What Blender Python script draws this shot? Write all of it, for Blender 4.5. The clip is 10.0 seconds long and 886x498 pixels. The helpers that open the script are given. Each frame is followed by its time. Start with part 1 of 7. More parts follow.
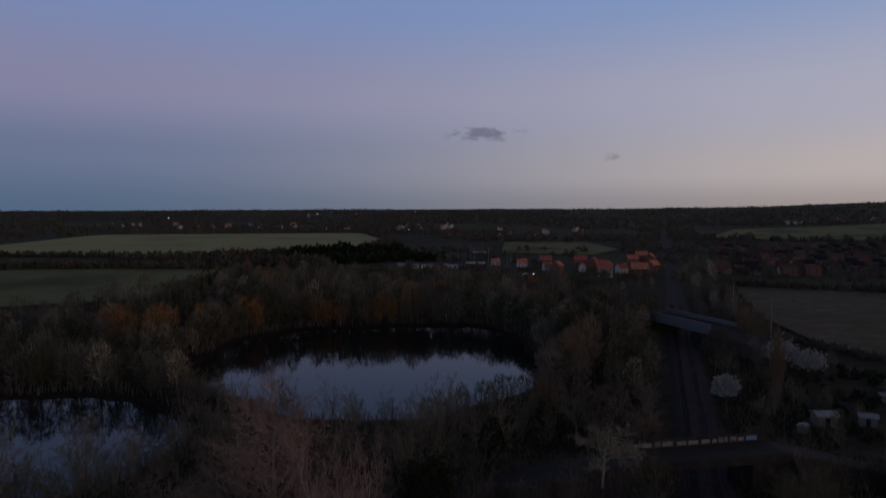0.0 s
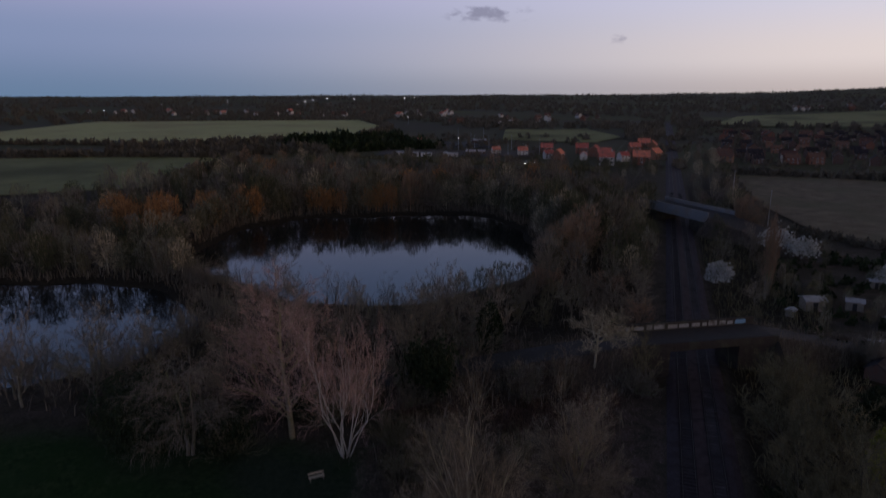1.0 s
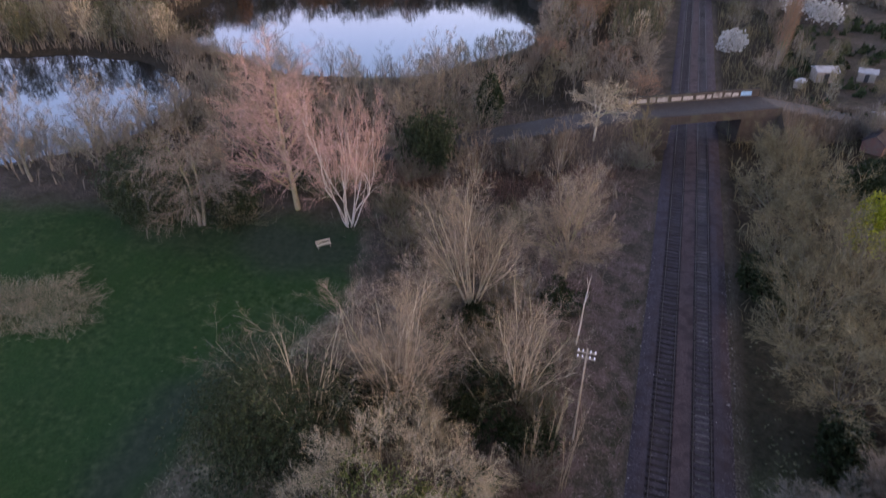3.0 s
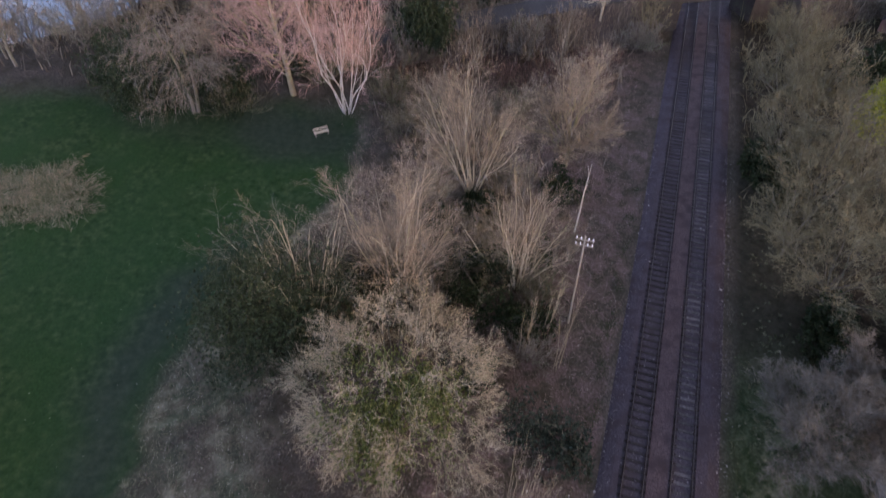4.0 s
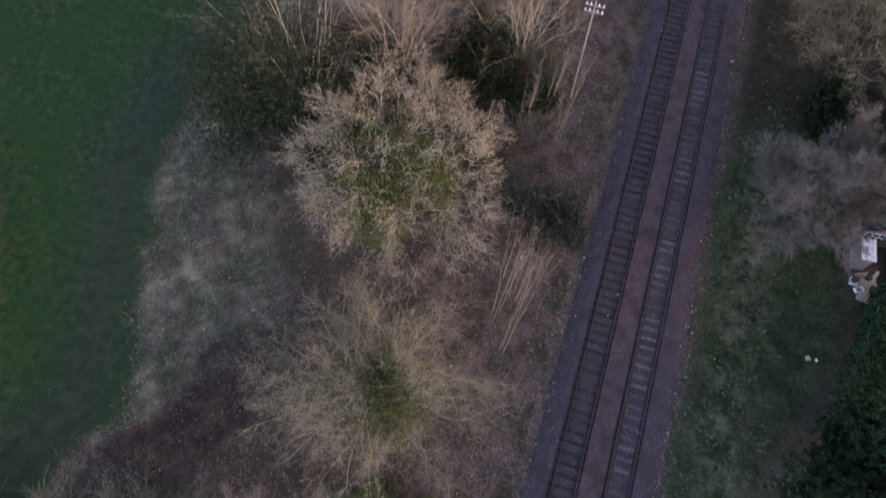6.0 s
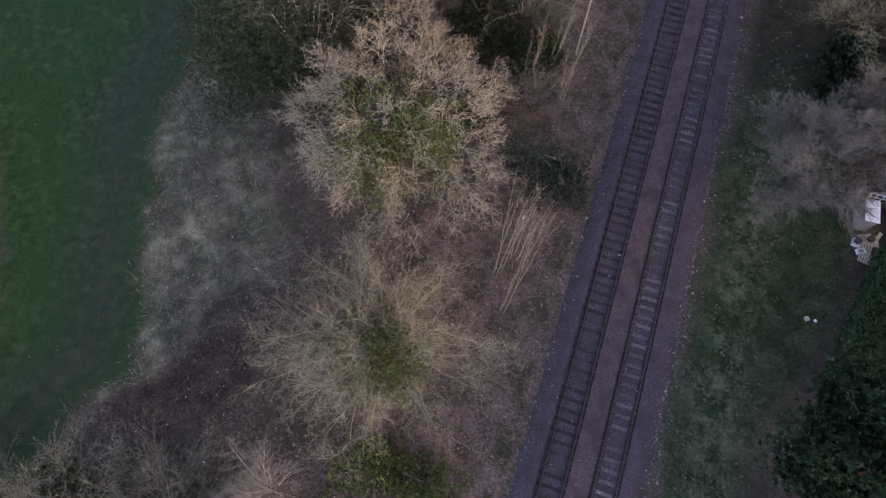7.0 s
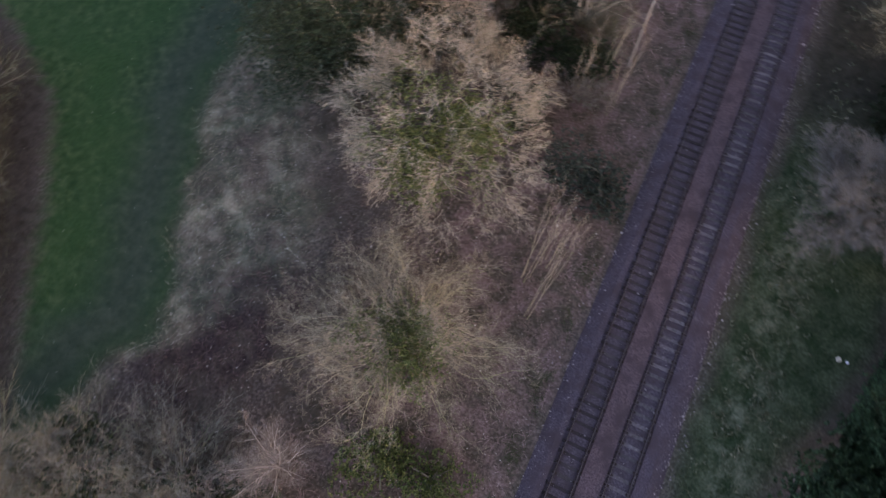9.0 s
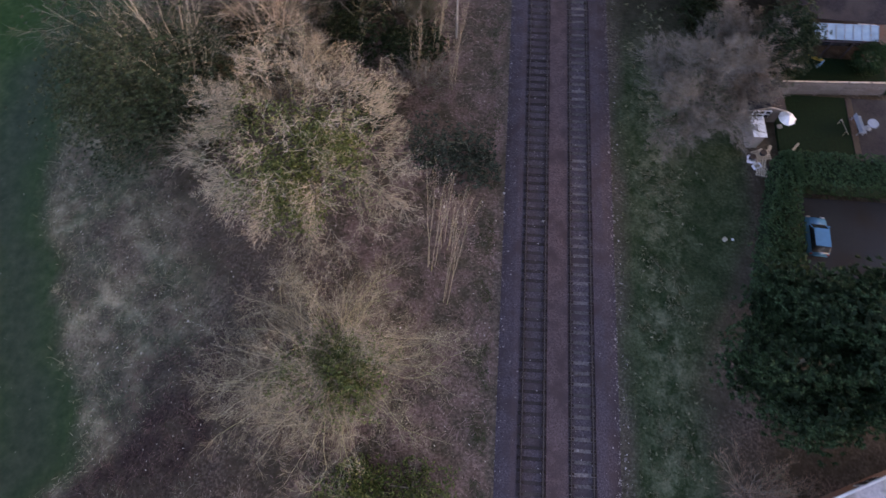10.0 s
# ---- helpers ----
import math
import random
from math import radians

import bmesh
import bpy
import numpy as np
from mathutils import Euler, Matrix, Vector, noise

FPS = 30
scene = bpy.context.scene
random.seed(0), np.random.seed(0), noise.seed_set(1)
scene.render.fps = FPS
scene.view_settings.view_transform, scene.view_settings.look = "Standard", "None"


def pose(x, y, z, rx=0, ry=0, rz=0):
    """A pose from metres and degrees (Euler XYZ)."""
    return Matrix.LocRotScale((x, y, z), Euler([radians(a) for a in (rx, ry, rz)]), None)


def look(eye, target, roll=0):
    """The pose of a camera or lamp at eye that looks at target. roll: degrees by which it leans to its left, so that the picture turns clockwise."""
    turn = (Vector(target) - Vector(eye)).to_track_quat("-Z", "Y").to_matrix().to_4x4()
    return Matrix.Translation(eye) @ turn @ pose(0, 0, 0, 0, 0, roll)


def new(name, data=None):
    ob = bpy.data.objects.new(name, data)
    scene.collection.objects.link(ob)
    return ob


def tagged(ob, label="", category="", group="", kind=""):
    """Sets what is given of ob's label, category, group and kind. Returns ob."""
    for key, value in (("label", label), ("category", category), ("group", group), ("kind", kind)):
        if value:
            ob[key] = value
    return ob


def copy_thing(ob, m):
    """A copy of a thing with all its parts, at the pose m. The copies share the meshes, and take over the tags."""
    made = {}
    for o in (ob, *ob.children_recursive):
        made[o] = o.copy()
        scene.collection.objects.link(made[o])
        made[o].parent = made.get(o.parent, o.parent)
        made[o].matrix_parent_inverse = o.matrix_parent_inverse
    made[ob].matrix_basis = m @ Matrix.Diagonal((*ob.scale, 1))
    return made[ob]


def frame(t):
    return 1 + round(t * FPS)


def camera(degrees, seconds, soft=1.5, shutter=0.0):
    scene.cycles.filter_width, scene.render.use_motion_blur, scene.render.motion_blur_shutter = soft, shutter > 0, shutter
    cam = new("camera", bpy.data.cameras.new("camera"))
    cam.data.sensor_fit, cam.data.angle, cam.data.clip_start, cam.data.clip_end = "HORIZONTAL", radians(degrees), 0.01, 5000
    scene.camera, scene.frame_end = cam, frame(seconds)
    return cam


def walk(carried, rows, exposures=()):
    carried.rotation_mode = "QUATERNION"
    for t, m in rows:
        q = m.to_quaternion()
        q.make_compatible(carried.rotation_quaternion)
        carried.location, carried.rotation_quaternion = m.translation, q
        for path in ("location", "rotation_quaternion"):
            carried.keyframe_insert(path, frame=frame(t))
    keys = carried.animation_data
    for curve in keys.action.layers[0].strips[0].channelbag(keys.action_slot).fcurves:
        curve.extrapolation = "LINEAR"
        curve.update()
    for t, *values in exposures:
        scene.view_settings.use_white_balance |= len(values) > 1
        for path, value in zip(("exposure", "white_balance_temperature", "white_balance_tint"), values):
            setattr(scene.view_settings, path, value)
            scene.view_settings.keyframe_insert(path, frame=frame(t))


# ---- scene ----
# ---------------------------------------------------------------- camera
EYE = (0.0, 0.0, 44.7)
cam = camera(70.15, 10.0, soft=1.4, shutter=0.5)
# seconds, tilt from straight down, lean, heading: the craft hovers and only turns
TURNS = [
    (0.0, 86.31, 0.23, 18.92), (0.5, 81.26, 0.23, 18.90), (1.0, 76.20, 0.25, 18.90),
    (1.5, 71.14, 0.25, 18.87), (2.0, 66.06, 0.27, 18.87), (2.5, 60.95, 0.33, 18.85),
    (3.0, 55.89, 0.38, 18.78), (3.5, 50.83, 0.43, 18.72), (4.0, 45.77, 0.49, 18.67),
    (4.5, 40.74, 0.49, 18.66), (5.0, 35.65, 0.48, 18.68), (5.5, 30.61, 0.50, 18.67),
    (6.0, 25.52, 0.51, 18.65), (6.2, 23.47, 0.54, 18.65), (6.4, 22.15, 0.55, 18.65),
    (6.9, 21.88, 0.60, 18.75), (7.3, 21.89, 0.70, 21.38), (7.5, 21.92, 0.92, 25.02),
    (8.0, 21.94, 1.20, 30.23), (8.5, 21.92, 1.22, 30.69), (9.0, 21.78, 0.90, 25.56),
    (9.5, 21.66, 0.09, 11.67), (10.0, 21.71, -0.30, 4.02),
]
walk(cam, [(t, pose(*EYE, a, b, c)) for t, a, b, c in TURNS],
     exposures=[(0.0, 0.04, 6500, 10), (0.5, 0.28, 6500, 10), (1.0, 0.73, 6550, 10.5), (1.5, 1.48, 6650, 11), (2.0, 3.05, 7000, 13), (2.5, 3.45, 7100, 13.5), (3.2, 3.67, 7200, 12), (4.5, 3.81, 7200, 11.5), (6.0, 3.92, 7150, 12.5), (10.0, 4.03, 7100, 14)])

# ---------------------------------------------------------------- world: clear sky just after sunset, glow in the west (+x)
world = bpy.data.worlds.new("dusk_sky")
scene.world = world
world.use_nodes = True
wn, wl = world.node_tree.nodes, world.node_tree.links
wn.clear()


def wnode(kind, **vals):
    n = wn.new(kind)
    for k, v in vals.items():
        n.inputs[int(k[1:])].default_value = v
    return n


def lin(r, g, b):
    return tuple((c / 12.92 if c <= 0.04045 else ((c + 0.055) / 1.055) ** 2.4) for c in (r / 255, g / 255, b * 0.95 / 255)) + (1.0,)


def wramp(src, stops):
    r = wn.new("ShaderNodeValToRGB")
    r.color_ramp.interpolation = "EASE"
    while len(r.color_ramp.elements) < len(stops):
        r.color_ramp.elements.new(0.5)
    for e, (p, c) in zip(r.color_ramp.elements, stops):
        e.position, e.color = p, c
    wl.new(src, r.inputs[0])
    return r.outputs[0]


def wmath(op, a, b, clamp=False):
    n = wn.new("ShaderNodeMath")
    n.operation, n.use_clamp = op, clamp
    for i, v in enumerate((a, b)):
        if isinstance(v, (int, float)):
            n.inputs[i].default_value = v
        else:
            wl.new(v, n.inputs[i])
    return n.outputs[0]


tc = wn.new("ShaderNodeTexCoord")
sep = wn.new("ShaderNodeSeparateXYZ")
wl.new(tc.outputs["Generated"], sep.inputs[0])
up = wmath("ADD", sep.outputs[2], 0.0, True)
east = wramp(up, [(0.0, lin(80, 100, 132)), (0.08, lin(99, 112, 149)), (0.17, lin(128, 128, 166)), (0.31, lin(114, 133, 186)), (0.42, lin(70, 92, 142)), (0.58, lin(40, 46, 60)), (1.0, lin(24, 28, 35))])
west = wramp(up, [(0.0, lin(156, 145, 150)), (0.05, lin(180, 170, 177)), (0.15, lin(166, 166, 192)), (0.31, lin(128, 149, 199)), (0.42, lin(76, 96, 146)), (0.58, lin(42, 48, 62)), (1.0, lin(24, 28, 35))])
sunset = wramp(up, [(0.0, (0.86, 0.52, 0.33, 1)), (0.12, (0.62, 0.41, 0.28, 1)), (0.3, (0.23, 0.18, 0.155, 1)), (0.6, (0.033, 0.034, 0.042, 1)), (1.0, lin(24, 28, 35))])
# how far round to the west: 0 on the far left of the view, 1 beyond its right
side = wn.new("ShaderNodeMapRange")
side.interpolation_type = "SMOOTHSTEP"
side.inputs[1].default_value, side.inputs[2].default_value = -0.85, 0.42
wl.new(sep.outputs[0], side.inputs[0])
mix = wn.new("ShaderNodeMix")
mix.data_type = "RGBA"
wl.new(side.outputs[0], mix.inputs[0])
wl.new(east, mix.inputs[6])
wl.new(west, mix.inputs[7])
beyond = wn.new("ShaderNodeMapRange")
beyond.interpolation_type = "SMOOTHSTEP"
beyond.inputs[1].default_value, beyond.inputs[2].default_value = 0.45, 0.95
wl.new(sep.outputs[0], beyond.inputs[0])
low_west = wn.new("ShaderNodeMix")
low_west.data_type = "RGBA"
wl.new(beyond.outputs[0], low_west.inputs[0])
wl.new(mix.outputs[2], low_west.inputs[6])
wl.new(sunset, low_west.inputs[7])
# two small ragged dark clouds low in the sky
noise_w = wnode("ShaderNodeTexNoise")
noise_w.inputs["Scale"].default_value, noise_w.inputs["Detail"].default_value = 52.0, 7.0
stretch = wn.new("ShaderNodeMapping")
stretch.inputs["Scale"].default_value = (1.0, 1.0, 2.6)
wl.new(tc.outputs["Generated"], stretch.inputs[0])
wl.new(stretch.outputs[0], noise_w.inputs[0])


def cloud(heading, lift, wide, tall):
    c = Vector((math.sin(radians(heading)) * math.cos(radians(lift)), math.cos(radians(heading)) * math.cos(radians(lift)), math.sin(radians(lift))))
    v = wn.new("ShaderNodeVectorMath")
    v.operation = "SUBTRACT"
    wl.new(tc.outputs["Generated"], v.inputs[0])
    v.inputs[1].default_value = c
    s = wn.new("ShaderNodeVectorMath")
    s.operation = "MULTIPLY"
    wl.new(v.outputs[0], s.inputs[0])
    s.inputs[1].default_value = (1 / wide, 1 / wide, 1 / tall)
    d = wn.new("ShaderNodeVectorMath")
    d.operation = "LENGTH"
    wl.new(s.outputs[0], d.inputs[0])
    return wmath("SUBTRACT", 1.0, d.outputs[1], True)


blob = wmath("MAXIMUM", cloud(-15.2, 6.6, 0.085, 0.020), wmath("MULTIPLY", cloud(-4.0, 4.4, 0.034, 0.009), 0.72))
veil = wmath("MULTIPLY", wmath("SUBTRACT", wmath("ADD", noise_w.outputs[0], wmath("MULTIPLY", blob, 0.42)), 0.66), 5.0, True)
veil = wmath("MULTIPLY", veil, wmath("MULTIPLY", blob, 2.0, True), True)
dark = wn.new("ShaderNodeMix")
dark.data_type = "RGBA"
wl.new(wmath("MULTIPLY", veil, 0.62), dark.inputs[0])
wl.new(low_west.outputs[2], dark.inputs[6])
dark.inputs[7].default_value = lin(86, 86, 112)
bg = wn.new("ShaderNodeBackground")
wl.new(dark.outputs[2], bg.inputs[0])
bg.inputs[1].default_value = 1.0
# the afterglow of the sun that has just gone down in the west
sky = wn.new("ShaderNodeTexSky")
sky.sky_type, sky.sun_disc = "NISHITA", False
sky.sun_elevation, sky.sun_rotation = radians(0.5), radians(100)
bg2 = wn.new("ShaderNodeBackground")
wl.new(sky.outputs[0], bg2.inputs[0])
bg2.inputs[1].default_value = 0.0045
both = wn.new("ShaderNodeAddShader")
wl.new(bg.outputs[0], both.inputs[0])
wl.new(bg2.outputs[0], both.inputs[1])
wout = wn.new("ShaderNodeOutputWorld")
wl.new(both.outputs[0], wout.inputs[0])

glow = bpy.data.lights.new("afterglow", "SUN")
glow.energy, glow.angle, glow.color = 0.125, radians(26), (1.0, 0.74, 0.58)
new("afterglow", glow).matrix_world = look((60, 2, 11), (0, 0, 0))

# ---------------------------------------------------------------- materials


def material(name, dark_c, light_c, scale=4.0, rough=0.9, bump=0.3, stain=None, stain_scale=0.3, vary=0.0, metal=0.0, coords="Object", detail=8.0, spec=0.15):
    """Two colours mixed by a fine noise, with a broad stain and a variation from thing to thing."""
    m = bpy.data.materials.new(name)
    m.use_nodes = True
    n, l = m.node_tree.nodes, m.node_tree.links
    b = n["Principled BSDF"]
    b.inputs["Roughness"].default_value, b.inputs["Metallic"].default_value = rough, metal
    b.inputs["Specular IOR Level"].default_value = spec
    t = n.new("ShaderNodeTexCoord")
    if coords == "World":
        g = n.new("ShaderNodeNewGeometry")
        src = g.outputs["Position"]
    else:
        src = t.outputs["Object"]
    fine = n.new("ShaderNodeTexNoise")
    fine.inputs["Scale"].default_value, fine.inputs["Detail"].default_value, fine.inputs["Roughness"].default_value = scale, detail, 0.65
    l.new(src, fine.inputs[0])
    ramp = n.new("ShaderNodeValToRGB")
    ramp.color_ramp.elements[0].position, ramp.color_ramp.elements[0].color = 0.32, (*dark_c, 1)
    ramp.color_ramp.elements[1].position, ramp.color_ramp.elements[1].color = 0.68, (*light_c, 1)
    l.new(fine.outputs[0], ramp.inputs[0])
    col = ramp.outputs[0]
    if stain:
        big = n.new("ShaderNodeTexNoise")
        big.inputs["Scale"].default_value, big.inputs["Detail"].default_value = stain_scale, 4.0
        l.new(src, big.inputs[0])
        mr = n.new("ShaderNodeMapRange")
        mr.inputs[1].default_value, mr.inputs[2].default_value = 0.46, 0.66
        l.new(big.outputs[0], mr.inputs[0])
        mx = n.new("ShaderNodeMix")
        mx.data_type = "RGBA"
        l.new(mr.outputs[0], mx.inputs[0])
        l.new(col, mx.inputs[6])
        mx.inputs[7].default_value = (*stain, 1)
        col = mx.outputs[2]
    if vary:
        oi = n.new("ShaderNodeObjectInfo")
        hv = n.new("ShaderNodeHueSaturation")
        mr = n.new("ShaderNodeMapRange")
        mr.inputs[3].default_value, mr.inputs[4].default_value = 1 - vary, 1 + vary
        l.new(oi.outputs["Random"], mr.inputs[0])
        l.new(mr.outputs[0], hv.inputs["Value"])
        mr2 = n.new("ShaderNodeMapRange")
        mr2.inputs[3].default_value, mr2.inputs[4].default_value = 0.5 - vary * 0.05, 0.5 + vary * 0.05
        l.new(oi.outputs["Random"], mr2.inputs[0])
        l.new(mr2.outputs[0], hv.inputs["Hue"])
        l.new(col, hv.inputs["Color"])
        col = hv.outputs[0]
    l.new(col, b.inputs["Base Color"])
    if bump:
        bp = n.new("ShaderNodeBump")
        bp.inputs["Strength"].default_value, bp.inputs["Distance"].default_value = bump, 0.5 / scale
        l.new(fine.outputs[0], bp.inputs["Height"])
        l.new(bp.outputs[0], b.inputs["Normal"])
    return m


def islands(name, colours, rough=0.85, cast=False):
    """A colour of its own for each loose piece of a mesh, and with cast a dark olive to pale tan cast for each object."""
    m = bpy.data.materials.new(name)
    m.use_nodes = True
    n, l = m.node_tree.nodes, m.node_tree.links
    b = n["Principled BSDF"]
    b.inputs["Roughness"].default_value = rough
    b.inputs["Specular IOR Level"].default_value = 0.10
    g = n.new("ShaderNodeNewGeometry")
    r = n.new("ShaderNodeValToRGB")
    r.color_ramp.interpolation = "LINEAR"
    while len(r.color_ramp.elements) < len(colours):
        r.color_ramp.elements.new(0.5)
    for i, (e, c) in enumerate(zip(r.color_ramp.elements, colours)):
        e.position, e.color = i / (len(colours) - 1), (*c, 1)
    l.new(g.outputs["Random Per Island"], r.inputs[0])
    if cast:
        o, t, x = n.new("ShaderNodeObjectInfo"), n.new("ShaderNodeValToRGB"), n.new("ShaderNodeMix")
        t.color_ramp.elements[0].color = (0.62, 0.66, 0.54, 1)
        t.color_ramp.elements[1].color = (1.0, 0.90, 0.78, 1)
        x.data_type, x.blend_type = "RGBA", "MULTIPLY"
        x.inputs[0].default_value = 1.0
        l.new(o.outputs["Random"], t.inputs[0])
        l.new(r.outputs[0], x.inputs[6])
        l.new(t.outputs[0], x.inputs[7])
        l.new(x.outputs[2], b.inputs["Base Color"])
    else:
        l.new(r.outputs[0], b.inputs["Base Color"])
    return m


def lit(name, colour, strength):
    m = bpy.data.materials.new(name)
    m.use_nodes = True
    b = m.node_tree.nodes["Principled BSDF"]
    b.inputs["Base Color"].default_value = (*colour, 1)
    b.inputs["Emission Color"].default_value = (*colour, 1)
    b.inputs["Emission Strength"].default_value = strength
    return m


M = {}
M["bark_tan"] = material("bark_tan", (0.16, 0.13, 0.09), (0.36, 0.30, 0.21), 9, stain=(0.20, 0.22, 0.09), stain_scale=0.35, vary=0.15)
M["bark_grey"] = material("bark_grey", (0.10, 0.09, 0.075), (0.24, 0.21, 0.17), 9, stain=(0.13, 0.15, 0.08), stain_scale=0.4, vary=0.15)
M["bark_white"] = material("bark_white", (0.34, 0.31, 0.27), (0.66, 0.61, 0.55), 6, stain=(0.30, 0.25, 0.2), stain_scale=0.8)
M["twig_tan"] = islands("twig_tan", [(0.09, 0.074, 0.052), (0.24, 0.20, 0.148), (0.46, 0.395, 0.30), (0.14, 0.118, 0.08), (0.34, 0.285, 0.215)])
M["twig_grey"] = islands("twig_grey", [(0.10, 0.088, 0.076), (0.18, 0.155, 0.132), (0.25, 0.22, 0.185), (0.14, 0.122, 0.104)])
M["twig_brown"] = islands("twig_brown", [(0.09, 0.075, 0.060), (0.165, 0.135, 0.105), (0.22, 0.18, 0.14), (0.125, 0.10, 0.08)])
M["twig_olive"] = islands("twig_olive", [(0.082, 0.074, 0.042), (0.148, 0.132, 0.080), (0.205, 0.182, 0.115), (0.115, 0.103, 0.060)])
M["twig_ash"] = islands("twig_ash", [(0.072, 0.066, 0.056), (0.13, 0.118, 0.100), (0.19, 0.172, 0.145), (0.10, 0.090, 0.076)])
M["twig_mist"] = islands("twig_mist", [(0.14, 0.125, 0.115), (0.24, 0.215, 0.20), (0.33, 0.30, 0.28), (0.18, 0.161, 0.15)], cast=True)
M["twig_pink"] = islands("twig_pink", [(0.23, 0.155, 0.132), (0.39, 0.255, 0.222), (0.50, 0.345, 0.305), (0.32, 0.205, 0.18)])
M["twig_orange"] = islands("twig_orange", [(0.17, 0.09, 0.045), (0.32, 0.16, 0.07), (0.43, 0.225, 0.10), (0.21, 0.13, 0.075)])
M["twig_rust"] = islands("twig_rust", [(0.13, 0.09, 0.065), (0.24, 0.16, 0.11), (0.30, 0.20, 0.14), (0.18, 0.125, 0.09)])
M["ivy"] = islands("ivy", [(0.008, 0.014, 0.007), (0.022, 0.036, 0.015), (0.042, 0.056, 0.027), (0.016, 0.027, 0.012), (0.062, 0.066, 0.040)], 0.55)
M["laurel"] = islands("laurel", [(0.006, 0.018, 0.008), (0.017, 0.042, 0.016), (0.040, 0.076, 0.030), (0.011, 0.028, 0.011)], 0.6)
M["yew"] = islands("yew", [(0.007, 0.018, 0.007), (0.019, 0.042, 0.017), (0.060, 0.098, 0.046), (0.011, 0.026, 0.011), (0.034, 0.062, 0.028)], 0.6)
M["hedge"] = islands("hedge", [(0.014, 0.033, 0.016), (0.036, 0.074, 0.034), (0.082, 0.138, 0.064), (0.023, 0.051, 0.024)], 0.6)
M["ivy_mid"] = islands("ivy_mid", [(0.012, 0.020, 0.010), (0.032, 0.048, 0.024), (0.065, 0.085, 0.046), (0.022, 0.035, 0.017), (0.09, 0.092, 0.058)], 0.55)
# near-black green that paints the shade inside hedges and evergreens
M["inner_shade"] = material("inner_shade", (0.006, 0.013, 0.006), (0.016, 0.030, 0.013), 7, bump=0.4)
M["holly"] = islands("holly", [(0.014, 0.021, 0.015), (0.036, 0.050, 0.035), (0.082, 0.098, 0.075), (0.024, 0.035, 0.024)], 0.5)
M["moss_leaf"] = islands("moss_leaf", [(0.024, 0.038, 0.012), (0.07, 0.094, 0.028), (0.165, 0.185, 0.065), (0.045, 0.062, 0.019), (0.24, 0.25, 0.10)], 0.7)
M["heart_ivy"] = islands("heart_ivy", [(0.020, 0.036, 0.012), (0.066, 0.092, 0.028), (0.155, 0.18, 0.062), (0.036, 0.056, 0.019), (0.25, 0.26, 0.10)], 0.65)
M["golden"] = islands("golden", [(0.10, 0.13, 0.01), (0.24, 0.28, 0.02), (0.34, 0.36, 0.04), (0.16, 0.19, 0.02)], 0.6)
M["blossom"] = islands("blossom", [(0.26, 0.26, 0.24), (0.46, 0.46, 0.44), (0.62, 0.62, 0.60), (0.34, 0.32, 0.28)])
M["far_twig"] = islands("far_twig", [(0.085, 0.075, 0.06), (0.12, 0.104, 0.083), (0.15, 0.13, 0.104), (0.10, 0.094, 0.07)])
M["bramble"] = islands("bramble", [(0.075, 0.060, 0.043), (0.155, 0.125, 0.092), (0.26, 0.21, 0.155), (0.11, 0.10, 0.06), (0.22, 0.172, 0.145), (0.09, 0.092, 0.048)])
M["bracken"] = islands("bracken", [(0.097, 0.064, 0.058), (0.20, 0.138, 0.125), (0.305, 0.222, 0.204), (0.14, 0.096, 0.088), (0.24, 0.171, 0.156), (0.38, 0.30, 0.27)])
M["tussock"] = islands("tussock", [(0.020, 0.032, 0.013), (0.036, 0.052, 0.020), (0.095, 0.09, 0.056), (0.028, 0.043, 0.016), (0.06, 0.066, 0.034)])
M["twig_dark"] = islands("twig_dark", [(0.038, 0.040, 0.023), (0.078, 0.080, 0.046), (0.118, 0.118, 0.072), (0.057, 0.060, 0.033)])
M["bark_moss"] = material("bark_moss", (0.20, 0.185, 0.085), (0.42, 0.39, 0.20), 5, stain=(0.24, 0.28, 0.09), stain_scale=0.3)
M["bark_lichen"] = material("bark_lichen", (0.22, 0.19, 0.14), (0.50, 0.45, 0.36), 5, stain=(0.26, 0.27, 0.14), stain_scale=0.3)
M["bark_cream"] = material("bark_cream", (0.34, 0.29, 0.21), (0.58, 0.51, 0.39), 4, stain=(0.30, 0.29, 0.17), stain_scale=0.3)
M["bark_gold"] = material("bark_gold", (0.30, 0.255, 0.16), (0.56, 0.49, 0.33), 4, stain=(0.34, 0.35, 0.15), stain_scale=0.25)
M["tarmac"] = material("tarmac", (0.010, 0.0125, 0.017), (0.036, 0.042, 0.053), 14, stain=(0.022, 0.021, 0.023), stain_scale=0.3, coords="World")
M["twig_dusk"] = islands("twig_dusk", [(0.095, 0.076, 0.058), (0.19, 0.153, 0.122), (0.31, 0.257, 0.207), (0.14, 0.114, 0.085), (0.42, 0.355, 0.26)])
M["twig_haze"] = islands("twig_haze", [(0.126, 0.107, 0.074), (0.285, 0.242, 0.172), (0.50, 0.43, 0.318), (0.198, 0.171, 0.117)])
M["faded_blue"] = material("faded_blue", (0.20, 0.24, 0.31), (0.30, 0.35, 0.43), 5, rough=0.5, bump=0.05)
M["bark_dark"] = material("bark_dark", (0.05, 0.045, 0.036), (0.12, 0.105, 0.085), 9, stain=(0.07, 0.08, 0.045), stain_scale=0.4, vary=0.15)
M["twig_sere"] = islands("twig_sere", [(0.097, 0.080, 0.054), (0.20, 0.168, 0.118), (0.33, 0.28, 0.205), (0.15, 0.135, 0.078), (0.46, 0.41, 0.27)])
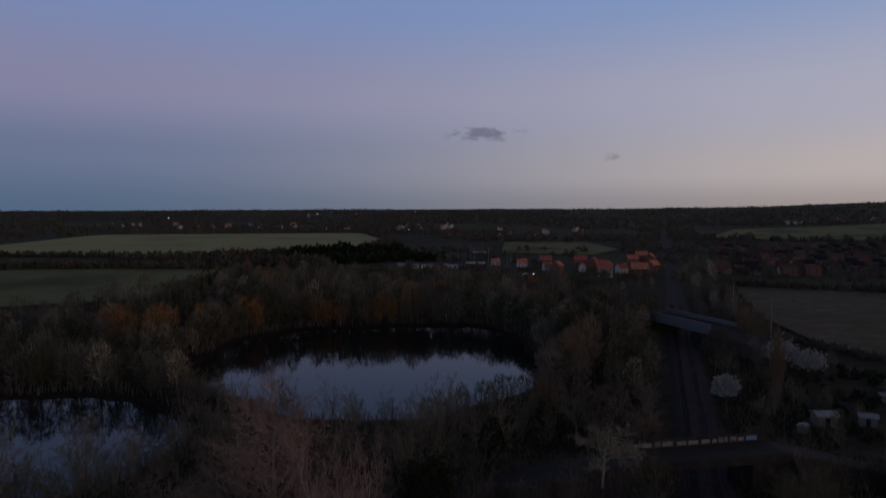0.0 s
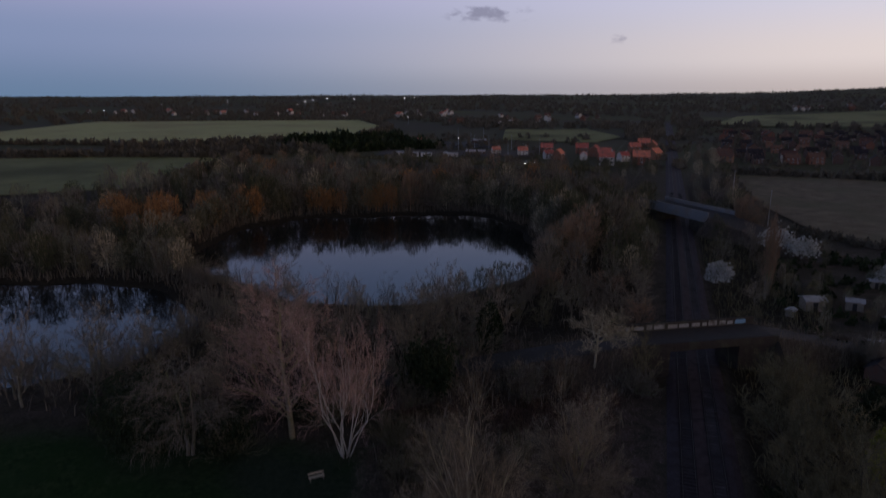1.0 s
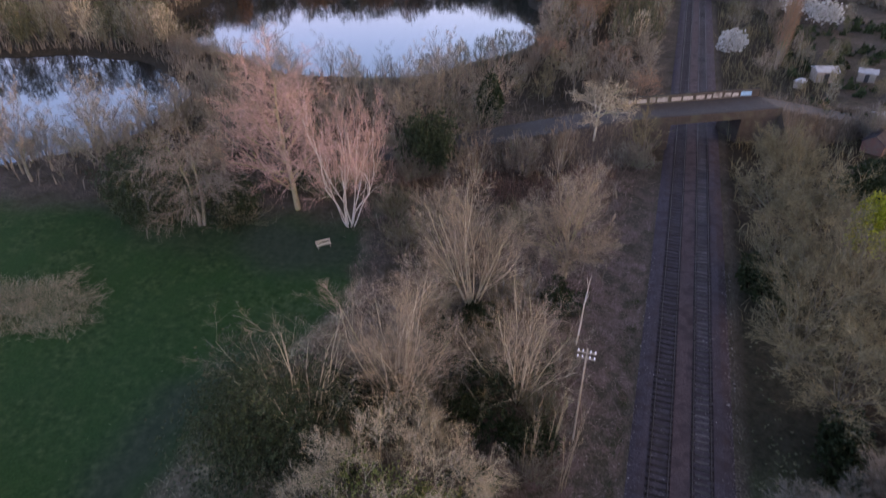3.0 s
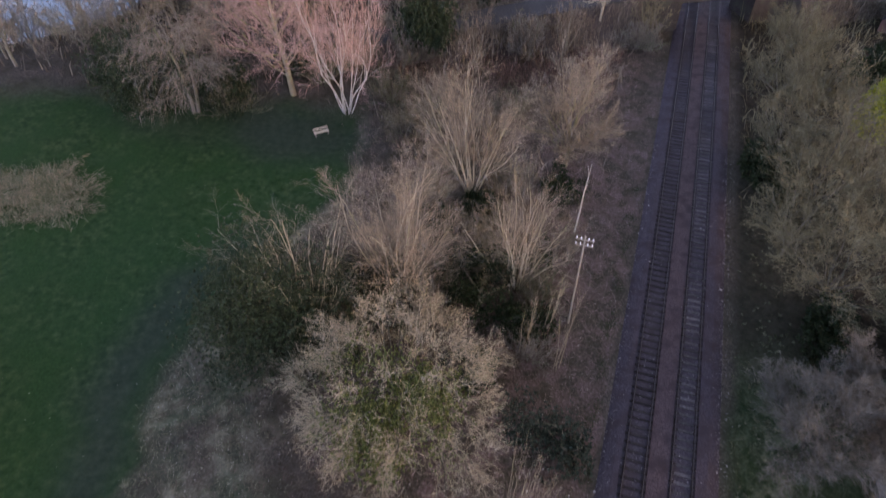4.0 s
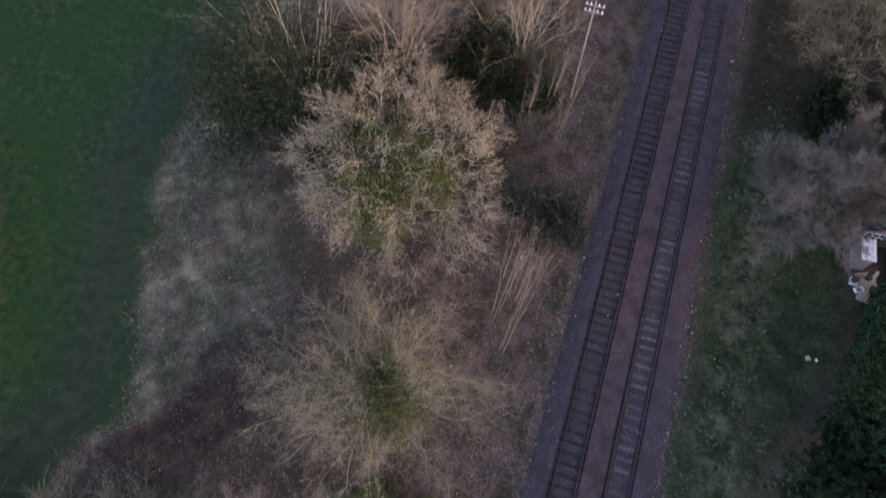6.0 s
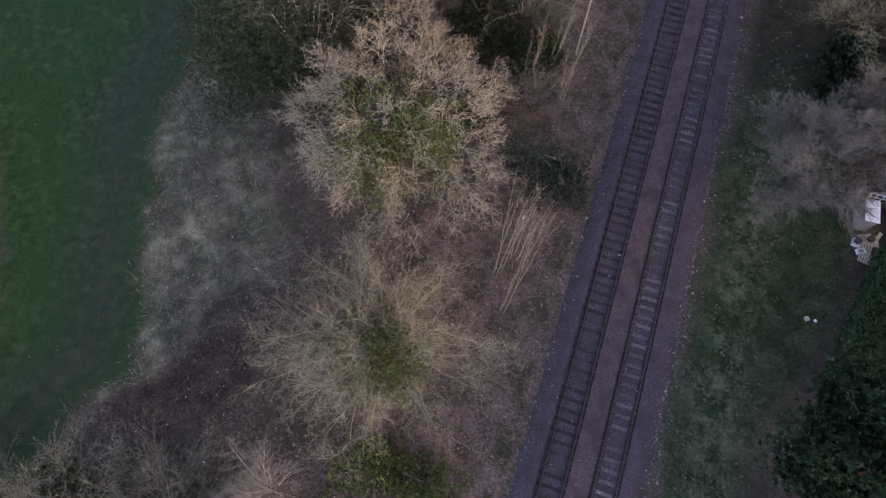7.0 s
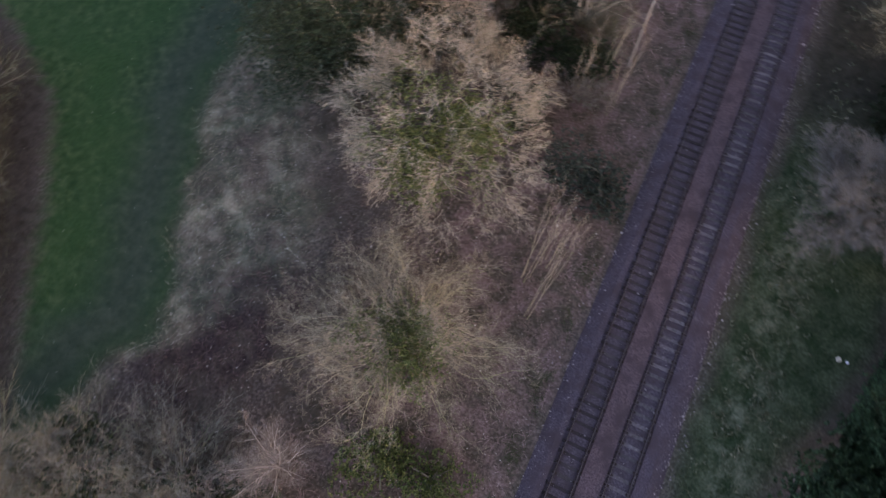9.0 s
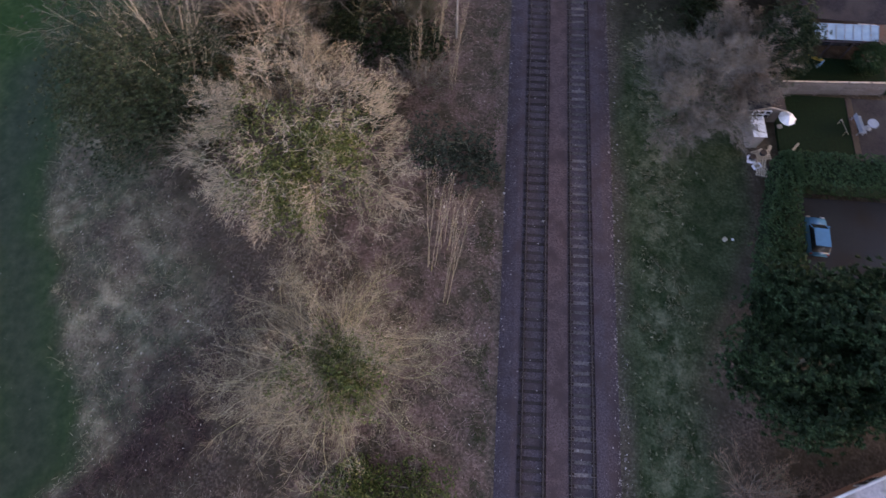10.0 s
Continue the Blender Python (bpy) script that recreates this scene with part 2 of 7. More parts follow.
M["verge_grass"] = islands("verge_grass", [(0.018, 0.032, 0.013), (0.040, 0.060, 0.026), (0.085, 0.092, 0.052), (0.026, 0.044, 0.019), (0.055, 0.072, 0.034)])
M["twig_sage"] = islands("twig_sage", [(0.09, 0.088, 0.064), (0.16, 0.153, 0.115), (0.235, 0.225, 0.175), (0.12, 0.116, 0.085)])
M["old_paint"] = material("old_paint", (0.20, 0.198, 0.195), (0.34, 0.335, 0.33), 4, stain=(0.11, 0.10, 0.095), stain_scale=0.8)
M["straw"] = islands("straw", [(0.085, 0.095, 0.052), (0.17, 0.168, 0.105), (0.30, 0.28, 0.19), (0.11, 0.125, 0.066), (0.40, 0.37, 0.27)])
M["tuft"] = islands("tuft", [(0.060, 0.075, 0.038), (0.13, 0.14, 0.082), (0.25, 0.235, 0.165), (0.095, 0.11, 0.060)])
M["deadleaf"] = islands("deadleaf", [(0.30, 0.27, 0.225), (0.50, 0.46, 0.40), (0.22, 0.165, 0.125), (0.68, 0.64, 0.57)])
M["stone"] = islands("stone", [(0.06, 0.050, 0.050), (0.11, 0.094, 0.092), (0.20, 0.174, 0.170), (0.36, 0.325, 0.315), (0.085, 0.072, 0.07)])
M["ballast"] = material("ballast", (0.030, 0.023, 0.029), (0.118, 0.094, 0.111), 9.0, bump=1.0, stain=(0.058, 0.043, 0.047), stain_scale=0.7, coords="World", detail=12.0)
M["ballast_brown"] = material("ballast_brown", (0.042, 0.029, 0.031), (0.142, 0.099, 0.104), 9.0, bump=1.0, stain=(0.06, 0.042, 0.043), stain_scale=0.7, coords="World", detail=12.0)
M["rail"] = material("rail", (0.018, 0.012, 0.012), (0.05, 0.034, 0.03), 14, rough=0.7, bump=0.1)
M["railhead"] = material("railhead", (0.07, 0.056, 0.056), (0.13, 0.108, 0.106), 5, rough=0.5, bump=0.02, metal=0.5)
M["sleeper_dark"] = material("sleeper_dark", (0.022, 0.018, 0.018), (0.055, 0.045, 0.044), 7, stain=(0.062, 0.052, 0.052), stain_scale=0.3, vary=0.3, coords="World")
M["sleeper_pale"] = material("sleeper_pale", (0.062, 0.053, 0.054), (0.172, 0.150, 0.150), 6, stain=(0.052, 0.045, 0.046), stain_scale=0.11, vary=0.3, coords="World")
M["concrete"] = material("concrete", (0.20, 0.19, 0.18), (0.33, 0.31, 0.30), 3, stain=(0.16, 0.15, 0.14), stain_scale=0.25)
M["asphalt"] = material("asphalt", (0.035, 0.033, 0.035), (0.07, 0.066, 0.066), 18, stain=(0.085, 0.08, 0.078), stain_scale=0.15, coords="World")
M["brick"] = material("brick", (0.16, 0.075, 0.05), (0.30, 0.15, 0.105), 6, stain=(0.2, 0.13, 0.1), stain_scale=0.5, vary=0.2)
M["brick_old"] = material("brick_old", (0.026, 0.022, 0.021), (0.062, 0.053, 0.049), 6, stain=(0.06, 0.058, 0.045), stain_scale=0.5)
M["brick_dark"] = material("brick_dark", (0.09, 0.055, 0.045), (0.18, 0.11, 0.09), 6, stain=(0.12, 0.1, 0.085), stain_scale=0.5, vary=0.2)
M["render_white"] = material("render_white", (0.52, 0.48, 0.44), (0.68, 0.64, 0.6), 3, stain=(0.45, 0.41, 0.37), stain_scale=0.4, vary=0.12)
M["tile_red"] = material("tile_red", (0.50, 0.13, 0.10), (0.68, 0.22, 0.17), 5, stain=(0.3, 0.14, 0.12), stain_scale=0.5, vary=0.2)
M["tile_dark"] = material("tile_dark", (0.016, 0.014, 0.019), (0.040, 0.035, 0.042), 5, stain=(0.05, 0.044, 0.045), stain_scale=0.5, vary=0.2)
M["tile_brown"] = material("tile_brown", (0.10, 0.05, 0.04), (0.19, 0.10, 0.08), 5, stain=(0.12, 0.085, 0.075), stain_scale=0.5, vary=0.25)
M["slate"] = material("slate", (0.36, 0.34, 0.37), (0.58, 0.54, 0.56), 5, stain=(0.22, 0.2, 0.18), stain_scale=0.8, vary=0.2)
M["window"] = material("window", (0.015, 0.018, 0.022), (0.03, 0.034, 0.04), 1, rough=0.08, bump=0, spec=0.6)
M["upvc"] = material("upvc", (0.66, 0.67, 0.68), (0.78, 0.79, 0.8), 3, rough=0.4, bump=0.05)
M["wood_grey"] = material("wood_grey", (0.17, 0.14, 0.12), (0.31, 0.27, 0.235), 6, stain=(0.2, 0.185, 0.15), stain_scale=0.7, vary=0.15)
M["wood_weathered"] = material("wood_weathered", (0.070, 0.061, 0.055), (0.135, 0.120, 0.108), 6, stain=(0.09, 0.083, 0.072), stain_scale=0.7, vary=0.15)
M["wood_pale"] = material("wood_pale", (0.45, 0.38, 0.29), (0.62, 0.54, 0.43), 6, stain=(0.4, 0.34, 0.27), stain_scale=0.9)
M["pole_wood"] = material("pole_wood", (0.17, 0.15, 0.125), (0.31, 0.275, 0.235), 6, stain=(0.22, 0.19, 0.15), stain_scale=0.7)
M["white"] = material("white_paint", (0.68, 0.70, 0.74), (0.82, 0.83, 0.86), 4, rough=0.5, bump=0.05)
M["old_white"] = material("old_white", (0.30, 0.31, 0.34), (0.46, 0.47, 0.50), 2, rough=0.5, bump=0.05, stain=(0.26, 0.26, 0.27), stain_scale=0.6)
M["polycarb"] = material("polycarbonate", (0.20, 0.30, 0.41), (0.29, 0.40, 0.52), 2, rough=0.35, bump=0.04, stain=(0.18, 0.26, 0.35), stain_scale=0.8)
M["metal_grey"] = material("metal_grey", (0.22, 0.22, 0.23), (0.36, 0.36, 0.37), 6, rough=0.45, metal=0.6, bump=0.05)
M["steel_blue"] = material("steel_blue", (0.13, 0.14, 0.16), (0.22, 0.235, 0.26), 3, rough=0.6, stain=(0.19, 0.17, 0.16), stain_scale=0.4)
M["dark_plastic"] = material("dark_plastic", (0.02, 0.02, 0.022), (0.05, 0.05, 0.055), 6, rough=0.5, bump=0.05)
M["car_blue"] = material("car_blue", (0.045, 0.15, 0.29), (0.06, 0.18, 0.34), 2, rough=0.25, bump=0, spec=0.6)
M["yellow"] = material("yellow_plastic", (0.5, 0.33, 0.06), (0.6, 0.42, 0.1), 4, rough=0.5, bump=0.05)
M["blue"] = material("blue_paint", (0.12, 0.24, 0.40), (0.2, 0.36, 0.55), 4, rough=0.6, bump=0.1)
M["red_dark"] = material("red_dark", (0.14, 0.03, 0.03), (0.22, 0.05, 0.05), 4, rough=0.6, bump=0.1)
M["lane"] = material("lane", (0.040, 0.037, 0.038), (0.084, 0.077, 0.079), 3, stain=(0.056, 0.052, 0.053), stain_scale=0.4, coords="World")
M["paving"] = material("paving", (0.024, 0.022, 0.028), (0.052, 0.049, 0.056), 6, stain=(0.055, 0.053, 0.056), stain_scale=0.6, coords="World")
M["bare_red"] = islands("bare_red", [(0.05, 0.032, 0.028), (0.11, 0.070, 0.060), (0.17, 0.112, 0.098), (0.075, 0.048, 0.042)])
M["soil"] = material("soil", (0.045, 0.036, 0.033), (0.105, 0.082, 0.074), 5, coords="World", stain=(0.09, 0.075, 0.06))
M["field_green"] = material("field_green", (0.42, 0.41, 0.16), (0.54, 0.52, 0.23), 0.05, coords="World", stain=(0.40, 0.35, 0.16), stain_scale=0.008, bump=0.2)
M["field_dark"] = material("field_dark", (0.19, 0.192, 0.075), (0.27, 0.27, 0.112), 0.08, coords="World", stain=(0.12, 0.12, 0.045), stain_scale=0.012, bump=0.2)
M["field_straw"] = material("field_straw", (0.10, 0.078, 0.050), (0.215, 0.17, 0.11), 0.16, coords="World", stain=(0.12, 0.11, 0.062), stain_scale=0.03, bump=0.3)
M["lawn"] = material("lawn", (0.003, 0.011, 0.004), (0.008, 0.025, 0.009), 5, coords="World", stain=(0.005, 0.016, 0.006), stain_scale=0.5, bump=0.4)
M["lamp_glow"] = lit("lamp_glow", (1.0, 0.95, 0.85), 9.0)

# water: dark, mirror-like, with a faint ripple
wm = bpy.data.materials.new("water")
wm.use_nodes = True
n_, l_ = wm.node_tree.nodes, wm.node_tree.links
b_ = n_["Principled BSDF"]
b_.inputs["Base Color"].default_value = (0.010, 0.013, 0.014, 1)
b_.inputs["Roughness"].default_value, b_.inputs["IOR"].default_value = 0.03, 1.215
g_ = n_.new("ShaderNodeNewGeometry")
w_ = n_.new("ShaderNodeTexNoise")
w_.inputs["Scale"].default_value, w_.inputs["Detail"].default_value = 1.3, 3.0
l_.new(g_.outputs["Position"], w_.inputs[0])
p_ = n_.new("ShaderNodeBump")
p_.inputs["Strength"].default_value, p_.inputs["Distance"].default_value = 0.05, 0.12
l_.new(w_.outputs[0], p_.inputs["Height"])
l_.new(p_.outputs[0], b_.inputs["Normal"])
M["water"] = wm

# ---------------------------------------------------------------- mesh helpers
rng = np.random.default_rng(7)


def np_mesh(name, verts, faces, mat, parent=None, label="", m=None, smooth=False):
    """One mesh object from an array of points and an array of triangles or quads."""
    me = bpy.data.meshes.new(name)
    verts, faces = np.asarray(verts, np.float32), np.asarray(faces, np.int32)
    k = faces.shape[1]
    me.vertices.add(len(verts))
    me.vertices.foreach_set("co", verts.ravel())
    me.loops.add(faces.size)
    me.loops.foreach_set("vertex_index", faces.ravel())
    me.polygons.add(len(faces))
    me.polygons.foreach_set("loop_start", np.arange(0, faces.size, k, dtype=np.int32))
    me.polygons.foreach_set("loop_total", np.full(len(faces), k, np.int32))
    if smooth:
        me.polygons.foreach_set("use_smooth", np.ones(len(faces), bool))
    me.update(calc_edges=True)
    me.materials.append(mat)
    ob = new(name, me)
    if parent:
        ob.parent = parent
    if label:
        tagged(ob, label)
    if m is not None:
        ob.matrix_basis = m
    return ob


def part(name, bm, mat, parent=None, label="", m=None, smooth=False):
    """Links a bmesh as one mesh object under a thing or a part."""
    me = bpy.data.meshes.new(name)
    bm.to_mesh(me)
    bm.free()
    if smooth:
        me.polygons.foreach_set("use_smooth", [True] * len(me.polygons))
    me.materials.append(mat)
    ob = new(name, me)
    if parent:
        ob.parent = parent
    if label:
        tagged(ob, label)
    if m is not None:
        ob.matrix_basis = m
    return ob


def thing(name, label, category, m=None, group="", kind=""):
    e = new(name)
    e.empty_display_size = 0.3
    if m is not None:
        e.matrix_basis = m
    return tagged(e, label, category, group, kind)


def add_box(bm, x0, y0, z0, x1, y1, z1, bevel=0.0):
    r = bmesh.ops.create_cube(bm, size=1.0, matrix=Matrix.LocRotScale(((x0 + x1) / 2, (y0 + y1) / 2, (z0 + z1) / 2), None, (x1 - x0, y1 - y0, z1 - z0)))
    if bevel:
        es = list({e for v in r["verts"] for e in v.link_edges})
        bmesh.ops.bevel(bm, geom=es, offset=bevel, segments=2, affect="EDGES", profile=0.6)
    return bm


def box(x0, y0, z0, x1, y1, z1, bevel=0.0):
    return add_box(bmesh.new(), x0, y0, z0, x1, y1, z1, bevel)


def tube(bm, a, b, r0, r1, sides=8):
    a, b = Vector(a), Vector(b)
    d = b - a
    m = Matrix.Translation((a + b) / 2) @ d.to_track_quat("Z", "Y").to_matrix().to_4x4()
    bmesh.ops.create_cone(bm, cap_ends=True, segments=sides, radius1=r0, radius2=r1, depth=d.length, matrix=m)
    return bm


def prism(outline, along0, along1, axis="y"):
    """A closed outline in one plane, drawn out along an axis."""
    bm = bmesh.new()
    put = (lambda u, v, w: (u, w, v)) if axis == "y" else (lambda u, v, w: (w, u, v))
    a = [bm.verts.new(put(u, v, along0)) for u, v in outline]
    b = [bm.verts.new(put(u, v, along1)) for u, v in outline]
    n = len(outline)
    for i in range(n):
        bm.faces.new((a[i], a[(i + 1) % n], b[(i + 1) % n], b[i]))
    bm.faces.new(a[::-1])
    bm.faces.new(b)
    bmesh.ops.recalc_face_normals(bm, faces=bm.faces)
    return bm


def smooth01(a, b, v):
    t = np.clip((v - a) / (b - a), 0, 1)
    return t * t * (3 - 2 * t)


def waves(x, y, s, seed=0.0):
    """A cheap smooth unevenness, about -1 to 1."""
    return (np.sin(x / s + seed) * np.cos(y / s * 1.13 + 2 * seed) + 0.6 * np.sin(x / s * 2.3 + y / s * 1.7 + seed * 3) + 0.4 * np.cos(y / s * 3.9 - x / s * 3.1 + seed)) / 2


# ---------------------------------------------------------------- the lie of the land
PONDS = [(-81.6, 173.9, 53.6, 51.2, -1.11), (-133.3, 78.6, 46.0, 35.7, 0.37)]   # centre, half sizes, turn
WATER_Z = -1.3


def pond_level(x, y, i):
    """Below 1 inside the pond."""
    cx, cy, a, b, turn = PONDS[i]
    u, v = (x - cx) * math.cos(turn) + (y - cy) * math.sin(turn), -(x - cx) * math.sin(turn) + (y - cy) * math.cos(turn)
    th = np.arctan2(v, u)
    edge = 1 + 0.05 * np.sin(3 * th + 1) + 0.035 * np.sin(5 * th + 2.2) + 0.02 * np.sin(11 * th)
    return (np.abs(u / a) ** 2.3 + np.abs(v / b) ** 2.3) ** (1 / 2.3) / edge


def ground_z(x, y):
    x, y = np.asarray(x, float), np.asarray(y, float)
    r = np.hypot(x, y)
    z = -0.45 + 0.18 * waves(x, y, 7.0, 0.3) * smooth01(3, 9, np.abs(x - 7.8) - 4.0)
    for i in range(2):
        z = z - 2.2 * (1 - smooth01(0.90, 1.06, pond_level(x, y, i)))
    # land rises gently towards the skyline, more to the north-west
    head = np.degrees(np.arctan2(x, y))
    rise = 36 + 7 * waves(x, y, 420.0, 1.1) + 5 * waves(x, y, 160.0, 2.0) + 46 * smooth01(2, 24, head)
    z = z + smooth01(900, 4300, r) * rise
    return z


def edge_x(y):
    """Where the mown grass meets the brambles."""
    return np.interp(y, [-9, -4.5, 1.2, 6.2, 18, 25, 31, 38, 46, 52, 58, 64], [-28.6, -26.6, -25.1, -26.6, -32.0, -33.4, -33.3, -31.3, -29.3, -29.6, -31.5, -34.0]) + 0.35 * np.sin(y * 0.55) + 0.3 * np.sin(y * 1.3 + 1)


def grass_mask(x, y):
    wob = 0.8 * waves(x, y, 3.0, 0.7)
    g = smooth01(-0.8, 0.8, edge_x(y) - x + wob)
    g = g * smooth01(-11.5, -8.5, y + wob) * (1 - smooth01(60, 68, y + 2 * wob - 0.20 * (x + 40)))
    g = g * smooth01(-130, -118, x)
    # the brown border and thicket on the far side of the mown strip
    far_side = np.interp(y, [-9, -4.3, 1.9, 6.4, 14.2, 19.1, 25], [-30.0, -32.7, -36.9, -39.2, -44.8, -53.1, -66.0])
    g = g * np.maximum(smooth01(-0.7, 0.7, x - far_side + 0.6 * wob), smooth01(23, 26, y + wob))
    return g


def mud_mask(x, y):
    wob = waves(x, y, 4.0, 1.9)
    a = 0.85 - 0.85 * smooth01(0.3, 1.2, np.hypot((x + 41) / 14, (y - 58) / 7) + 0.15 * wob)
    b = 0.45 - 0.45 * smooth01(0.2, 1.3, np.hypot((x + 55) / 11, (y - 55) / 5) + 0.15 * wob)
    worn = 0.85 * np.exp(-((x - edge_x(y) + 3.4 + 0.4 * wob) / 2.9) ** 2) * (1 - smooth01(30, 52, y))
    return np.clip(np.maximum(np.maximum(a, b), worn), 0, 1)


def thatch_mask(x, y):
    """Dry pale grass and bramble thatch, thickest along the mown edge."""
    d = x - edge_x(y)
    reach = np.interp(y, [-6, 0, 5, 10, 20, 28, 34], [0.6, 1.4, 6.5, 12.5, 13.5, 7.0, 1.5])
    wob = waves(x, y, 1.9, 2.7) + 0.7 * waves(x, y, 0.8, 5.1)
    return smooth01(-0.4, 0.5, d + 0.3 * wob) * (1 - smooth01(0.55, 1.15, d / reach + 0.30 * wob)) * np.clip(0.55 + 0.55 * wob + 0.3 * waves(x, y, 3.4, 0.9), 0.05, 1)


def mould_mask(x, y):
    """Bare reddish leaf mould under the trees."""
    wob = waves(x, y, 2.2, 3.3)
    return (1 - smooth01(0.45, 1.2, np.hypot((x + 19.3 - 0.33 * (y - 5.0)) / 5.6, (y - 4.0) / 9.0) + 0.25 * wob)) * smooth01(0.3, 2.0, x - edge_x(y))


def bracken_mask(x, y):
    """Fallen reddish bracken between the trees and the ballast."""
    wob = waves(x, y, 1.7, 6.3)
    return smooth01(-13, -6, x + 2 * wob) * (1 - smooth01(2.9, 3.6, x)) * (1 - smooth01(60, 110, y)) * np.clip(0.72 + 0.4 * wob, 0.2, 1)


def verge_mask(x, y):
    wob = waves(x, y, 3.0, 4.0)
    v = smooth01(12.3, 13.4, x + 0.4 * wob) * (1 - smooth01(18.6, 20.0, x + 0.7 * wob - 3.6 * smooth01(13, 21, y))) * (1 - 0.85 * smooth01(33, 44, y + 1.5 * wob)) * (1 - smooth01(60, 90, y))
    return v * (1 - 0.85 * (1 - smooth01(0.5, 1.1, np.hypot((x - 20.5) / 3.2, (y - 7) / 7) + 0.15 * wob)))


def shaded_floor(x, y):
    """Leaf mould under the woods round the ponds and the trees east of the line, coloured dark for the shade between
    the trees.
    """
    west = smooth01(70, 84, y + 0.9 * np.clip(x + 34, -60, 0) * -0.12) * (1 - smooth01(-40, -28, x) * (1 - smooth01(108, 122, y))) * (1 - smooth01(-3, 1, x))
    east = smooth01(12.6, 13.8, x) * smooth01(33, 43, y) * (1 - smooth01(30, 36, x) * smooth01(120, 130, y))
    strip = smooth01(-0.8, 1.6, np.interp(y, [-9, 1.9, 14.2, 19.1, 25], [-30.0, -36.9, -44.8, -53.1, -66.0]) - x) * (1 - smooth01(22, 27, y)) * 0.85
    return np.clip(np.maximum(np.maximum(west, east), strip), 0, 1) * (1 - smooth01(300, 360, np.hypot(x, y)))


def mid_steps():
    """Fine steps near the craft, wider ones over the ponds, then ever wider to the skyline."""
    xs = np.concatenate([np.arange(-200, -70, 2.2), np.arange(-70, 40, 0.9)])
    ys = np.concatenate([np.arange(-16, 72, 0.9), np.arange(72, 250, 2.2)])

    def out(v, s, far):
        o = []
        while v < far:
            s *= 1.22
            v += s
            o.append(min(v, far))
        return o
    xs = np.concatenate([-np.array(out(200, 2.2, 4700))[::-1], xs, out(40, 0.9, 4700)])
    ys = np.concatenate([-np.array(out(16, 0.9, 4700))[::-1], ys, out(250, 2.2, 4700)])
    return xs, ys


gx, gy = mid_steps()
GX, GY = np.meshgrid(gx, gy)
nx, ny = len(gx), len(gy)
gv = np.stack([GX, GY, ground_z(GX, GY)], -1).reshape(-1, 3)
idx = np.arange(nx * ny).reshape(ny, nx)
gf = np.stack([idx[:-1, :-1], idx[:-1, 1:], idx[1:, 1:], idx[1:, :-1]], -1).reshape(-1, 4)

gm = bpy.data.materials.new("ground")
gm.use_nodes = True
gn, gl = gm.node_tree.nodes, gm.node_tree.links
gb = gn["Principled BSDF"]
gb.inputs["Roughness"].default_value, gb.inputs["Specular IOR Level"].default_value = 0.95, 0.05
gp = gn.new("ShaderNodeNewGeometry")


def gnoise(scale, detail=8.0, rough=0.65):
    t = gn.new("ShaderNodeTexNoise")
    t.inputs["Scale"].default_value, t.inputs["Detail"].default_value, t.inputs["Roughness"].default_value = scale, detail, rough
    gl.new(gp.outputs["Position"], t.inputs[0])
    return t.outputs[0]


def gramp(src, stops):
    r = gn.new("ShaderNodeValToRGB")
    while len(r.color_ramp.elements) < len(stops):
        r.color_ramp.elements.new(0.5)
    for e, (p, c) in zip(r.color_ramp.elements, stops):
        e.position, e.color = p, (*c, 1)
    gl.new(src, r.inputs[0])
    return r.outputs[0]


def gmix(f, a, b):
    x = gn.new("ShaderNodeMix")
    x.data_type = "RGBA"
    gl.new(f, x.inputs[0])
    gl.new(a, x.inputs[6])
    gl.new(b, x.inputs[7])
    return x.outputs[2]


def gattr(name):
    a = gn.new("ShaderNodeAttribute")
    a.attribute_name = name
    return a.outputs["Fac"]


def gstretch(src, lo, hi):
    r = gn.new("ShaderNodeMapRange")
    r.inputs[1].default_value, r.inputs[2].default_value = lo, hi
    gl.new(src, r.inputs[0])
    return r.outputs[0]


fine_n, mid_n, wide_n = gnoise(5.0, 6.0, 0.72), gnoise(1.4), gnoise(0.22, 5)
patch_n, blot_n = gstretch(gnoise(0.55, 7.0, 0.72), 0.42, 0.58), gstretch(wide_n, 0.38, 0.62)
litter = gmix(blot_n, gramp(fine_n, [(0.34, (0.028, 0.022, 0.019)), (0.5, (0.085, 0.068, 0.058)), (0.66, (0.20, 0.163, 0.138))]),
              gramp(mid_n, [(0.3, (0.034, 0.032, 0.020)), (0.7, (0.090, 0.074, 0.058))]))
turf = gmix(blot_n, gramp(fine_n, [(0.3, (0.013, 0.036, 0.011)), (0.7, (0.037, 0.076, 0.025))]),
            gramp(mid_n, [(0.32, (0.013, 0.033, 0.012)), (0.5, (0.031, 0.059, 0.021)), (0.68, (0.060, 0.087, 0.037))]))
meadow_n = gstretch(gnoise(0.30, 5.0, 0.6), 0.41, 0.55)
half = gn.new("ShaderNodeValue")
half.outputs[0].default_value = 0.38
clump_n = gnoise(0.95, 4.0, 0.55)
thatch = gmix(half.outputs[0], gramp(clump_n, [(0.36, (0.070, 0.063, 0.048)), (0.45, (0.150, 0.140, 0.096)), (0.54, (0.26, 0.232, 0.165)), (0.68, (0.41, 0.364, 0.262))]),
              gramp(fine_n, [(0.32, (0.085, 0.077, 0.060)), (0.5, (0.24, 0.214, 0.152)), (0.68, (0.46, 0.406, 0.288))]))
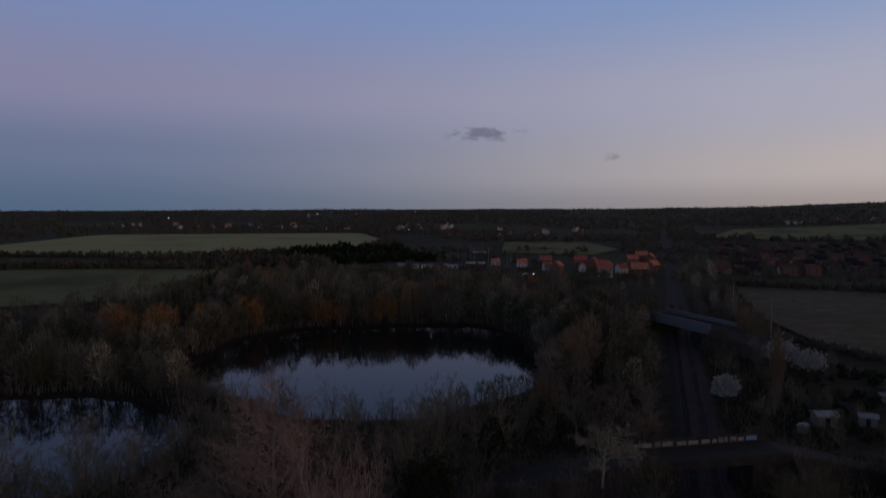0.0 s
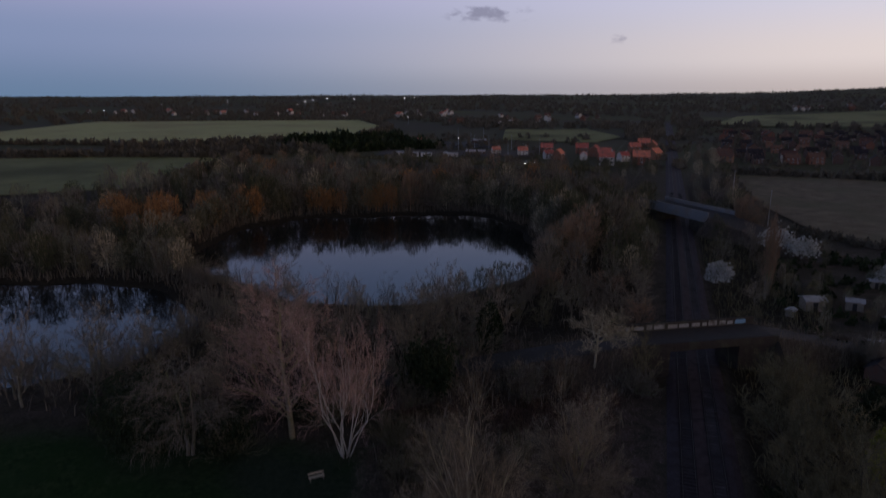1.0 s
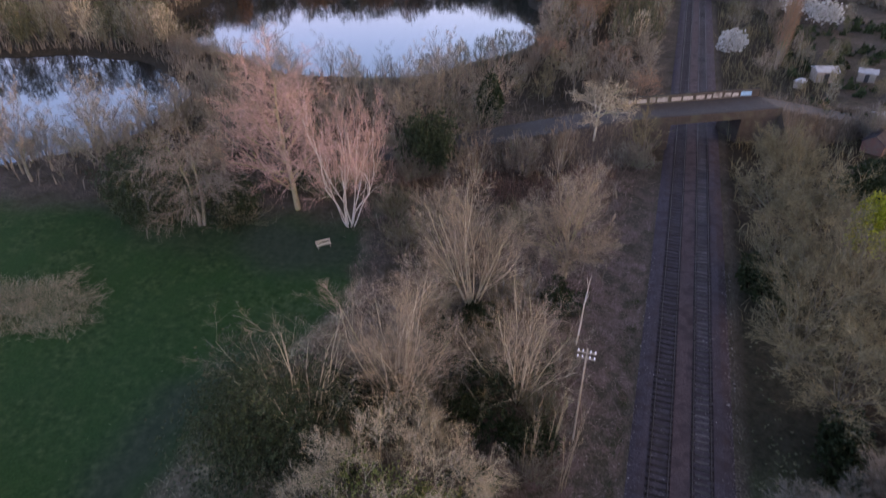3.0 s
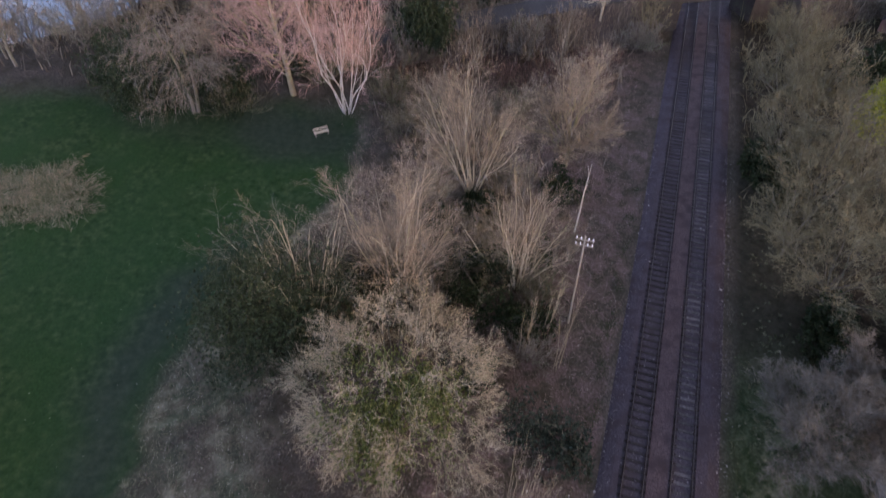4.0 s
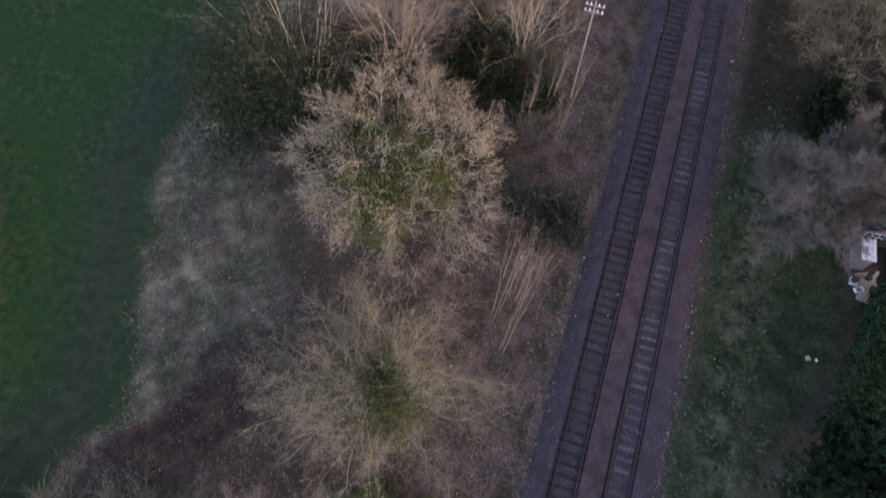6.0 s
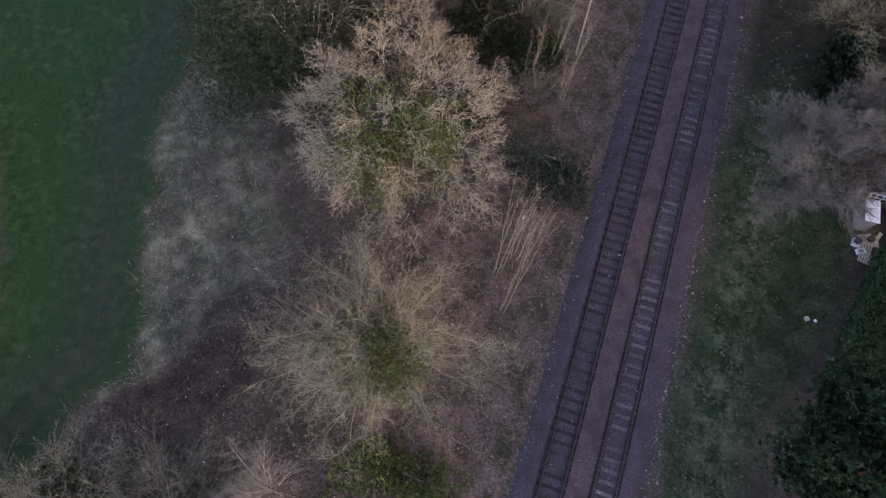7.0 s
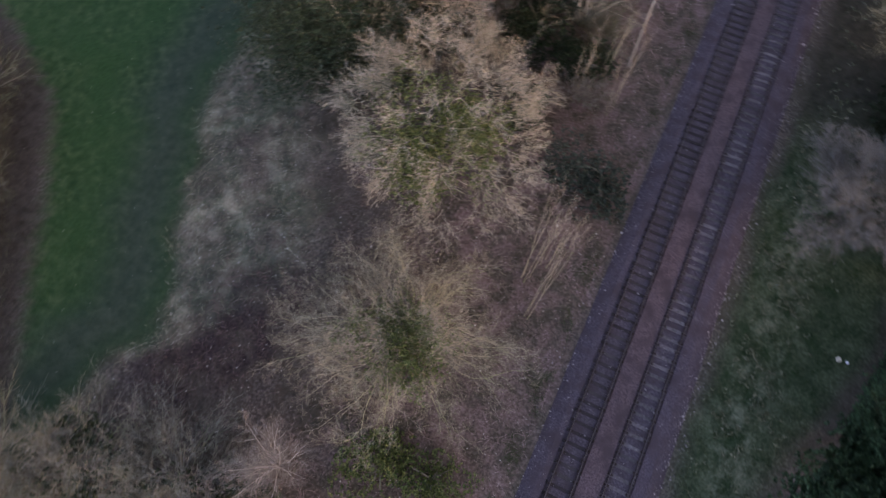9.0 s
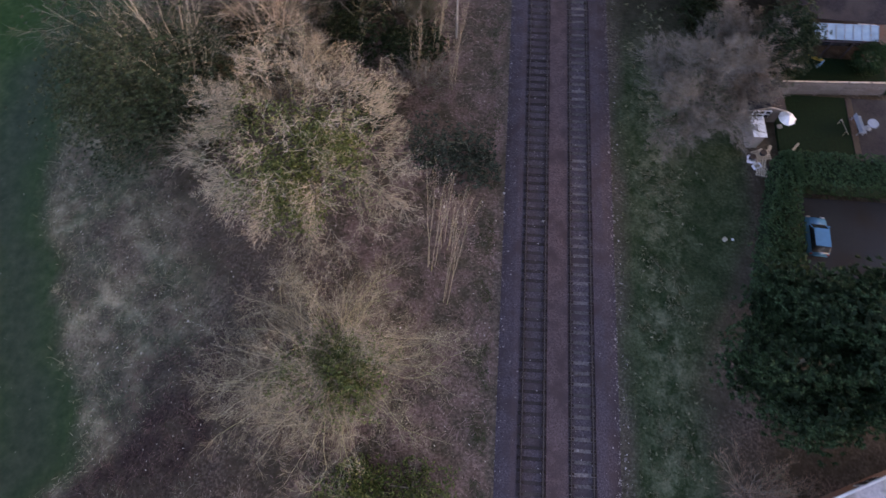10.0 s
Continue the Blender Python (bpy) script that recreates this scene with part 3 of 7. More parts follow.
meadow = gmix(half.outputs[0], gramp(clump_n, [(0.36, (0.030, 0.041, 0.025)), (0.5, (0.088, 0.107, 0.066)), (0.64, (0.20, 0.21, 0.148))]),
              gramp(fine_n, [(0.32, (0.034, 0.044, 0.027)), (0.68, (0.15, 0.164, 0.113))]))
thatch = gmix(meadow_n, thatch, meadow)
mould = gmix(patch_n, gramp(fine_n, [(0.32, (0.018, 0.012, 0.012)), (0.68, (0.062, 0.044, 0.042))]),
             gramp(fine_n, [(0.32, (0.034, 0.027, 0.020)), (0.68, (0.10, 0.080, 0.064))]))
fallen = gmix(patch_n, gramp(fine_n, [(0.32, (0.074, 0.049, 0.045)), (0.5, (0.165, 0.114, 0.104)), (0.68, (0.27, 0.196, 0.18))]),
              gramp(fine_n, [(0.32, (0.030, 0.028, 0.018)), (0.68, (0.11, 0.092, 0.068))]))
bare = gramp(mid_n, [(0.3, (0.026, 0.036, 0.025)), (0.7, (0.048, 0.059, 0.042))])
rough_grass = gmix(patch_n, gramp(fine_n, [(0.3, (0.010, 0.020, 0.009)), (0.7, (0.034, 0.053, 0.023))]), gramp(fine_n, [(0.3, (0.020, 0.033, 0.015)), (0.5, (0.050, 0.066, 0.033)), (0.7, (0.115, 0.12, 0.077))]))
bleach = gn.new("ShaderNodeMath")
bleach.operation = "MULTIPLY"
gl.new(gstretch(gnoise(0.95, 5.0, 0.7), 0.44, 0.60), bleach.inputs[0])
gl.new(gattr("bleached"), bleach.inputs[1])
rough_grass = gmix(bleach.outputs[0], rough_grass, gramp(fine_n, [(0.3, (0.055, 0.066, 0.037)), (0.7, (0.18, 0.186, 0.125))]))
cells = gn.new("ShaderNodeTexVoronoi")
cells.inputs["Scale"].default_value = 0.0052
gl.new(gp.outputs["Position"], cells.inputs[0])
land = gramp(cells.outputs["Color"], [(0.0, (0.088, 0.079, 0.06)), (0.35, (0.090, 0.090, 0.05)), (0.6, (0.082, 0.072, 0.056)), (0.85, (0.115, 0.12, 0.055)), (1.0, (0.092, 0.08, 0.06))])
col = gmix(gattr("farmland"), litter, land)
# leaf mould with the shade under the trees mixed into its colour
col = gmix(gattr("floor_shade"), col, gramp(mid_n, [(0.3, (0.020, 0.017, 0.013)), (0.7, (0.055, 0.046, 0.036))]))
col = gmix(gattr("fallen"), col, fallen)
col = gmix(gattr("mould"), col, mould)
col = gmix(gattr("thatch"), col, thatch)
col = gmix(gattr("verge"), col, rough_grass)
col = gmix(gattr("grass"), col, turf)
col = gmix(gattr("mud"), col, bare)
gl.new(col, gb.inputs["Base Color"])
gbp = gn.new("ShaderNodeBump")
gbp.inputs["Strength"].default_value, gbp.inputs["Distance"].default_value = 0.6, 0.12
gl.new(fine_n, gbp.inputs["Height"])
gl.new(gbp.outputs[0], gb.inputs["Normal"])

ground = np_mesh("ground", gv, gf, gm, smooth=True)
tagged(ground, "winter ground of leaf litter, rough grass and mown turf", "ground", kind="structure")
for nm, fn in (("grass", grass_mask), ("mud", mud_mask), ("verge", verge_mask), ("thatch", thatch_mask), ("mould", mould_mask), ("fallen", bracken_mask), ("bleached", lambda x, y: np.clip(np.exp(-((x - 15.9 - 0.5 * waves(x, y, 2.0, 1.0)) / 1.7) ** 2) + 0.12, 0, 1)), ("floor_shade", shaded_floor), ("farmland", lambda x, y: smooth01(330, 480, np.hypot(x, y)))):
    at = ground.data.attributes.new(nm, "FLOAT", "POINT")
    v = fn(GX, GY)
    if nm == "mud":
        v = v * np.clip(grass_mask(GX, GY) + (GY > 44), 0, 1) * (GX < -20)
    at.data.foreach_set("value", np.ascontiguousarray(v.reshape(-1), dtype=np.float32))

for i, (cx, cy, a, b, turn) in enumerate(PONDS):
    th = np.linspace(0, 2 * math.pi, 96, endpoint=False)
    ring = np.stack([cx + a * 1.12 * np.cos(th) * math.cos(turn) - b * 1.12 * np.sin(th) * math.sin(turn),
                     cy + a * 1.12 * np.cos(th) * math.sin(turn) + b * 1.12 * np.sin(th) * math.cos(turn), np.full(96, WATER_Z)], -1)
    vs = np.vstack([ring, [[cx, cy, WATER_Z]]])
    fs = np.array([(k, (k + 1) % 96, 96) for k in range(96)])
    tagged(np_mesh("water", vs, fs, M["water"]), ("large" if i == 0 else "second") + " still dark pond mirroring the evening sky", "pond", kind="structure")


def patch(name, outline, mat, label, category, lift=0.12, step=40.0):
    """A field that follows the land, from a convex outline."""
    pts = np.array(outline, float)
    c = pts.mean(0)
    rings, per = 10, 48
    seg = np.linspace(0, len(pts), per, endpoint=False)
    rim = np.array([pts[int(s) % len(pts)] * (1 - s % 1) + pts[(int(s) + 1) % len(pts)] * (s % 1) for s in seg])
    v = [np.array([[c[0], c[1]]])]
    for k in range(1, rings + 1):
        v.append(c + (rim - c) * k / rings)
    v = np.vstack(v)
    z = ground_z(v[:, 0], v[:, 1]) + lift + np.hypot(v[:, 0], v[:, 1]) * 0.0015
    tri = [(0, 1 + i, 1 + (i + 1) % per) for i in range(per)]
    for k in range(rings - 1):
        a0, b0 = 1 + k * per, 1 + (k + 1) * per
        for i in range(per):
            j = (i + 1) % per
            tri += [(a0 + i, b0 + i, b0 + j), (a0 + i, b0 + j, a0 + j)]
    return tagged(np_mesh(name, np.column_stack([v, z]), np.array(tri), mat, smooth=True), label, category, kind="structure")


patch("field", [(-760, 520), (-900, 830), (-500, 1010), (-350, 790), (-305, 590), (-425, 480), (-640, 430)], M["field_green"], "broad pale green winter crop field", "field")
patch("field", [(-480, 320), (-370, 376), (-300, 384), (-262, 350), (-240, 250), (-300, 195), (-420, 220)], M["field_dark"], "dark green pasture beside the wood", "field")
patch("field", [(33, 315), (36, 386), (75, 385), (150, 372), (190, 250), (80, 200), (50, 235)], M["field_straw"], "straw-coloured rough field beside the railway", "field")
patch("field", [(60, 950), (130, 1290), (440, 1520), (560, 1300), (300, 960)], M["field_dark"], "green field beyond the housing estate", "field")
patch("field", [(-150, 620), (-190, 800), (-90, 830), (-40, 690), (-60, 600)], M["field_dark"], "green field behind the new houses", "field")
patch("car_park", [(-190, 505), (-212, 575), (-150, 585), (-130, 520)], M["asphalt"], "grey asphalt car park with lamp posts", "car park", lift=0.2)
patch("pavement", [(-205, 440), (-215, 480), (-90, 505), (-85, 452)], M["soil"], "bare brown building plot", "plot", lift=0.1)

# ---------------------------------------------------------------- railway: two tracks, straight along y
RAIL_X = ((5.30, 6.80), (8.70, 10.20))
bed = prism([(3.15, -0.62), (3.9, -0.30), (4.6, -0.17), (10.9, -0.17), (11.7, -0.30), (12.6, -0.62)], -60, 1400)
bed = part("ballast_bed", bed, M["ballast"])
tagged(bed, "purple-grey stone ballast bed of the railway", "ballast", kind="structure")
part("ballast_strip", prism([(6.93, -0.2), (6.99, -0.10), (7.75, -0.07), (8.51, -0.10), (8.57, -0.2)], -60, 700), M["ballast_brown"], bed, "browner trodden ballast between the tracks")
part("ballast_strip", prism([(10.34, -0.2), (10.40, -0.10), (11.2, -0.14), (11.9, -0.335), (11.9, -0.4)], -60, 700), M["ballast"], bed, "lilac-grey ballast shoulder")
part("ballast_strip", prism([(3.9, -0.36), (4.0, -0.27), (4.55, -0.12), (4.98, -0.11), (5.04, -0.2)], -60, 700), M["ballast"], bed, "purple-grey ballast shoulder")

SLEEPER_STEP = 0.75
for k, (xa, xb) in enumerate(RAIL_X):
    cx = (xa + xb) / 2
    tr = thing("railway_track", "rusty steel rails on " + ("dark weathered timber" if k == 0 else "pale dusty timber") + " sleepers in ballast", "railway track", pose(cx, 0, 0), "railway tracks")
    for s in (-0.75, 0.75):
        rl = part("rail", prism([(s - 0.07, -0.16), (s - 0.07, -0.145), (s - 0.012, -0.12), (s - 0.012, -0.045), (s - 0.036, -0.03), (s + 0.036, -0.03), (s + 0.012, -0.045), (s + 0.012, -0.12), (s + 0.07, -0.145), (s + 0.07, -0.16)], -55, 1300), M["rail"], tr, "rust-brown rail")
        part("rail_head", prism([(s - 0.036, -0.03), (s - 0.033, 0.0), (s + 0.033, 0.0), (s + 0.036, -0.03)], -55, 1300), M["railhead"], rl, "worn shiny running surface")
    sm = box(-1.25, -0.125, -0.28, 1.25, 0.125, -0.115 if k else -0.125, 0.012)
    me = bpy.data.meshes.new("sleeper")
    sm.to_mesh(me)
    sm.free()
    me.materials.append(M["sleeper_pale"] if k else M["sleeper_dark"])
    rs = random.Random(11 + k)
    for i in range(150):
        so = new("sleeper", me)
        so.parent = tr
        so.matrix_basis = pose(rs.uniform(-0.04, 0.04), -6 + i * SLEEPER_STEP + rs.uniform(-0.03, 0.03), rs.uniform(-0.03, 0.008), 0, 0, rs.uniform(-1.2, 1.2))
    far = bmesh.new()
    for i in range(150, 420):
        y = -6 + i * SLEEPER_STEP
        bmesh.ops.create_cube(far, size=1.0, matrix=Matrix.LocRotScale((0, y, -0.2), None, (2.5, 0.25, 0.16)))
    tagged(part("sleeper_run", far, M["sleeper_pale"] if k else M["sleeper_dark"], tr), kind="stuff")
    # chairs that hold the rails
    ch = bmesh.new()
    for i in range(150):
        for s in (-0.75, 0.75):
            bmesh.ops.create_cube(ch, size=1.0, matrix=Matrix.LocRotScale((s, -6 + i * SLEEPER_STEP, -0.1), None, (0.34, 0.16, 0.07)))
    tagged(part("chair_run", ch, M["rail"], tr, "rusty cast-iron rail chairs"), kind="stuff")


def pebbles(name, n, place, size, mat, label, category, flat=0.6):
    """Small irregular stones, one mesh."""
    base = np.array([(1, 0, 0), (0, 1, 0), (-1, 0, 0), (0, -1, 0), (0, 0, 1)], float)
    fc = np.array([(0, 1, 4), (1, 2, 4), (2, 3, 4), (3, 0, 4)])
    p = place(n)
    s = size * np.exp(rng.normal(0, 0.45, (n, 1, 1)))
    v = base[None] * s * np.array([1, 1, flat]) * rng.uniform(0.6, 1.4, (n, 5, 1))
    a = rng.uniform(0, 6.28, n)
    c, sn = np.cos(a)[:, None], np.sin(a)[:, None]
    v = np.stack([v[..., 0] * c - v[..., 1] * sn, v[..., 0] * sn + v[..., 1] * c, v[..., 2]], -1) + p[:, None, :]
    f = (fc[None] + (np.arange(n) * 5)[:, None, None]).reshape(-1, 3)
    return tagged(np_mesh(name, v.reshape(-1, 3), f, mat), label, category, kind="stuff")


def along_edge(n):
    side = rng.random(n) < 0.6
    x = np.where(side, 12.1 + rng.normal(0, 0.32, n), 3.35 + rng.normal(0, 0.34, n))
    y = rng.uniform(-12, 70, n) ** 1.0
    z = np.where((x > 2.9) & (x < 12.4), np.interp(x, [3.15, 3.9, 4.6, 10.9, 11.7, 12.6], [-0.62, -0.30, -0.17, -0.17, -0.30, -0.62]), ground_z(x, y))
    return np.column_stack([x, y, z + 0.01])


def on_bed(n):
    x, y = rng.uniform(3.8, 12.0, n), rng.uniform(-12, 60, n)
    z = np.interp(x, [3.15, 3.9, 4.6, 10.9, 11.7, 12.6], [-0.62, -0.30, -0.17, -0.17, -0.30, -0.62])
    return np.column_stack([x, y, z + 0.05])


pebbles("ballast_stones", 4600, along_edge, 0.040, M["stone"], "pale loose stones along the edges of the ballast", "stones")
pebbles("ballast_stones", 2600, on_bed, 0.028, M["stone"], "pale stones scattered over the ballast", "stones")

# ---------------------------------------------------------------- trees


def unit(v):
    return v / np.maximum(np.linalg.norm(v, axis=-1, keepdims=True), 1e-9)


def grow(r, base, heads, lengths, radii, gens, heart=(0, 0, 0)):
    """Branches, generation by generation. Each generation: children, angle, length ratio, radius ratio, first fork, lift, wander, pieces."""
    P, D, L, R = (np.array(a, float) for a in (base, heads, lengths, radii))
    out = []
    for gi, g in enumerate(gens):
        k = g["pieces"]
        nodes, dirs, rows = [P], [D], []
        p, d = P, D
        for s in range(k):
            d = unit(d + r.normal(0, g["wander"], d.shape) + np.array([0, 0, g["lift"]]) + g["out"] * unit(p - np.array(heart)))
            q = p + d * (L / k)[:, None]
            r0, r1 = R * (1 - g["taper"] * s / k), R * (1 - g["taper"] * (s + 1) / k)
            rows.append((p, q, r0, r1))
            p = q
            nodes.append(p)
            dirs.append(d)
        out.append([np.concatenate([row[j] for row in rows]) for j in range(4)])
        if gi + 1 == len(gens):
            break
        h = gens[gi + 1]
        n, m = h["n"], len(P)
        f = h["first"] + (1 - h["first"]) * (np.arange(n)[None] + r.random((m, n))) / n
        pos = f * k
        i0 = np.minimum(pos.astype(int), k - 1)
        fr = (pos - i0)[..., None]
        N, Dn = np.stack(nodes, 1), np.stack(dirs, 1)
        ar = np.arange(m)[:, None]
        start = N[ar, i0] * (1 - fr) + N[ar, i0 + 1] * fr
        par = Dn[ar, np.minimum(i0 + 1, k)]
        ref = np.where(np.abs(par[..., 2:3]) > 0.9, np.array([1.0, 0, 0]), np.array([0, 0, 1.0]))
        u = unit(np.cross(par, ref))
        az = (np.arange(n)[None] * 2.39996 + r.uniform(0, 6.28, (m, 1)) + r.normal(0, 0.35, (m, n)))[..., None]
        side = u * np.cos(az) + np.cross(par, u) * np.sin(az)
        ang = np.radians(r.uniform(h["angle"][0], h["angle"][1], (m, n)))[..., None]
        if h.get("graded"):
            ang = np.radians(h["angle"][0] + (h["angle"][1] - h["angle"][0]) * np.sqrt(1 - (np.arange(n)[None] + 0.5 + r.normal(0, 0.4, (m, n)).clip(-0.5, 0.5)) / n))[..., None]
        head = unit(par * np.cos(ang) + side * np.sin(ang))
        ln = L[:, None] * h["long"] * (1.15 - 0.55 * f) * r.uniform(0.75, 1.25, (m, n))
        rad = R[:, None] * (1 - g["taper"] * f) * h["thick"]
        P, D, L, R = start.reshape(-1, 3), head.reshape(-1, 3), ln.reshape(-1), np.maximum(rad.reshape(-1), h.get("least", 0.0))
    return out


def tubes(rows, sides):
    p, q, r0, r1 = rows
    d = unit(q - p)
    ref = np.where(np.abs(d[:, 2:3]) > 0.9, np.array([[1.0, 0, 0]]), np.array([[0, 0, 1.0]]))
    u = unit(np.cross(d, ref))
    w = np.cross(d, u)
    n = len(p)
    if sides == 2:
        a = rng.uniform(0, 6.28, n)[:, None]
        u = u * np.cos(a) + w * np.sin(a)
        v = np.stack([p - u * r0[:, None], p + u * r0[:, None], q + u * r1[:, None], q - u * r1[:, None]], 1)
        return v.reshape(-1, 3), np.arange(n * 4).reshape(-1, 4)
    th = np.arange(sides) * 2 * math.pi / sides
    ring = u[:, None] * np.cos(th)[None, :, None] + w[:, None] * np.sin(th)[None, :, None]
    v = np.concatenate([p[:, None] + ring * r0[:, None, None], q[:, None] + ring * r1[:, None, None]], 1)
    i = np.arange(sides)
    f = np.stack([i, (i + 1) % sides, (i + 1) % sides + sides, i + sides], -1)
    return v.reshape(-1, 3), (f[None] + (np.arange(n) * 2 * sides)[:, None, None]).reshape(-1, 4)


def joined(pieces):
    vs, fs, o = [], [], 0
    for v, f in pieces:
        vs.append(v)
        fs.append(f + o)
        o += len(v)
    return np.vstack(vs), np.vstack(fs)


def gen(n=0, angle=(0, 0), long=0.5, thick=0.5, first=0.3, lift=0.0, wander=0.1, pieces=3, taper=0.6, least=0.0, out=0.0):
    return dict(out=out, n=n, angle=angle, long=long, thick=thick, first=first, lift=lift, wander=wander, pieces=pieces, taper=taper, least=least)


def fan(r, n, lean, spread=0.15):
    a = np.arange(n) * 2 * math.pi / max(n, 1) + r.uniform(0, 0.8, n)
    e = np.radians(r.uniform(lean[0], lean[1], n))
    return np.column_stack([np.cos(a) * spread, np.sin(a) * spread, np.full(n, -0.6)]), np.column_stack([np.cos(a) * np.sin(e), np.sin(a) * np.sin(e), np.cos(e)])


def bare_tree(seed, style, height, spread, label, bark, twig, m, dense=1.0, twig_r=0.014, group="", category="tree", name="bare_tree", cheap=False):
    """A leafless tree of one of several habits: trunk and limbs, and a crown of twigs."""
    r = np.random.default_rng(seed)
    k = lambda v: max(2, int(round(v * dense)))
    last = 1 if cheap else 2
    heart = (0, 0, 0)
    if style == "globe":     # gnarled limbs that each end in rounded bunches of crooked twigs
        n = 84
        f = (np.arange(n) + 0.5) / n
        th, az = np.arccos(1 - 1.34 * f), np.arange(n) * 2.39996 + r.normal(0, 0.16, n)
        h = np.column_stack([np.sin(th) * np.cos(az), np.sin(th) * np.sin(az), np.cos(th)])
        rz = np.where(h[:, 2] > 0, height * 0.66, height * 0.34)
        reach = 1 / np.sqrt((h[:, 0] ** 2 + h[:, 1] ** 2) / spread ** 2 + h[:, 2] ** 2 / rz ** 2) * r.uniform(0.76, 1.08, n) * (1 + 0.08 * np.sin(az * 3 + 1) * np.sin(th * 3))
        heart = (0, 0, height * 0.30)
        b = np.array(heart) + h * (reach * 0.56)[:, None]
        gens = [gen(wander=0.26, pieces=4, taper=0.6), gen(k(9), (26, 82), 0.80, 0.62, 0.10, 0.04, 0.24, 5, 0.6, out=0.11), gen(k(7), (26, 66), 0.46, 0.55, 0.15, 0.03, 0.24, 3, 0.6, twig_r * 1.2, 0.14),
                gen(k(6), (22, 58), 0.55, 0.6, 0.12, 0.02, 0.20, 1, 0.6, twig_r * 0.8, 0.14)]
        ln, ra = list(reach * 0.26), [height * 0.0032] * n
    elif style == "burst":   # a short bole from which fine limbs spread on all sides, low and wide
        n = 70
        f = (np.arange(n) + 0.5) / n
        th, az = np.radians(6 + 82 * f ** 0.62), np.arange(n) * 2.39996 + r.normal(0, 0.2, n)
        h = np.column_stack([np.sin(th) * np.cos(az), np.sin(th) * np.sin(az), np.cos(th)])
        b = np.column_stack([0.35 * h[:, 0], 0.35 * h[:, 1], np.full(n, height * 0.16)])
        reach = 1 / np.sqrt((h[:, 0] ** 2 + h[:, 1] ** 2) / spread ** 2 + h[:, 2] ** 2 / (height * 0.84) ** 2)
        gens = [gen(wander=0.23, lift=0.0, pieces=10, taper=0.88), gen(k(11), (18, 60), 0.30, 0.45, 0.20, 0.03, 0.20, 4, 0.7, twig_r * 1.1), gen(k(8), (22, 64), 0.46, 0.55, 0.10, 0.03, 0.22, 3, 0.6, twig_r * 0.85),
                gen(k(5), (20, 60), 0.5, 0.6, 0.15, 0.02, 0.20, 1, 0.6, twig_r * 0.65)]
        ln, ra = list(reach * 0.86 * r.uniform(0.86, 1.04, n)), [height * 0.0040] * n
    elif style == "flare":   # one short trunk that soon breaks into many rising stems under a domed top
        n = 9 if cheap else 16
        f = (np.arange(n) + 0.5) / n
        th, az = np.radians(4 + 56 * f ** 0.6), np.arange(n) * 2.39996 + r.normal(0, 0.2, n)
        h = np.column_stack([np.sin(th) * np.cos(az), np.sin(th) * np.sin(az), np.cos(th)])
        b = np.column_stack([0.1 * h[:, 0], 0.1 * h[:, 1], height * (0.10 + 0.16 * r.random(n))])
        gens = [gen(wander=0.06, lift=0.05, pieces=6, taper=0.8), gen(k(9), (16, 46), 0.42, 0.45, 0.22, 0.06, 0.10, 3, 0.7), gen(k(8), (18, 48), 0.46, 0.5, 0.12, 0.06, 0.13, 2, 0.6, twig_r * 1.2),
                gen(k(6), (18, 50), 0.5, 0.55, 0.1, 0.05, 0.14, 1, 0.6, twig_r)]
        reach = 1 / np.sqrt((np.sin(th) / spread) ** 2 + (np.cos(th) / (height * 0.85)) ** 2)
        ln, ra = list(reach * 0.92 * r.uniform(0.85, 1.08, n)), [height * (0.0048 if cheap else 0.0062)] * n
    elif style == "dome":      # broad, rounded, gnarled
        b, h = fan(r, 1, (0, 3), 0.0)
        gens = [gen(wander=0.03, pieces=4, taper=0.35), dict(gen(30, (4, 84), 1.5, 0.40, 0.6, 0.02, 0.17, 7, 0.7), graded=True), gen(k(9), (28, 70), 0.40, 0.52, 0.22, 0.05, 0.30, 6, 0.7),
                gen(k(8), (28, 75), 0.44, 0.58, 0.15, 0.06, 0.30, 4, 0.7, twig_r * 1.6), gen(k(7), (25, 75), 0.55, 0.55, 0.15, 0.05, 0.28, last, 0.6, twig_r)]
        ln, ra = [height * 0.36], [height * 0.026]
    elif style == "vase":    # a flame of upright stems, dense with fine rising twigs
        n = 8 if cheap else 15
        f = (np.arange(n) + 0.5) / n
        th, az = np.radians(1 + 23 * f ** 0.7), np.arange(n) * 2.39996 + r.normal(0, 0.2, n)
        h = np.column_stack([np.sin(th) * np.cos(az), np.sin(th) * np.sin(az), np.cos(th)])
        b = np.column_stack([0.6 * h[:, 0], 0.6 * h[:, 1], np.full(n, -0.5)])
        gens = [gen(wander=0.07, lift=0.01, pieces=7, taper=0.86), gen(k(12), (15, 44), 0.36, 0.36, 0.24, 0.06, 0.10, 3, 0.7), gen(k(9), (18, 46), 0.45, 0.5, 0.12, 0.06, 0.13, 2, 0.6, twig_r),
                gen(k(7), (18, 50), 0.5, 0.55, 0.1, 0.05, 0.14, 1, 0.6, twig_r * 0.8)]
        ln, ra = [height * 0.88 * (1 - 0.28 * u) * r.uniform(0.82, 1.08) for u in f], [height * (0.0085 if cheap else 0.0054)] * n
    elif style == "clump":   # stems that rise together and bend apart higher up
        n = 10
        b, h = fan(r, n, (1, 15), 0.5)
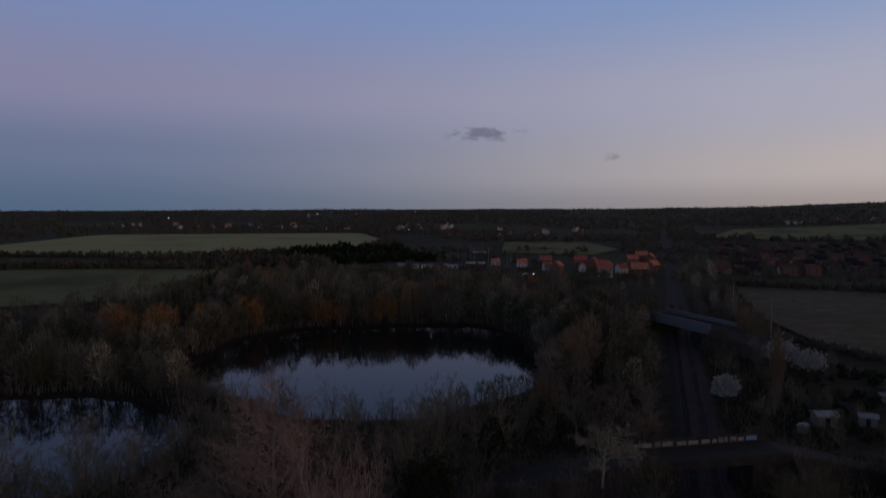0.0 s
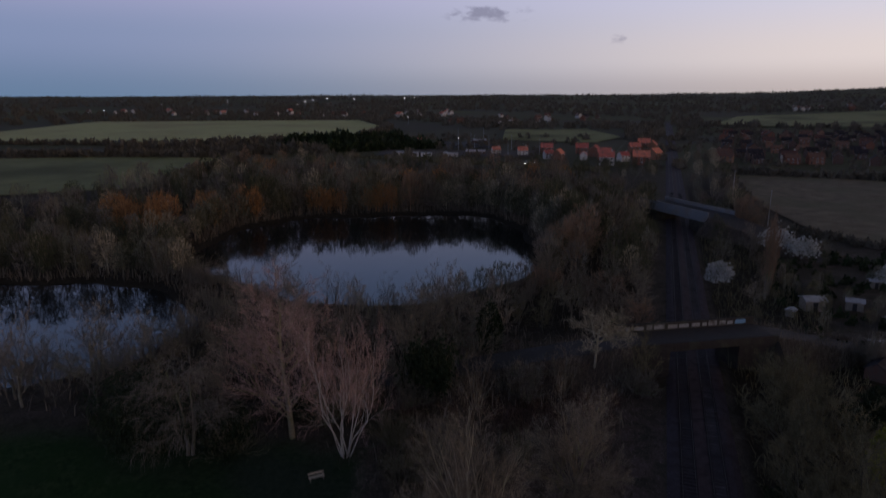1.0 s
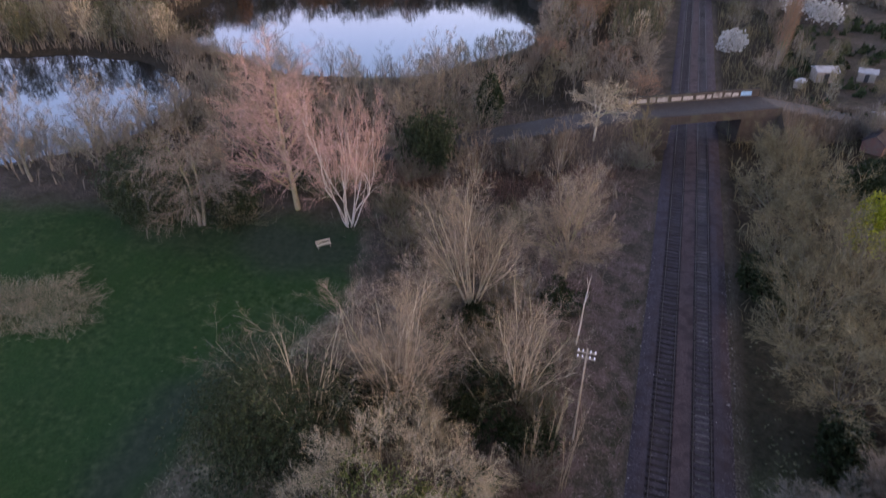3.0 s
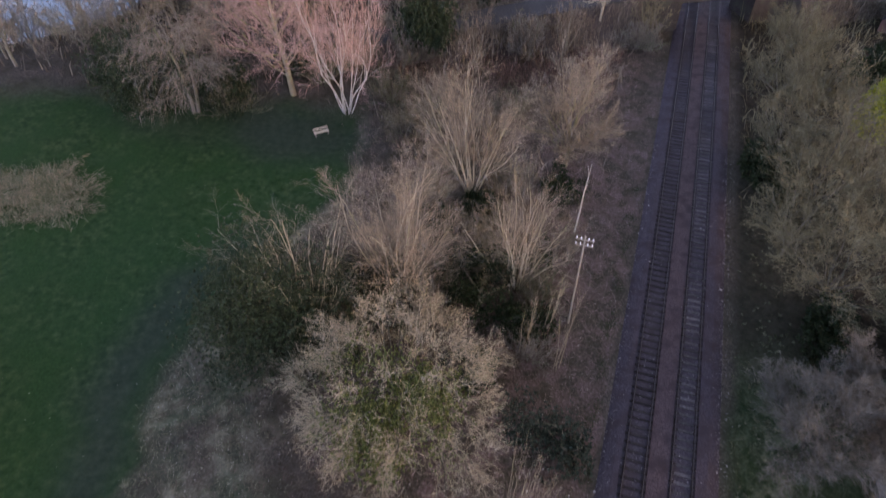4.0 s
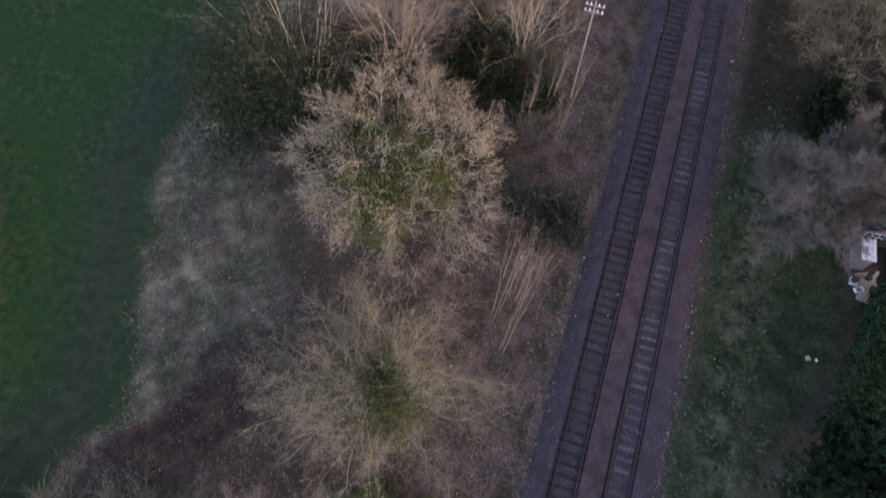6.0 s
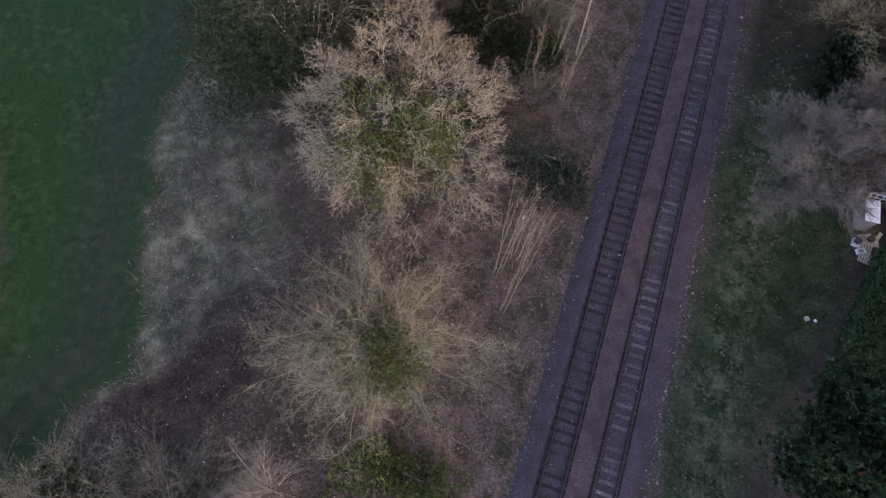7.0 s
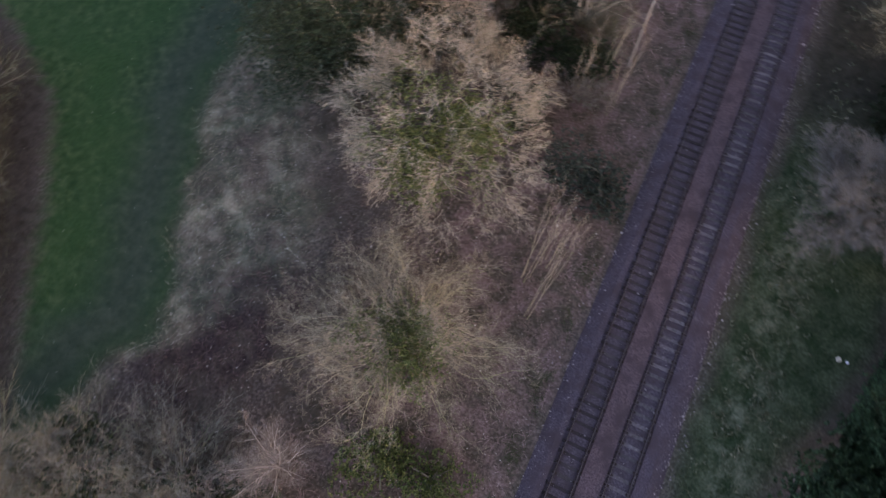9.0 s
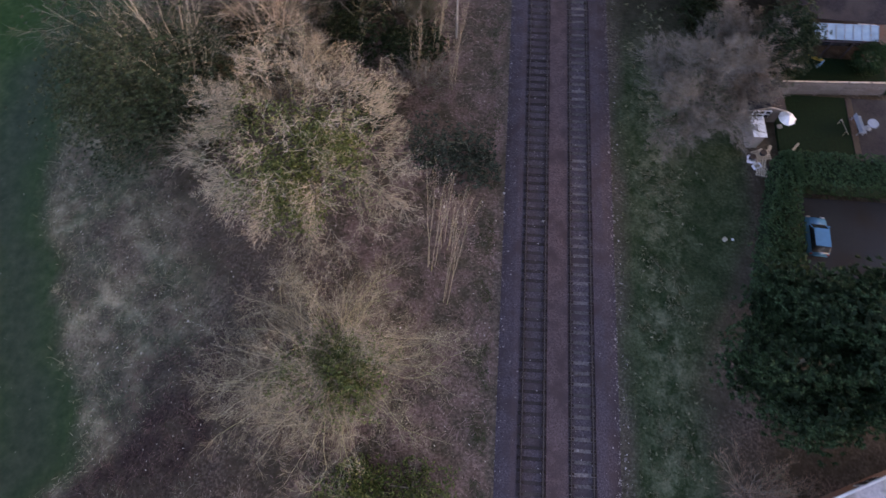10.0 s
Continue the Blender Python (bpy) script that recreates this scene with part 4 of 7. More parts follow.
        gens = [gen(wander=0.16, lift=-0.015, pieces=8, taper=0.8), gen(k(9), (14, 42), 0.40, 0.45, 0.30, 0.05, 0.11, 4, 0.7), gen(k(8), (18, 48), 0.46, 0.5, 0.15, 0.06, 0.13, 3, 0.7, twig_r * 1.3), gen(k(9), (18, 55), 0.5, 0.55, 0.1, 0.04, 0.15, last, 0.6, twig_r)]
        ln, ra = [height * 0.85 * r.uniform(0.75, 1.1) for _ in range(n)], [height * 0.0044] * n
    elif style == "round":   # one trunk, egg-shaped crown
        b, h = fan(r, 1, (0, 3), 0.0)
        gens = [gen(wander=0.05, lift=0.04, pieces=6, taper=0.85), gen(k(24), (30, 66), 0.44, 0.4, 0.16, 0.08, 0.12, 4, 0.7), gen(k(9), (22, 55), 0.45, 0.5, 0.15, 0.06, 0.15, 3, 0.7, twig_r * 1.3),
                gen(k(9), (20, 60), 0.55, 0.55, 0.1, 0.04, 0.18, last, 0.6, twig_r)]
        ln, ra = [height * 0.88], [height * 0.017]
    elif style == "shrub":   # stems fanning out from the ground
        n = 58 if height > 8 else 44
        b, h = fan(r, n, (4, 74), 0.5)
        big = height > 8
        gens = [gen(wander=0.19 if big else 0.10, lift=0.03, pieces=6 if big else 4, taper=0.82 if big else 0.75), gen(k(9), (22, 58) if big else (18, 50), 0.46 if big else 0.42, 0.5, 0.2, 0.05, 0.16, 3, 0.7, twig_r * 1.3), gen(k(8), (20, 60), 0.55, 0.55, 0.1, 0.04, 0.2, last, 0.6, twig_r)]
        ln, ra = [height * r.uniform(0.7, 1.05) for _ in range(n)], [height * (0.0082 if height > 8 else 0.0070)] * n
    elif style == "whips":   # a few tall thin stems with short side twigs
        n = 4
        b, h = fan(r, n, (2, 17), 0.55)
        gens = [gen(wander=0.10, lift=0.02, pieces=6, taper=0.8), gen(k(8), (14, 40), 0.30, 0.42, 0.3, 0.1, 0.12, 3, 0.7, 0.008), gen(k(4), (20, 55), 0.5, 0.5, 0.2, 0.06, 0.15, 2, 0.6, twig_r)]
        ln, ra = [height * r.uniform(0.65, 1.05) for _ in range(n)], [height * 0.0042] * n
    elif style == "weeping":
        b, h = fan(r, 2, (2, 12), 0.2)
        gens = [gen(wander=0.08, pieces=5, taper=0.7), gen(k(14), (35, 75), 0.5, 0.45, 0.25, -0.04, 0.12, 4, 0.7), gen(k(9), (20, 60), 0.5, 0.5, 0.2, -0.22, 0.1, 4, 0.7, twig_r * 1.3), gen(k(8), (15, 45), 0.6, 0.5, 0.1, -0.3, 0.1, 2, 0.6, twig_r)]
        ln, ra = [height * 0.8] * 2, [height * 0.016] * 2
    else:                    # mop: pollard with thick knuckled limbs
        b, h = fan(r, 1, (0, 4), 0.0)
        gens = [gen(wander=0.05, pieces=4, taper=0.3), gen(9, (35, 80), 0.55, 0.6, 0.75, 0.04, 0.16, 4, 0.6), gen(k(6), (30, 70), 0.45, 0.5, 0.3, 0.1, 0.22, 3, 0.7, 0.025), gen(k(7), (25, 70), 0.55, 0.5, 0.2, 0.1, 0.22, 2, 0.6, twig_r)]
        ln, ra = [height * 0.62], [height * 0.02]
    if cheap:
        for g in gens[1:-1]:
            g["pieces"] = max(2, g["pieces"] - 2)
    rows = grow(r, b, h, ln, ra, gens, heart)
    tips = rows[-1][1]
    top, wide = float(tips[:, 2].max()), float(np.percentile(np.hypot(tips[:, 0], tips[:, 1]), 86))
    sc = np.array([spread / wide, spread / wide, height / top])
    for a in rows:
        for j in (0, 1):
            a[j] *= sc
            a[j][:, 2] = np.maximum(a[j][:, 2], -0.6)
    e = thing(name, label, category, m, group)
    if style in ("globe", "burst", "flare"):     # the bole below the limbs
        tops = {"globe": 0.42, "burst": 0.17, "flare": 0.3}[style]
        stem = np.array([[0, 0, -0.6], [0.1, 0.05, height * tops * 0.4], [0, 0, height * tops * 0.75], [0, 0, height * tops]])
        wide_r = np.array([0.030, 0.024, 0.020, 0.012]) * height * (0.6 if style == "flare" else 1.0)
        rows[0] = [np.concatenate([c, q]) for c, q in zip(rows[0], (stem[:-1], stem[1:], wide_r[:-1], wide_r[1:]))]
    if style == "globe":     # crooked limbs from the bole out to each bunch
        elbow = np.array(heart) * 0.9 + h * (reach * 0.24)[:, None] + r.normal(0, 0.5, (n, 3))
        foot = np.column_stack([np.zeros(n), np.zeros(n), height * r.uniform(0.2, 0.4, n)])
        rows[0] = [np.concatenate([c, q]) for c, q in zip(rows[0], (np.vstack([foot, elbow * sc]), np.vstack([elbow, b]) * sc, np.r_[np.full(n, height * 0.0050), np.full(n, height * 0.0036)], np.r_[np.full(n, height * 0.0036), np.full(n, height * 0.0030)]))]
    if style == "globe":
        np_mesh("trunk", *tubes(rows[0], 6), M["bark_dark"], e, smooth=True)
        np_mesh("branchwork", *tubes(rows[1], 3), M["bark_lichen"], e, "pale lichened limbs")
    elif style == "burst":
        np_mesh("trunk", *tubes(rows[0], 5), bark, e, smooth=True)
        np_mesh("branchwork", *tubes(rows[1], 3), M["bark_lichen"], e, "fine pale limbs")
    else:
        np_mesh("trunk", *joined([tubes(rows[0], 5 if cheap else 6), tubes(rows[1], 2 if cheap else 4)]), bark, e, smooth=True)
    np_mesh("crown", *(joined([tubes(rw, 3 if not cheap and i + 4 < len(rows) else 2) for i, rw in enumerate(rows[2:])])), twig, e)
    return e


def leaf_tufts(r, centres, out, leaf, per, width=0.4, open_a=(15, 80)):
    """Tufts of pointed leaves turned outwards."""
    n = len(centres)
    c = np.repeat(centres, per, 0)
    o = np.repeat(unit(out), per, 0)
    side = unit(np.cross(o, r.normal(0, 1, o.shape)))
    a = np.radians(r.uniform(*open_a, n * per))[:, None]
    d = unit(o * np.cos(a) + side * np.sin(a))
    ln = leaf * r.uniform(0.6, 1.3, n * per)[:, None]
    w = unit(np.cross(d, r.normal(0, 1, d.shape))) * ln * width
    v = np.stack([c, c + d * ln * 0.5 + w * 0.5, c + d * ln, c + d * ln * 0.5 - w * 0.5], 1)
    return v.reshape(-1, 3), np.arange(n * per * 4).reshape(-1, 4)


def blob_points(r, n, rx, ry, rz, lumps, low=-0.3):
    """Points over an uneven rounded crown, and the directions away from its middle."""
    d = unit(r.normal(0, 1, (n * 2, 3)))
    d = d[d[:, 2] > low][:n]
    s = 1 + lumps * (np.sin(d[:, 0] * 5 + d[:, 1] * 4 + 1) * 0.5 + np.sin(d[:, 1] * 9 + d[:, 2] * 7) * 0.35 + np.sin(d[:, 0] * 15 - d[:, 2] * 11) * 0.25)
    s = s * r.uniform(0.72, 1.04, len(d))
    return d * s[:, None] * np.array([rx, ry, rz]), d


def leafy(seed, name, label, category, rx, ry, rz, mid_z, mat, m, tufts=700, per=12, leaf=0.4, lumps=0.22, trunk_r=0.2, width=0.4, group="", low=-0.75, masses=1, inner=0, inner_leaf=1.5):
    """An evergreen: trunk with a few limbs, and a crown of leaf tufts in uneven masses."""
    r = np.random.default_rng(seed)
    e = thing(name, label, category, m, group)
    t = bmesh.new()
    tube(t, (0, 0, -0.6), (0, 0, mid_z), trunk_r, trunk_r * 0.6, 7)
    for _ in range(6):
        a = r.uniform(0, 6.28)
        tube(t, (0, 0, mid_z * r.uniform(0.3, 0.9)), (rx * 0.6 * math.cos(a), ry * 0.6 * math.sin(a), mid_z + rz * r.uniform(-0.2, 0.4)), trunk_r * 0.4, trunk_r * 0.12, 5)
    part("trunk", t, M["bark_grey"], e)
    ps, ds = [], []
    for i in range(masses):
        a, q = r.uniform(0, 6.28), (0.0 if masses == 1 else r.uniform(0.35, 0.75))
        f = 1.0 if masses == 1 else r.uniform(0.35, 0.62)
        for part_n, shrink in ((tufts // masses, 1.0), (tufts // masses // 3, 0.75)):
            p, d = blob_points(r, part_n, rx * f * shrink, ry * f * shrink, rz * f * shrink * r.uniform(0.8, 1.2), lumps, low)
            ps.append(p + np.array([rx * q * math.cos(a), ry * q * math.sin(a), rz * r.uniform(-0.5, 0.45) * (masses > 1)]))
            ds.append(d)
    p, d = np.vstack(ps), np.vstack(ds)
    v, f = leaf_tufts(r, p + np.array([0, 0, mid_z]), d + np.array([0, 0, 0.35]), leaf, per, width)
    v[:, 2] = np.maximum(v[:, 2], -0.55)
    np_mesh("crown", v, f, mat, e)
    if inner:      # a leaf layer coloured near-black, for the shade behind the outer sprays
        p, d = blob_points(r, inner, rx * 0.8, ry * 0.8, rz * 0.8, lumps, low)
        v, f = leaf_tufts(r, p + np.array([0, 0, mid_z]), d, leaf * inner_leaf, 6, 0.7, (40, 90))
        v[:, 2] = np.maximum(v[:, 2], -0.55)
        np_mesh("inner_growth", v, f, M["inner_shade"], e)
    return e


def at(x, y, turn=0.0, s=1.0, sink=0.0, sz=None):
    return Matrix.LocRotScale((x, y, float(ground_z(x, y)) - sink), Euler((0, 0, turn)), (s, s, sz or s))


# --- the trees beside the tracks
bare_tree(1, "globe", 13.2, 8.2, "broad rounded bare tree with pale mossy twigs", M["bark_moss"], M["twig_haze"], at(-11.9, 23.9), 1.05, 0.0100)
bare_tree(2, "burst", 8.6, 7.5, "low spreading bare tree with an ivy-green heart", M["bark_gold"], M["twig_sere"], at(-8.1, 7.9), 1.1, 0.0095)
bare_tree(3, "vase", 16.8, 5.4, "tall many-stemmed bare tree above dark ivy", M["bark_cream"], M["twig_sage"], at(-22.6, 30.3), 0.66, 0.0100)
bare_tree(4, "vase", 18.5, 6.2, "tall pale bare tree with upright stems", M["bark_cream"], M["twig_dusk"], at(-17.0, 37.0), 1.1, 0.0105)
bare_tree(5, "vase", 18.3, 5.9, "pale golden bare tree with upright twigs", M["bark_cream"], M["twig_dusk"], at(-15.0, 53.0), 1.0, 0.0119)
bare_tree(6, "vase", 15.5, 4.9, "slender bare tree with fanning pale twigs", M["bark_cream"], M["twig_dusk"], at(-6.9, 41.0), 0.9, 0.0102)
bare_tree(7, "flare", 17.0, 5.6, "egg-shaped bare tree with fine tan twigs", M["bark_tan"], M["twig_dusk"], at(-6.0, 61.5), 1.45, 0.0140)
bare_tree(8, "clump", 22.5, 7.2, "silver birch clump with white stems and pinkish twigs", M["bark_white"], M["twig_pink"], at(-35.5, 64.5), 1.0, 0.0150)
bare_tree(9, "round", 25.0, 8.0, "tall bare tree with a thick trunk and pinkish twigs", M["bark_tan"], M["twig_pink"], at(-44.3, 66.0), 1.45, 0.0165)
bare_tree(10, "weeping", 16.0, 6.0, "drooping grey bare tree at the edge of the grass", M["bark_grey"], M["twig_grey"], at(-54.5, 58.0), 1.3, 0.0170)
bare_tree(12, "mop", 12.5, 5.2, "pale pollarded bare tree near the bridge", M["bark_lichen"], M["twig_haze"], at(-7.8, 94.5), 2.3, 0.0300)
def leaning(x, y, north, east=0.0):
    return at(x, y) @ Matrix.Rotation(-radians(north), 4, "X") @ Matrix.Rotation(radians(east), 4, "Y")


for i, (x, y, h, w, north, east, txt) in enumerate(((-1.8, 16.4, 9.5, 1.3, 34, 3, "tall thin pale saplings leaning over dead bracken"), (-0.5, 13.8, 9.0, 1.1, 36, 6, "tall thin pale saplings leaning over dead bracken"), (-0.9, 18.2, 8.0, 1.4, 22, 2, "thin pale saplings beside the ballast"),
                                                    (-5.6, 14.4, 4.0, 0.9, 14, 0, "spindly bare sapling in dead bracken"), (-1.3, 32.9, 9.5, 1.3, 6, 3, "tall thin saplings by the telegraph pole"), (-4.5, 33.9, 8.5, 1.5, 4, 8, "tall thin saplings before the ivy"), (-3.0, 36.5, 8.0, 1.2, 5, 4, "tall thin saplings before the ivy"), (0.6, 20.5, 3.5, 0.9, 15, 10, "spindly bare sapling beside the ballast"))):
    bare_tree(200 + i, "whips", h, w, txt, M["bark_tan"], M["twig_tan"], leaning(x, y, north, east), 1.0, 0.0080, "thin saplings")
bare_tree(15, "shrub", 5.6, 5.2, "olive-grey tangled bare thicket", M["bark_grey"], M["twig_sage"], at(-17.5, -6.8), 1.15, 0.0115, category="shrub", name="bare_shrub")
bare_tree(33, "shrub", 5.2, 5.2, "olive-grey tangled bare thicket", M["bark_grey"], M["twig_olive"], at(-29.5, -11.5), 1.02, 0.0121, category="shrub", name="bare_shrub")
bare_tree(16, "vase", 7.6, 2.6, "thin white-stemmed birch over the thicket", M["bark_white"], M["twig_grey"], at(-11.8, -3.2), 1.0, 0.0060)
bare_tree(17, "shrub", 5.4, 5.0, "olive-grey tangled bare thicket", M["bark_grey"], M["twig_sage"], at(-23.8, -9.4), 1.10, 0.0115, category="shrub", name="bare_shrub")
bare_tree(34, "shrub", 4.6, 4.4, "grey tangled bare thicket", M["bark_grey"], M["twig_grey"], at(-13.0, -8.0), 1.02, 0.0115, category="shrub", name="bare_shrub")
bare_tree(18, "shrub", 6.0, 5.4, "olive-brown bare thicket beside the mown grass", M["bark_grey"], M["twig_dark"], at(-51.4, 12.4), 1.3, 0.0100, category="shrub", name="bare_shrub")
bare_tree(19, "shrub", 5.0, 4.6, "dark olive bare thicket beside the mown grass", M["bark_grey"], M["twig_dark"], at(-45.2, 3.6), 1.2, 0.0100, category="shrub", name="bare_shrub")
bare_tree(35, "shrub", 4.6, 4.4, "dark olive bare thicket beside the mown grass", M["bark_grey"], M["twig_dark"], at(-40.6, -4.6), 1.2, 0.0100, category="shrub", name="bare_shrub")
for i, (x, y, h, w) in enumerate(((-48.5, 7.5, 4.6, 3.8), (-44.0, 0.0, 4.2, 3.6), (-50.5, 0.5, 4.8, 4.2), (-39.0, -8.5, 4.0, 3.6), (-56.0, 8.0, 5.0, 4.2), (-45.5, -6.0, 4.6, 4.0))):
    bare_tree(260 + i, "shrub", h, w, "dark olive bare thicket beside the mown grass", M["bark_dark"], M["twig_dark"], at(x, y), 1.0, 0.0130, category="shrub", name="bare_shrub")
bare_tree(20, "shrub", 1.5, 5.6, "low pale grey thicket in the grass", M["bark_grey"], M["twig_haze"], at(-60.5, 39.0), 1.0, 0.0110, category="shrub", name="bare_shrub")
bare_tree(21, "shrub", 1.3, 4.8, "low pale grey thicket in the grass", M["bark_grey"], M["twig_haze"], at(-66.0, 35.0), 1.0, 0.0110, category="shrub", name="bare_shrub")
bare_tree(22, "flare", 8.0, 5.2, "grey-brown bare tree on the far verge", M["bark_dark"], M["twig_ash"], at(18.0, 31.5), 1.6, 0.0108)
bare_tree(23, "flare", 7.5, 3.8, "grey-brown bare tree at the garden's end", M["bark_dark"], M["twig_brown"], at(22.6, 36.0), 1.5, 0.0108)
bare_tree(24, "flare", 12.7, 6.5, "olive-brown bare tree beside the railway", M["bark_dark"], M["twig_olive"], at(20.5, 47.5), 1.05, 0.0150)
bare_tree(25, "flare", 12.2, 5.8, "olive-brown bare tree beside the railway", M["bark_dark"], M["twig_olive"], at(26.0, 55.0), 1.05, 0.0155)
bare_tree(26, "flare", 12.9, 6.2, "olive-brown bare tree beside the railway", M["bark_dark"], M["twig_olive"], at(19.8, 60.0), 1.05, 0.0155)
bare_tree(27, "flare", 12.4, 6.3, "olive-brown bare tree beside the railway", M["bark_dark"], M["twig_olive"], at(21.5, 74.0), 1.05, 0.0180)
bare_tree(28, "flare", 9.5, 5.0, "olive bare tree near the road bridge", M["bark_dark"], M["twig_olive"], at(20.5, 92.0), 1.05, 0.0200)
bare_tree(29, "shrub", 4.5, 3.0, "reddish bare shrub at the garden's edge", M["bark_grey"], M["twig_rust"], at(21.0, 1.5), 0.95, 0.0090, category="shrub", name="bare_shrub")

for i, (x, y, h, w, tw) in enumerate(((17.4, 53.5, 11.0, 4.3, "olive"), (25.0, 65.0, 11.8, 5.2, "olive"), (17.2, 68.0, 11.0, 4.4, "olive"), (27.5, 45.5, 9.0, 4.4, "dark"), (21.6, 81.0, 11.0, 5.0, "olive"), (17.6, 82.5, 9.5, 4.6, "olive"), (20.0, 99.0, 9.5, 4.6, "olive"))):
    bare_tree(70 + i, "flare", h, w, "bare " + {"olive": "olive-brown", "dark": "dark olive", "grey": "grey-brown"}[tw] + " tree beside the railway", M["bark_grey"], M["twig_" + tw], at(x, y), 1.0, 0.0170)

for i in range(0, 13, 4):
    u, v = (-14.5 - 4.3 * i, -7.4 + 0.28 * i) if i < 9 else (12.0 + 6.0 * (i - 9), -6.5)
    x, y = 7.75 + u * math.cos(radians(29)) - v * math.sin(radians(29)), 108.2 + u * math.sin(radians(29)) + v * math.cos(radians(29))
    bare_tree(84 + i, "shrub", 4.8 + (i * 7 % 5) * 0.6, 3.3 + (i * 3 % 4) * 0.3, "bare brown shrub on the bridge bank", M["bark_grey"], M["twig_brown" if i % 2 else "twig_grey"], at(x, y), 0.85, 0.036, category="shrub", name="bare_shrub")
for i in range(0, 12, 4):
    u, v = -12.5 - 3.4 * i, -6.8 - 0.6 * (i % 3)
    x, y = 7.75 + u * math.cos(radians(29)) - v * math.sin(radians(29)), 108.2 + u * math.sin(radians(29)) + v * math.cos(radians(29))
    bare_tree(240 + i, ("vase", "round")[i % 2], 10.2 + (i * 5 % 4) * 0.8, 2.9, "bare brown tree on the bridge bank", M["bark_grey"], M["twig_brown" if i % 3 else "twig_olive"], at(x, y), 0.6, 0.032, cheap=True)
# scrub between the tall trees
for i, (x, y, h, w) in enumerate(((-20.5, 31.0, 4.0, 3.0), (-13.5, 34.5, 4.5, 3.2), (-21.0, 43.0, 4.2, 3.4), (-11.5, 46.5, 4.5, 3.4), (-3.5, 47.0, 3.4, 2.2), (-10.0, 56.0, 4.2, 3.2), (-20.0, 57.0, 4.4, 3.4), (-27.5, 35.0, 3.6, 2.6), (-4.0, 33.5, 3.6, 2.4), (-27.0, 62.5, 4.5, 3.6), (-17.0, 66.0, 4.0, 3.4), (-24.0, 72.0, 4.4, 3.8))):
    bare_tree(120 + i, "shrub", h, w, "low bare scrub between the trees", M["bark_grey"], M[("twig_olive", "twig_brown", "twig_grey")[i % 3]], at(x, y), 0.75, 0.013, category="shrub", name="bare_shrub")

for i, (x, y, h, w) in enumerate(((-27.2, 27.5, 6.5, 4.0), (-21.5, 25.5, 5.5, 3.2), (-20.0, 36.0, 6.0, 3.6), (-14.0, 38.0, 6.0, 3.4), (-10.0, 41.5, 6.0, 3.2), (-4.6, 39.5, 5.0, 2.8), (-18.5, 50.0, 5.5, 3.2), (-24.5, 33.0, 5.5, 3.4), (-12.0, 55.0, 5.0, 3.0), (-59.0, 58.0, 6.5, 4.2), (-50.0, 60.5, 6.0, 3.8), (-42.0, 71.0, 7.0, 4.0), (-40.0, 76.5, 6.5, 4.2), (-31.0, 69.0, 6.0, 3.6), (-24.0, 66.0, 5.5, 3.6), (-14.0, 70.0, 5.5, 3.6))):
    bare_tree(220 + i, "shrub", h, w, "tall bare olive-brown scrub between the trees", M["bark_grey"], M[("twig_olive", "twig_dark", "twig_olive", "twig_dark")[i % 4]], at(x, y), 0.8, 0.014, category="shrub", name="bare_shrub")

# --- evergreens and ivy
leafy(31, "ivy_bush", "dark ivy thicket round the tree feet", "bush", 6.2, 5.4, 7.6, 5.0, M["ivy_mid"], at(-24.6, 28.8), 4200, 9, 0.24, masses=18)
leafy(32, "ivy_bush", "dark ivy thicket round the tree feet", "bush", 4.0, 3.5, 3.5, 1.8, M["ivy"], at(-18.5, 34.5), 1000, 9, 0.25, masses=10)
leafy(33, "ivy_bush", "dark ivy thicket under the bare tree", "bush", 3.6, 3.6, 4.0, 2.0, M["ivy"], at(-9.5, 38.0), 1000, 9, 0.25, masses=10)
leafy(34, "holly_bush", "loose grey-green holly bush beside the railway", "bush", 3.0, 2.7, 2.3, 1.3, M["holly"], at(-1.6, 26.8), 400, 8, 0.24, 0.5, masses=14)
leafy(35, "holly_bush", "low dark evergreen bush beside the railway", "bush", 2.0, 2.6, 1.5, 0.9, M["holly"], at(0.9, 25.2), 360, 9, 0.25, masses=10)
leafy(36, "ivy_clump", "ivy in the heart of the spreading tree", "ivy", 3.6, 3.3, 2.5, 3.9, M["heart_ivy"], at(-7.7, 7.3), 2300, 8, 0.17, 0.7, masses=12)
leafy(37, "ivy_clump", "ivy in the crown of the rounded tree", "ivy", 5.0, 4.4, 5.0, 6.4, M["moss_leaf"], at(-11.1, 20.5), 3800, 8, 0.17, 0.5, masses=11)
leafy(38, "ivy_bush", "low ivy bush below the spreading tree", "bush", 2.8, 2.6, 1.8, 0.9, M["heart_ivy"], at(-5.3, -0.4), 700, 9, 0.22, masses=9)
leafy(51, "ivy_bush", "low green bramble bush below the spreading tree", "bush", 2.6, 2.2, 1.3, 0.7, M["heart_ivy"], at(-1.9, 0.6), 520, 9, 0.20, masses=9)
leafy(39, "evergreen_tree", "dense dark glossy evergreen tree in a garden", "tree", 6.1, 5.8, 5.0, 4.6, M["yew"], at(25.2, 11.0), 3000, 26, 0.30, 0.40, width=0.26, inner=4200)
leafy(40, "evergreen_tree", "dark evergreen beside the birch clump", "tree", 4.0, 4.0, 5.6, 5.4, M["ivy_mid"], at(-30.0, 82.0), 1700, 10, 0.42, 0.6, masses=14)
leafy(41, "conifer", "small dark conifer by the pond wood", "tree", 2.0, 2.0, 5.5, 5.6, M["ivy"], at(-25.5, 99.0), 900, 10, 0.42, inner=300)
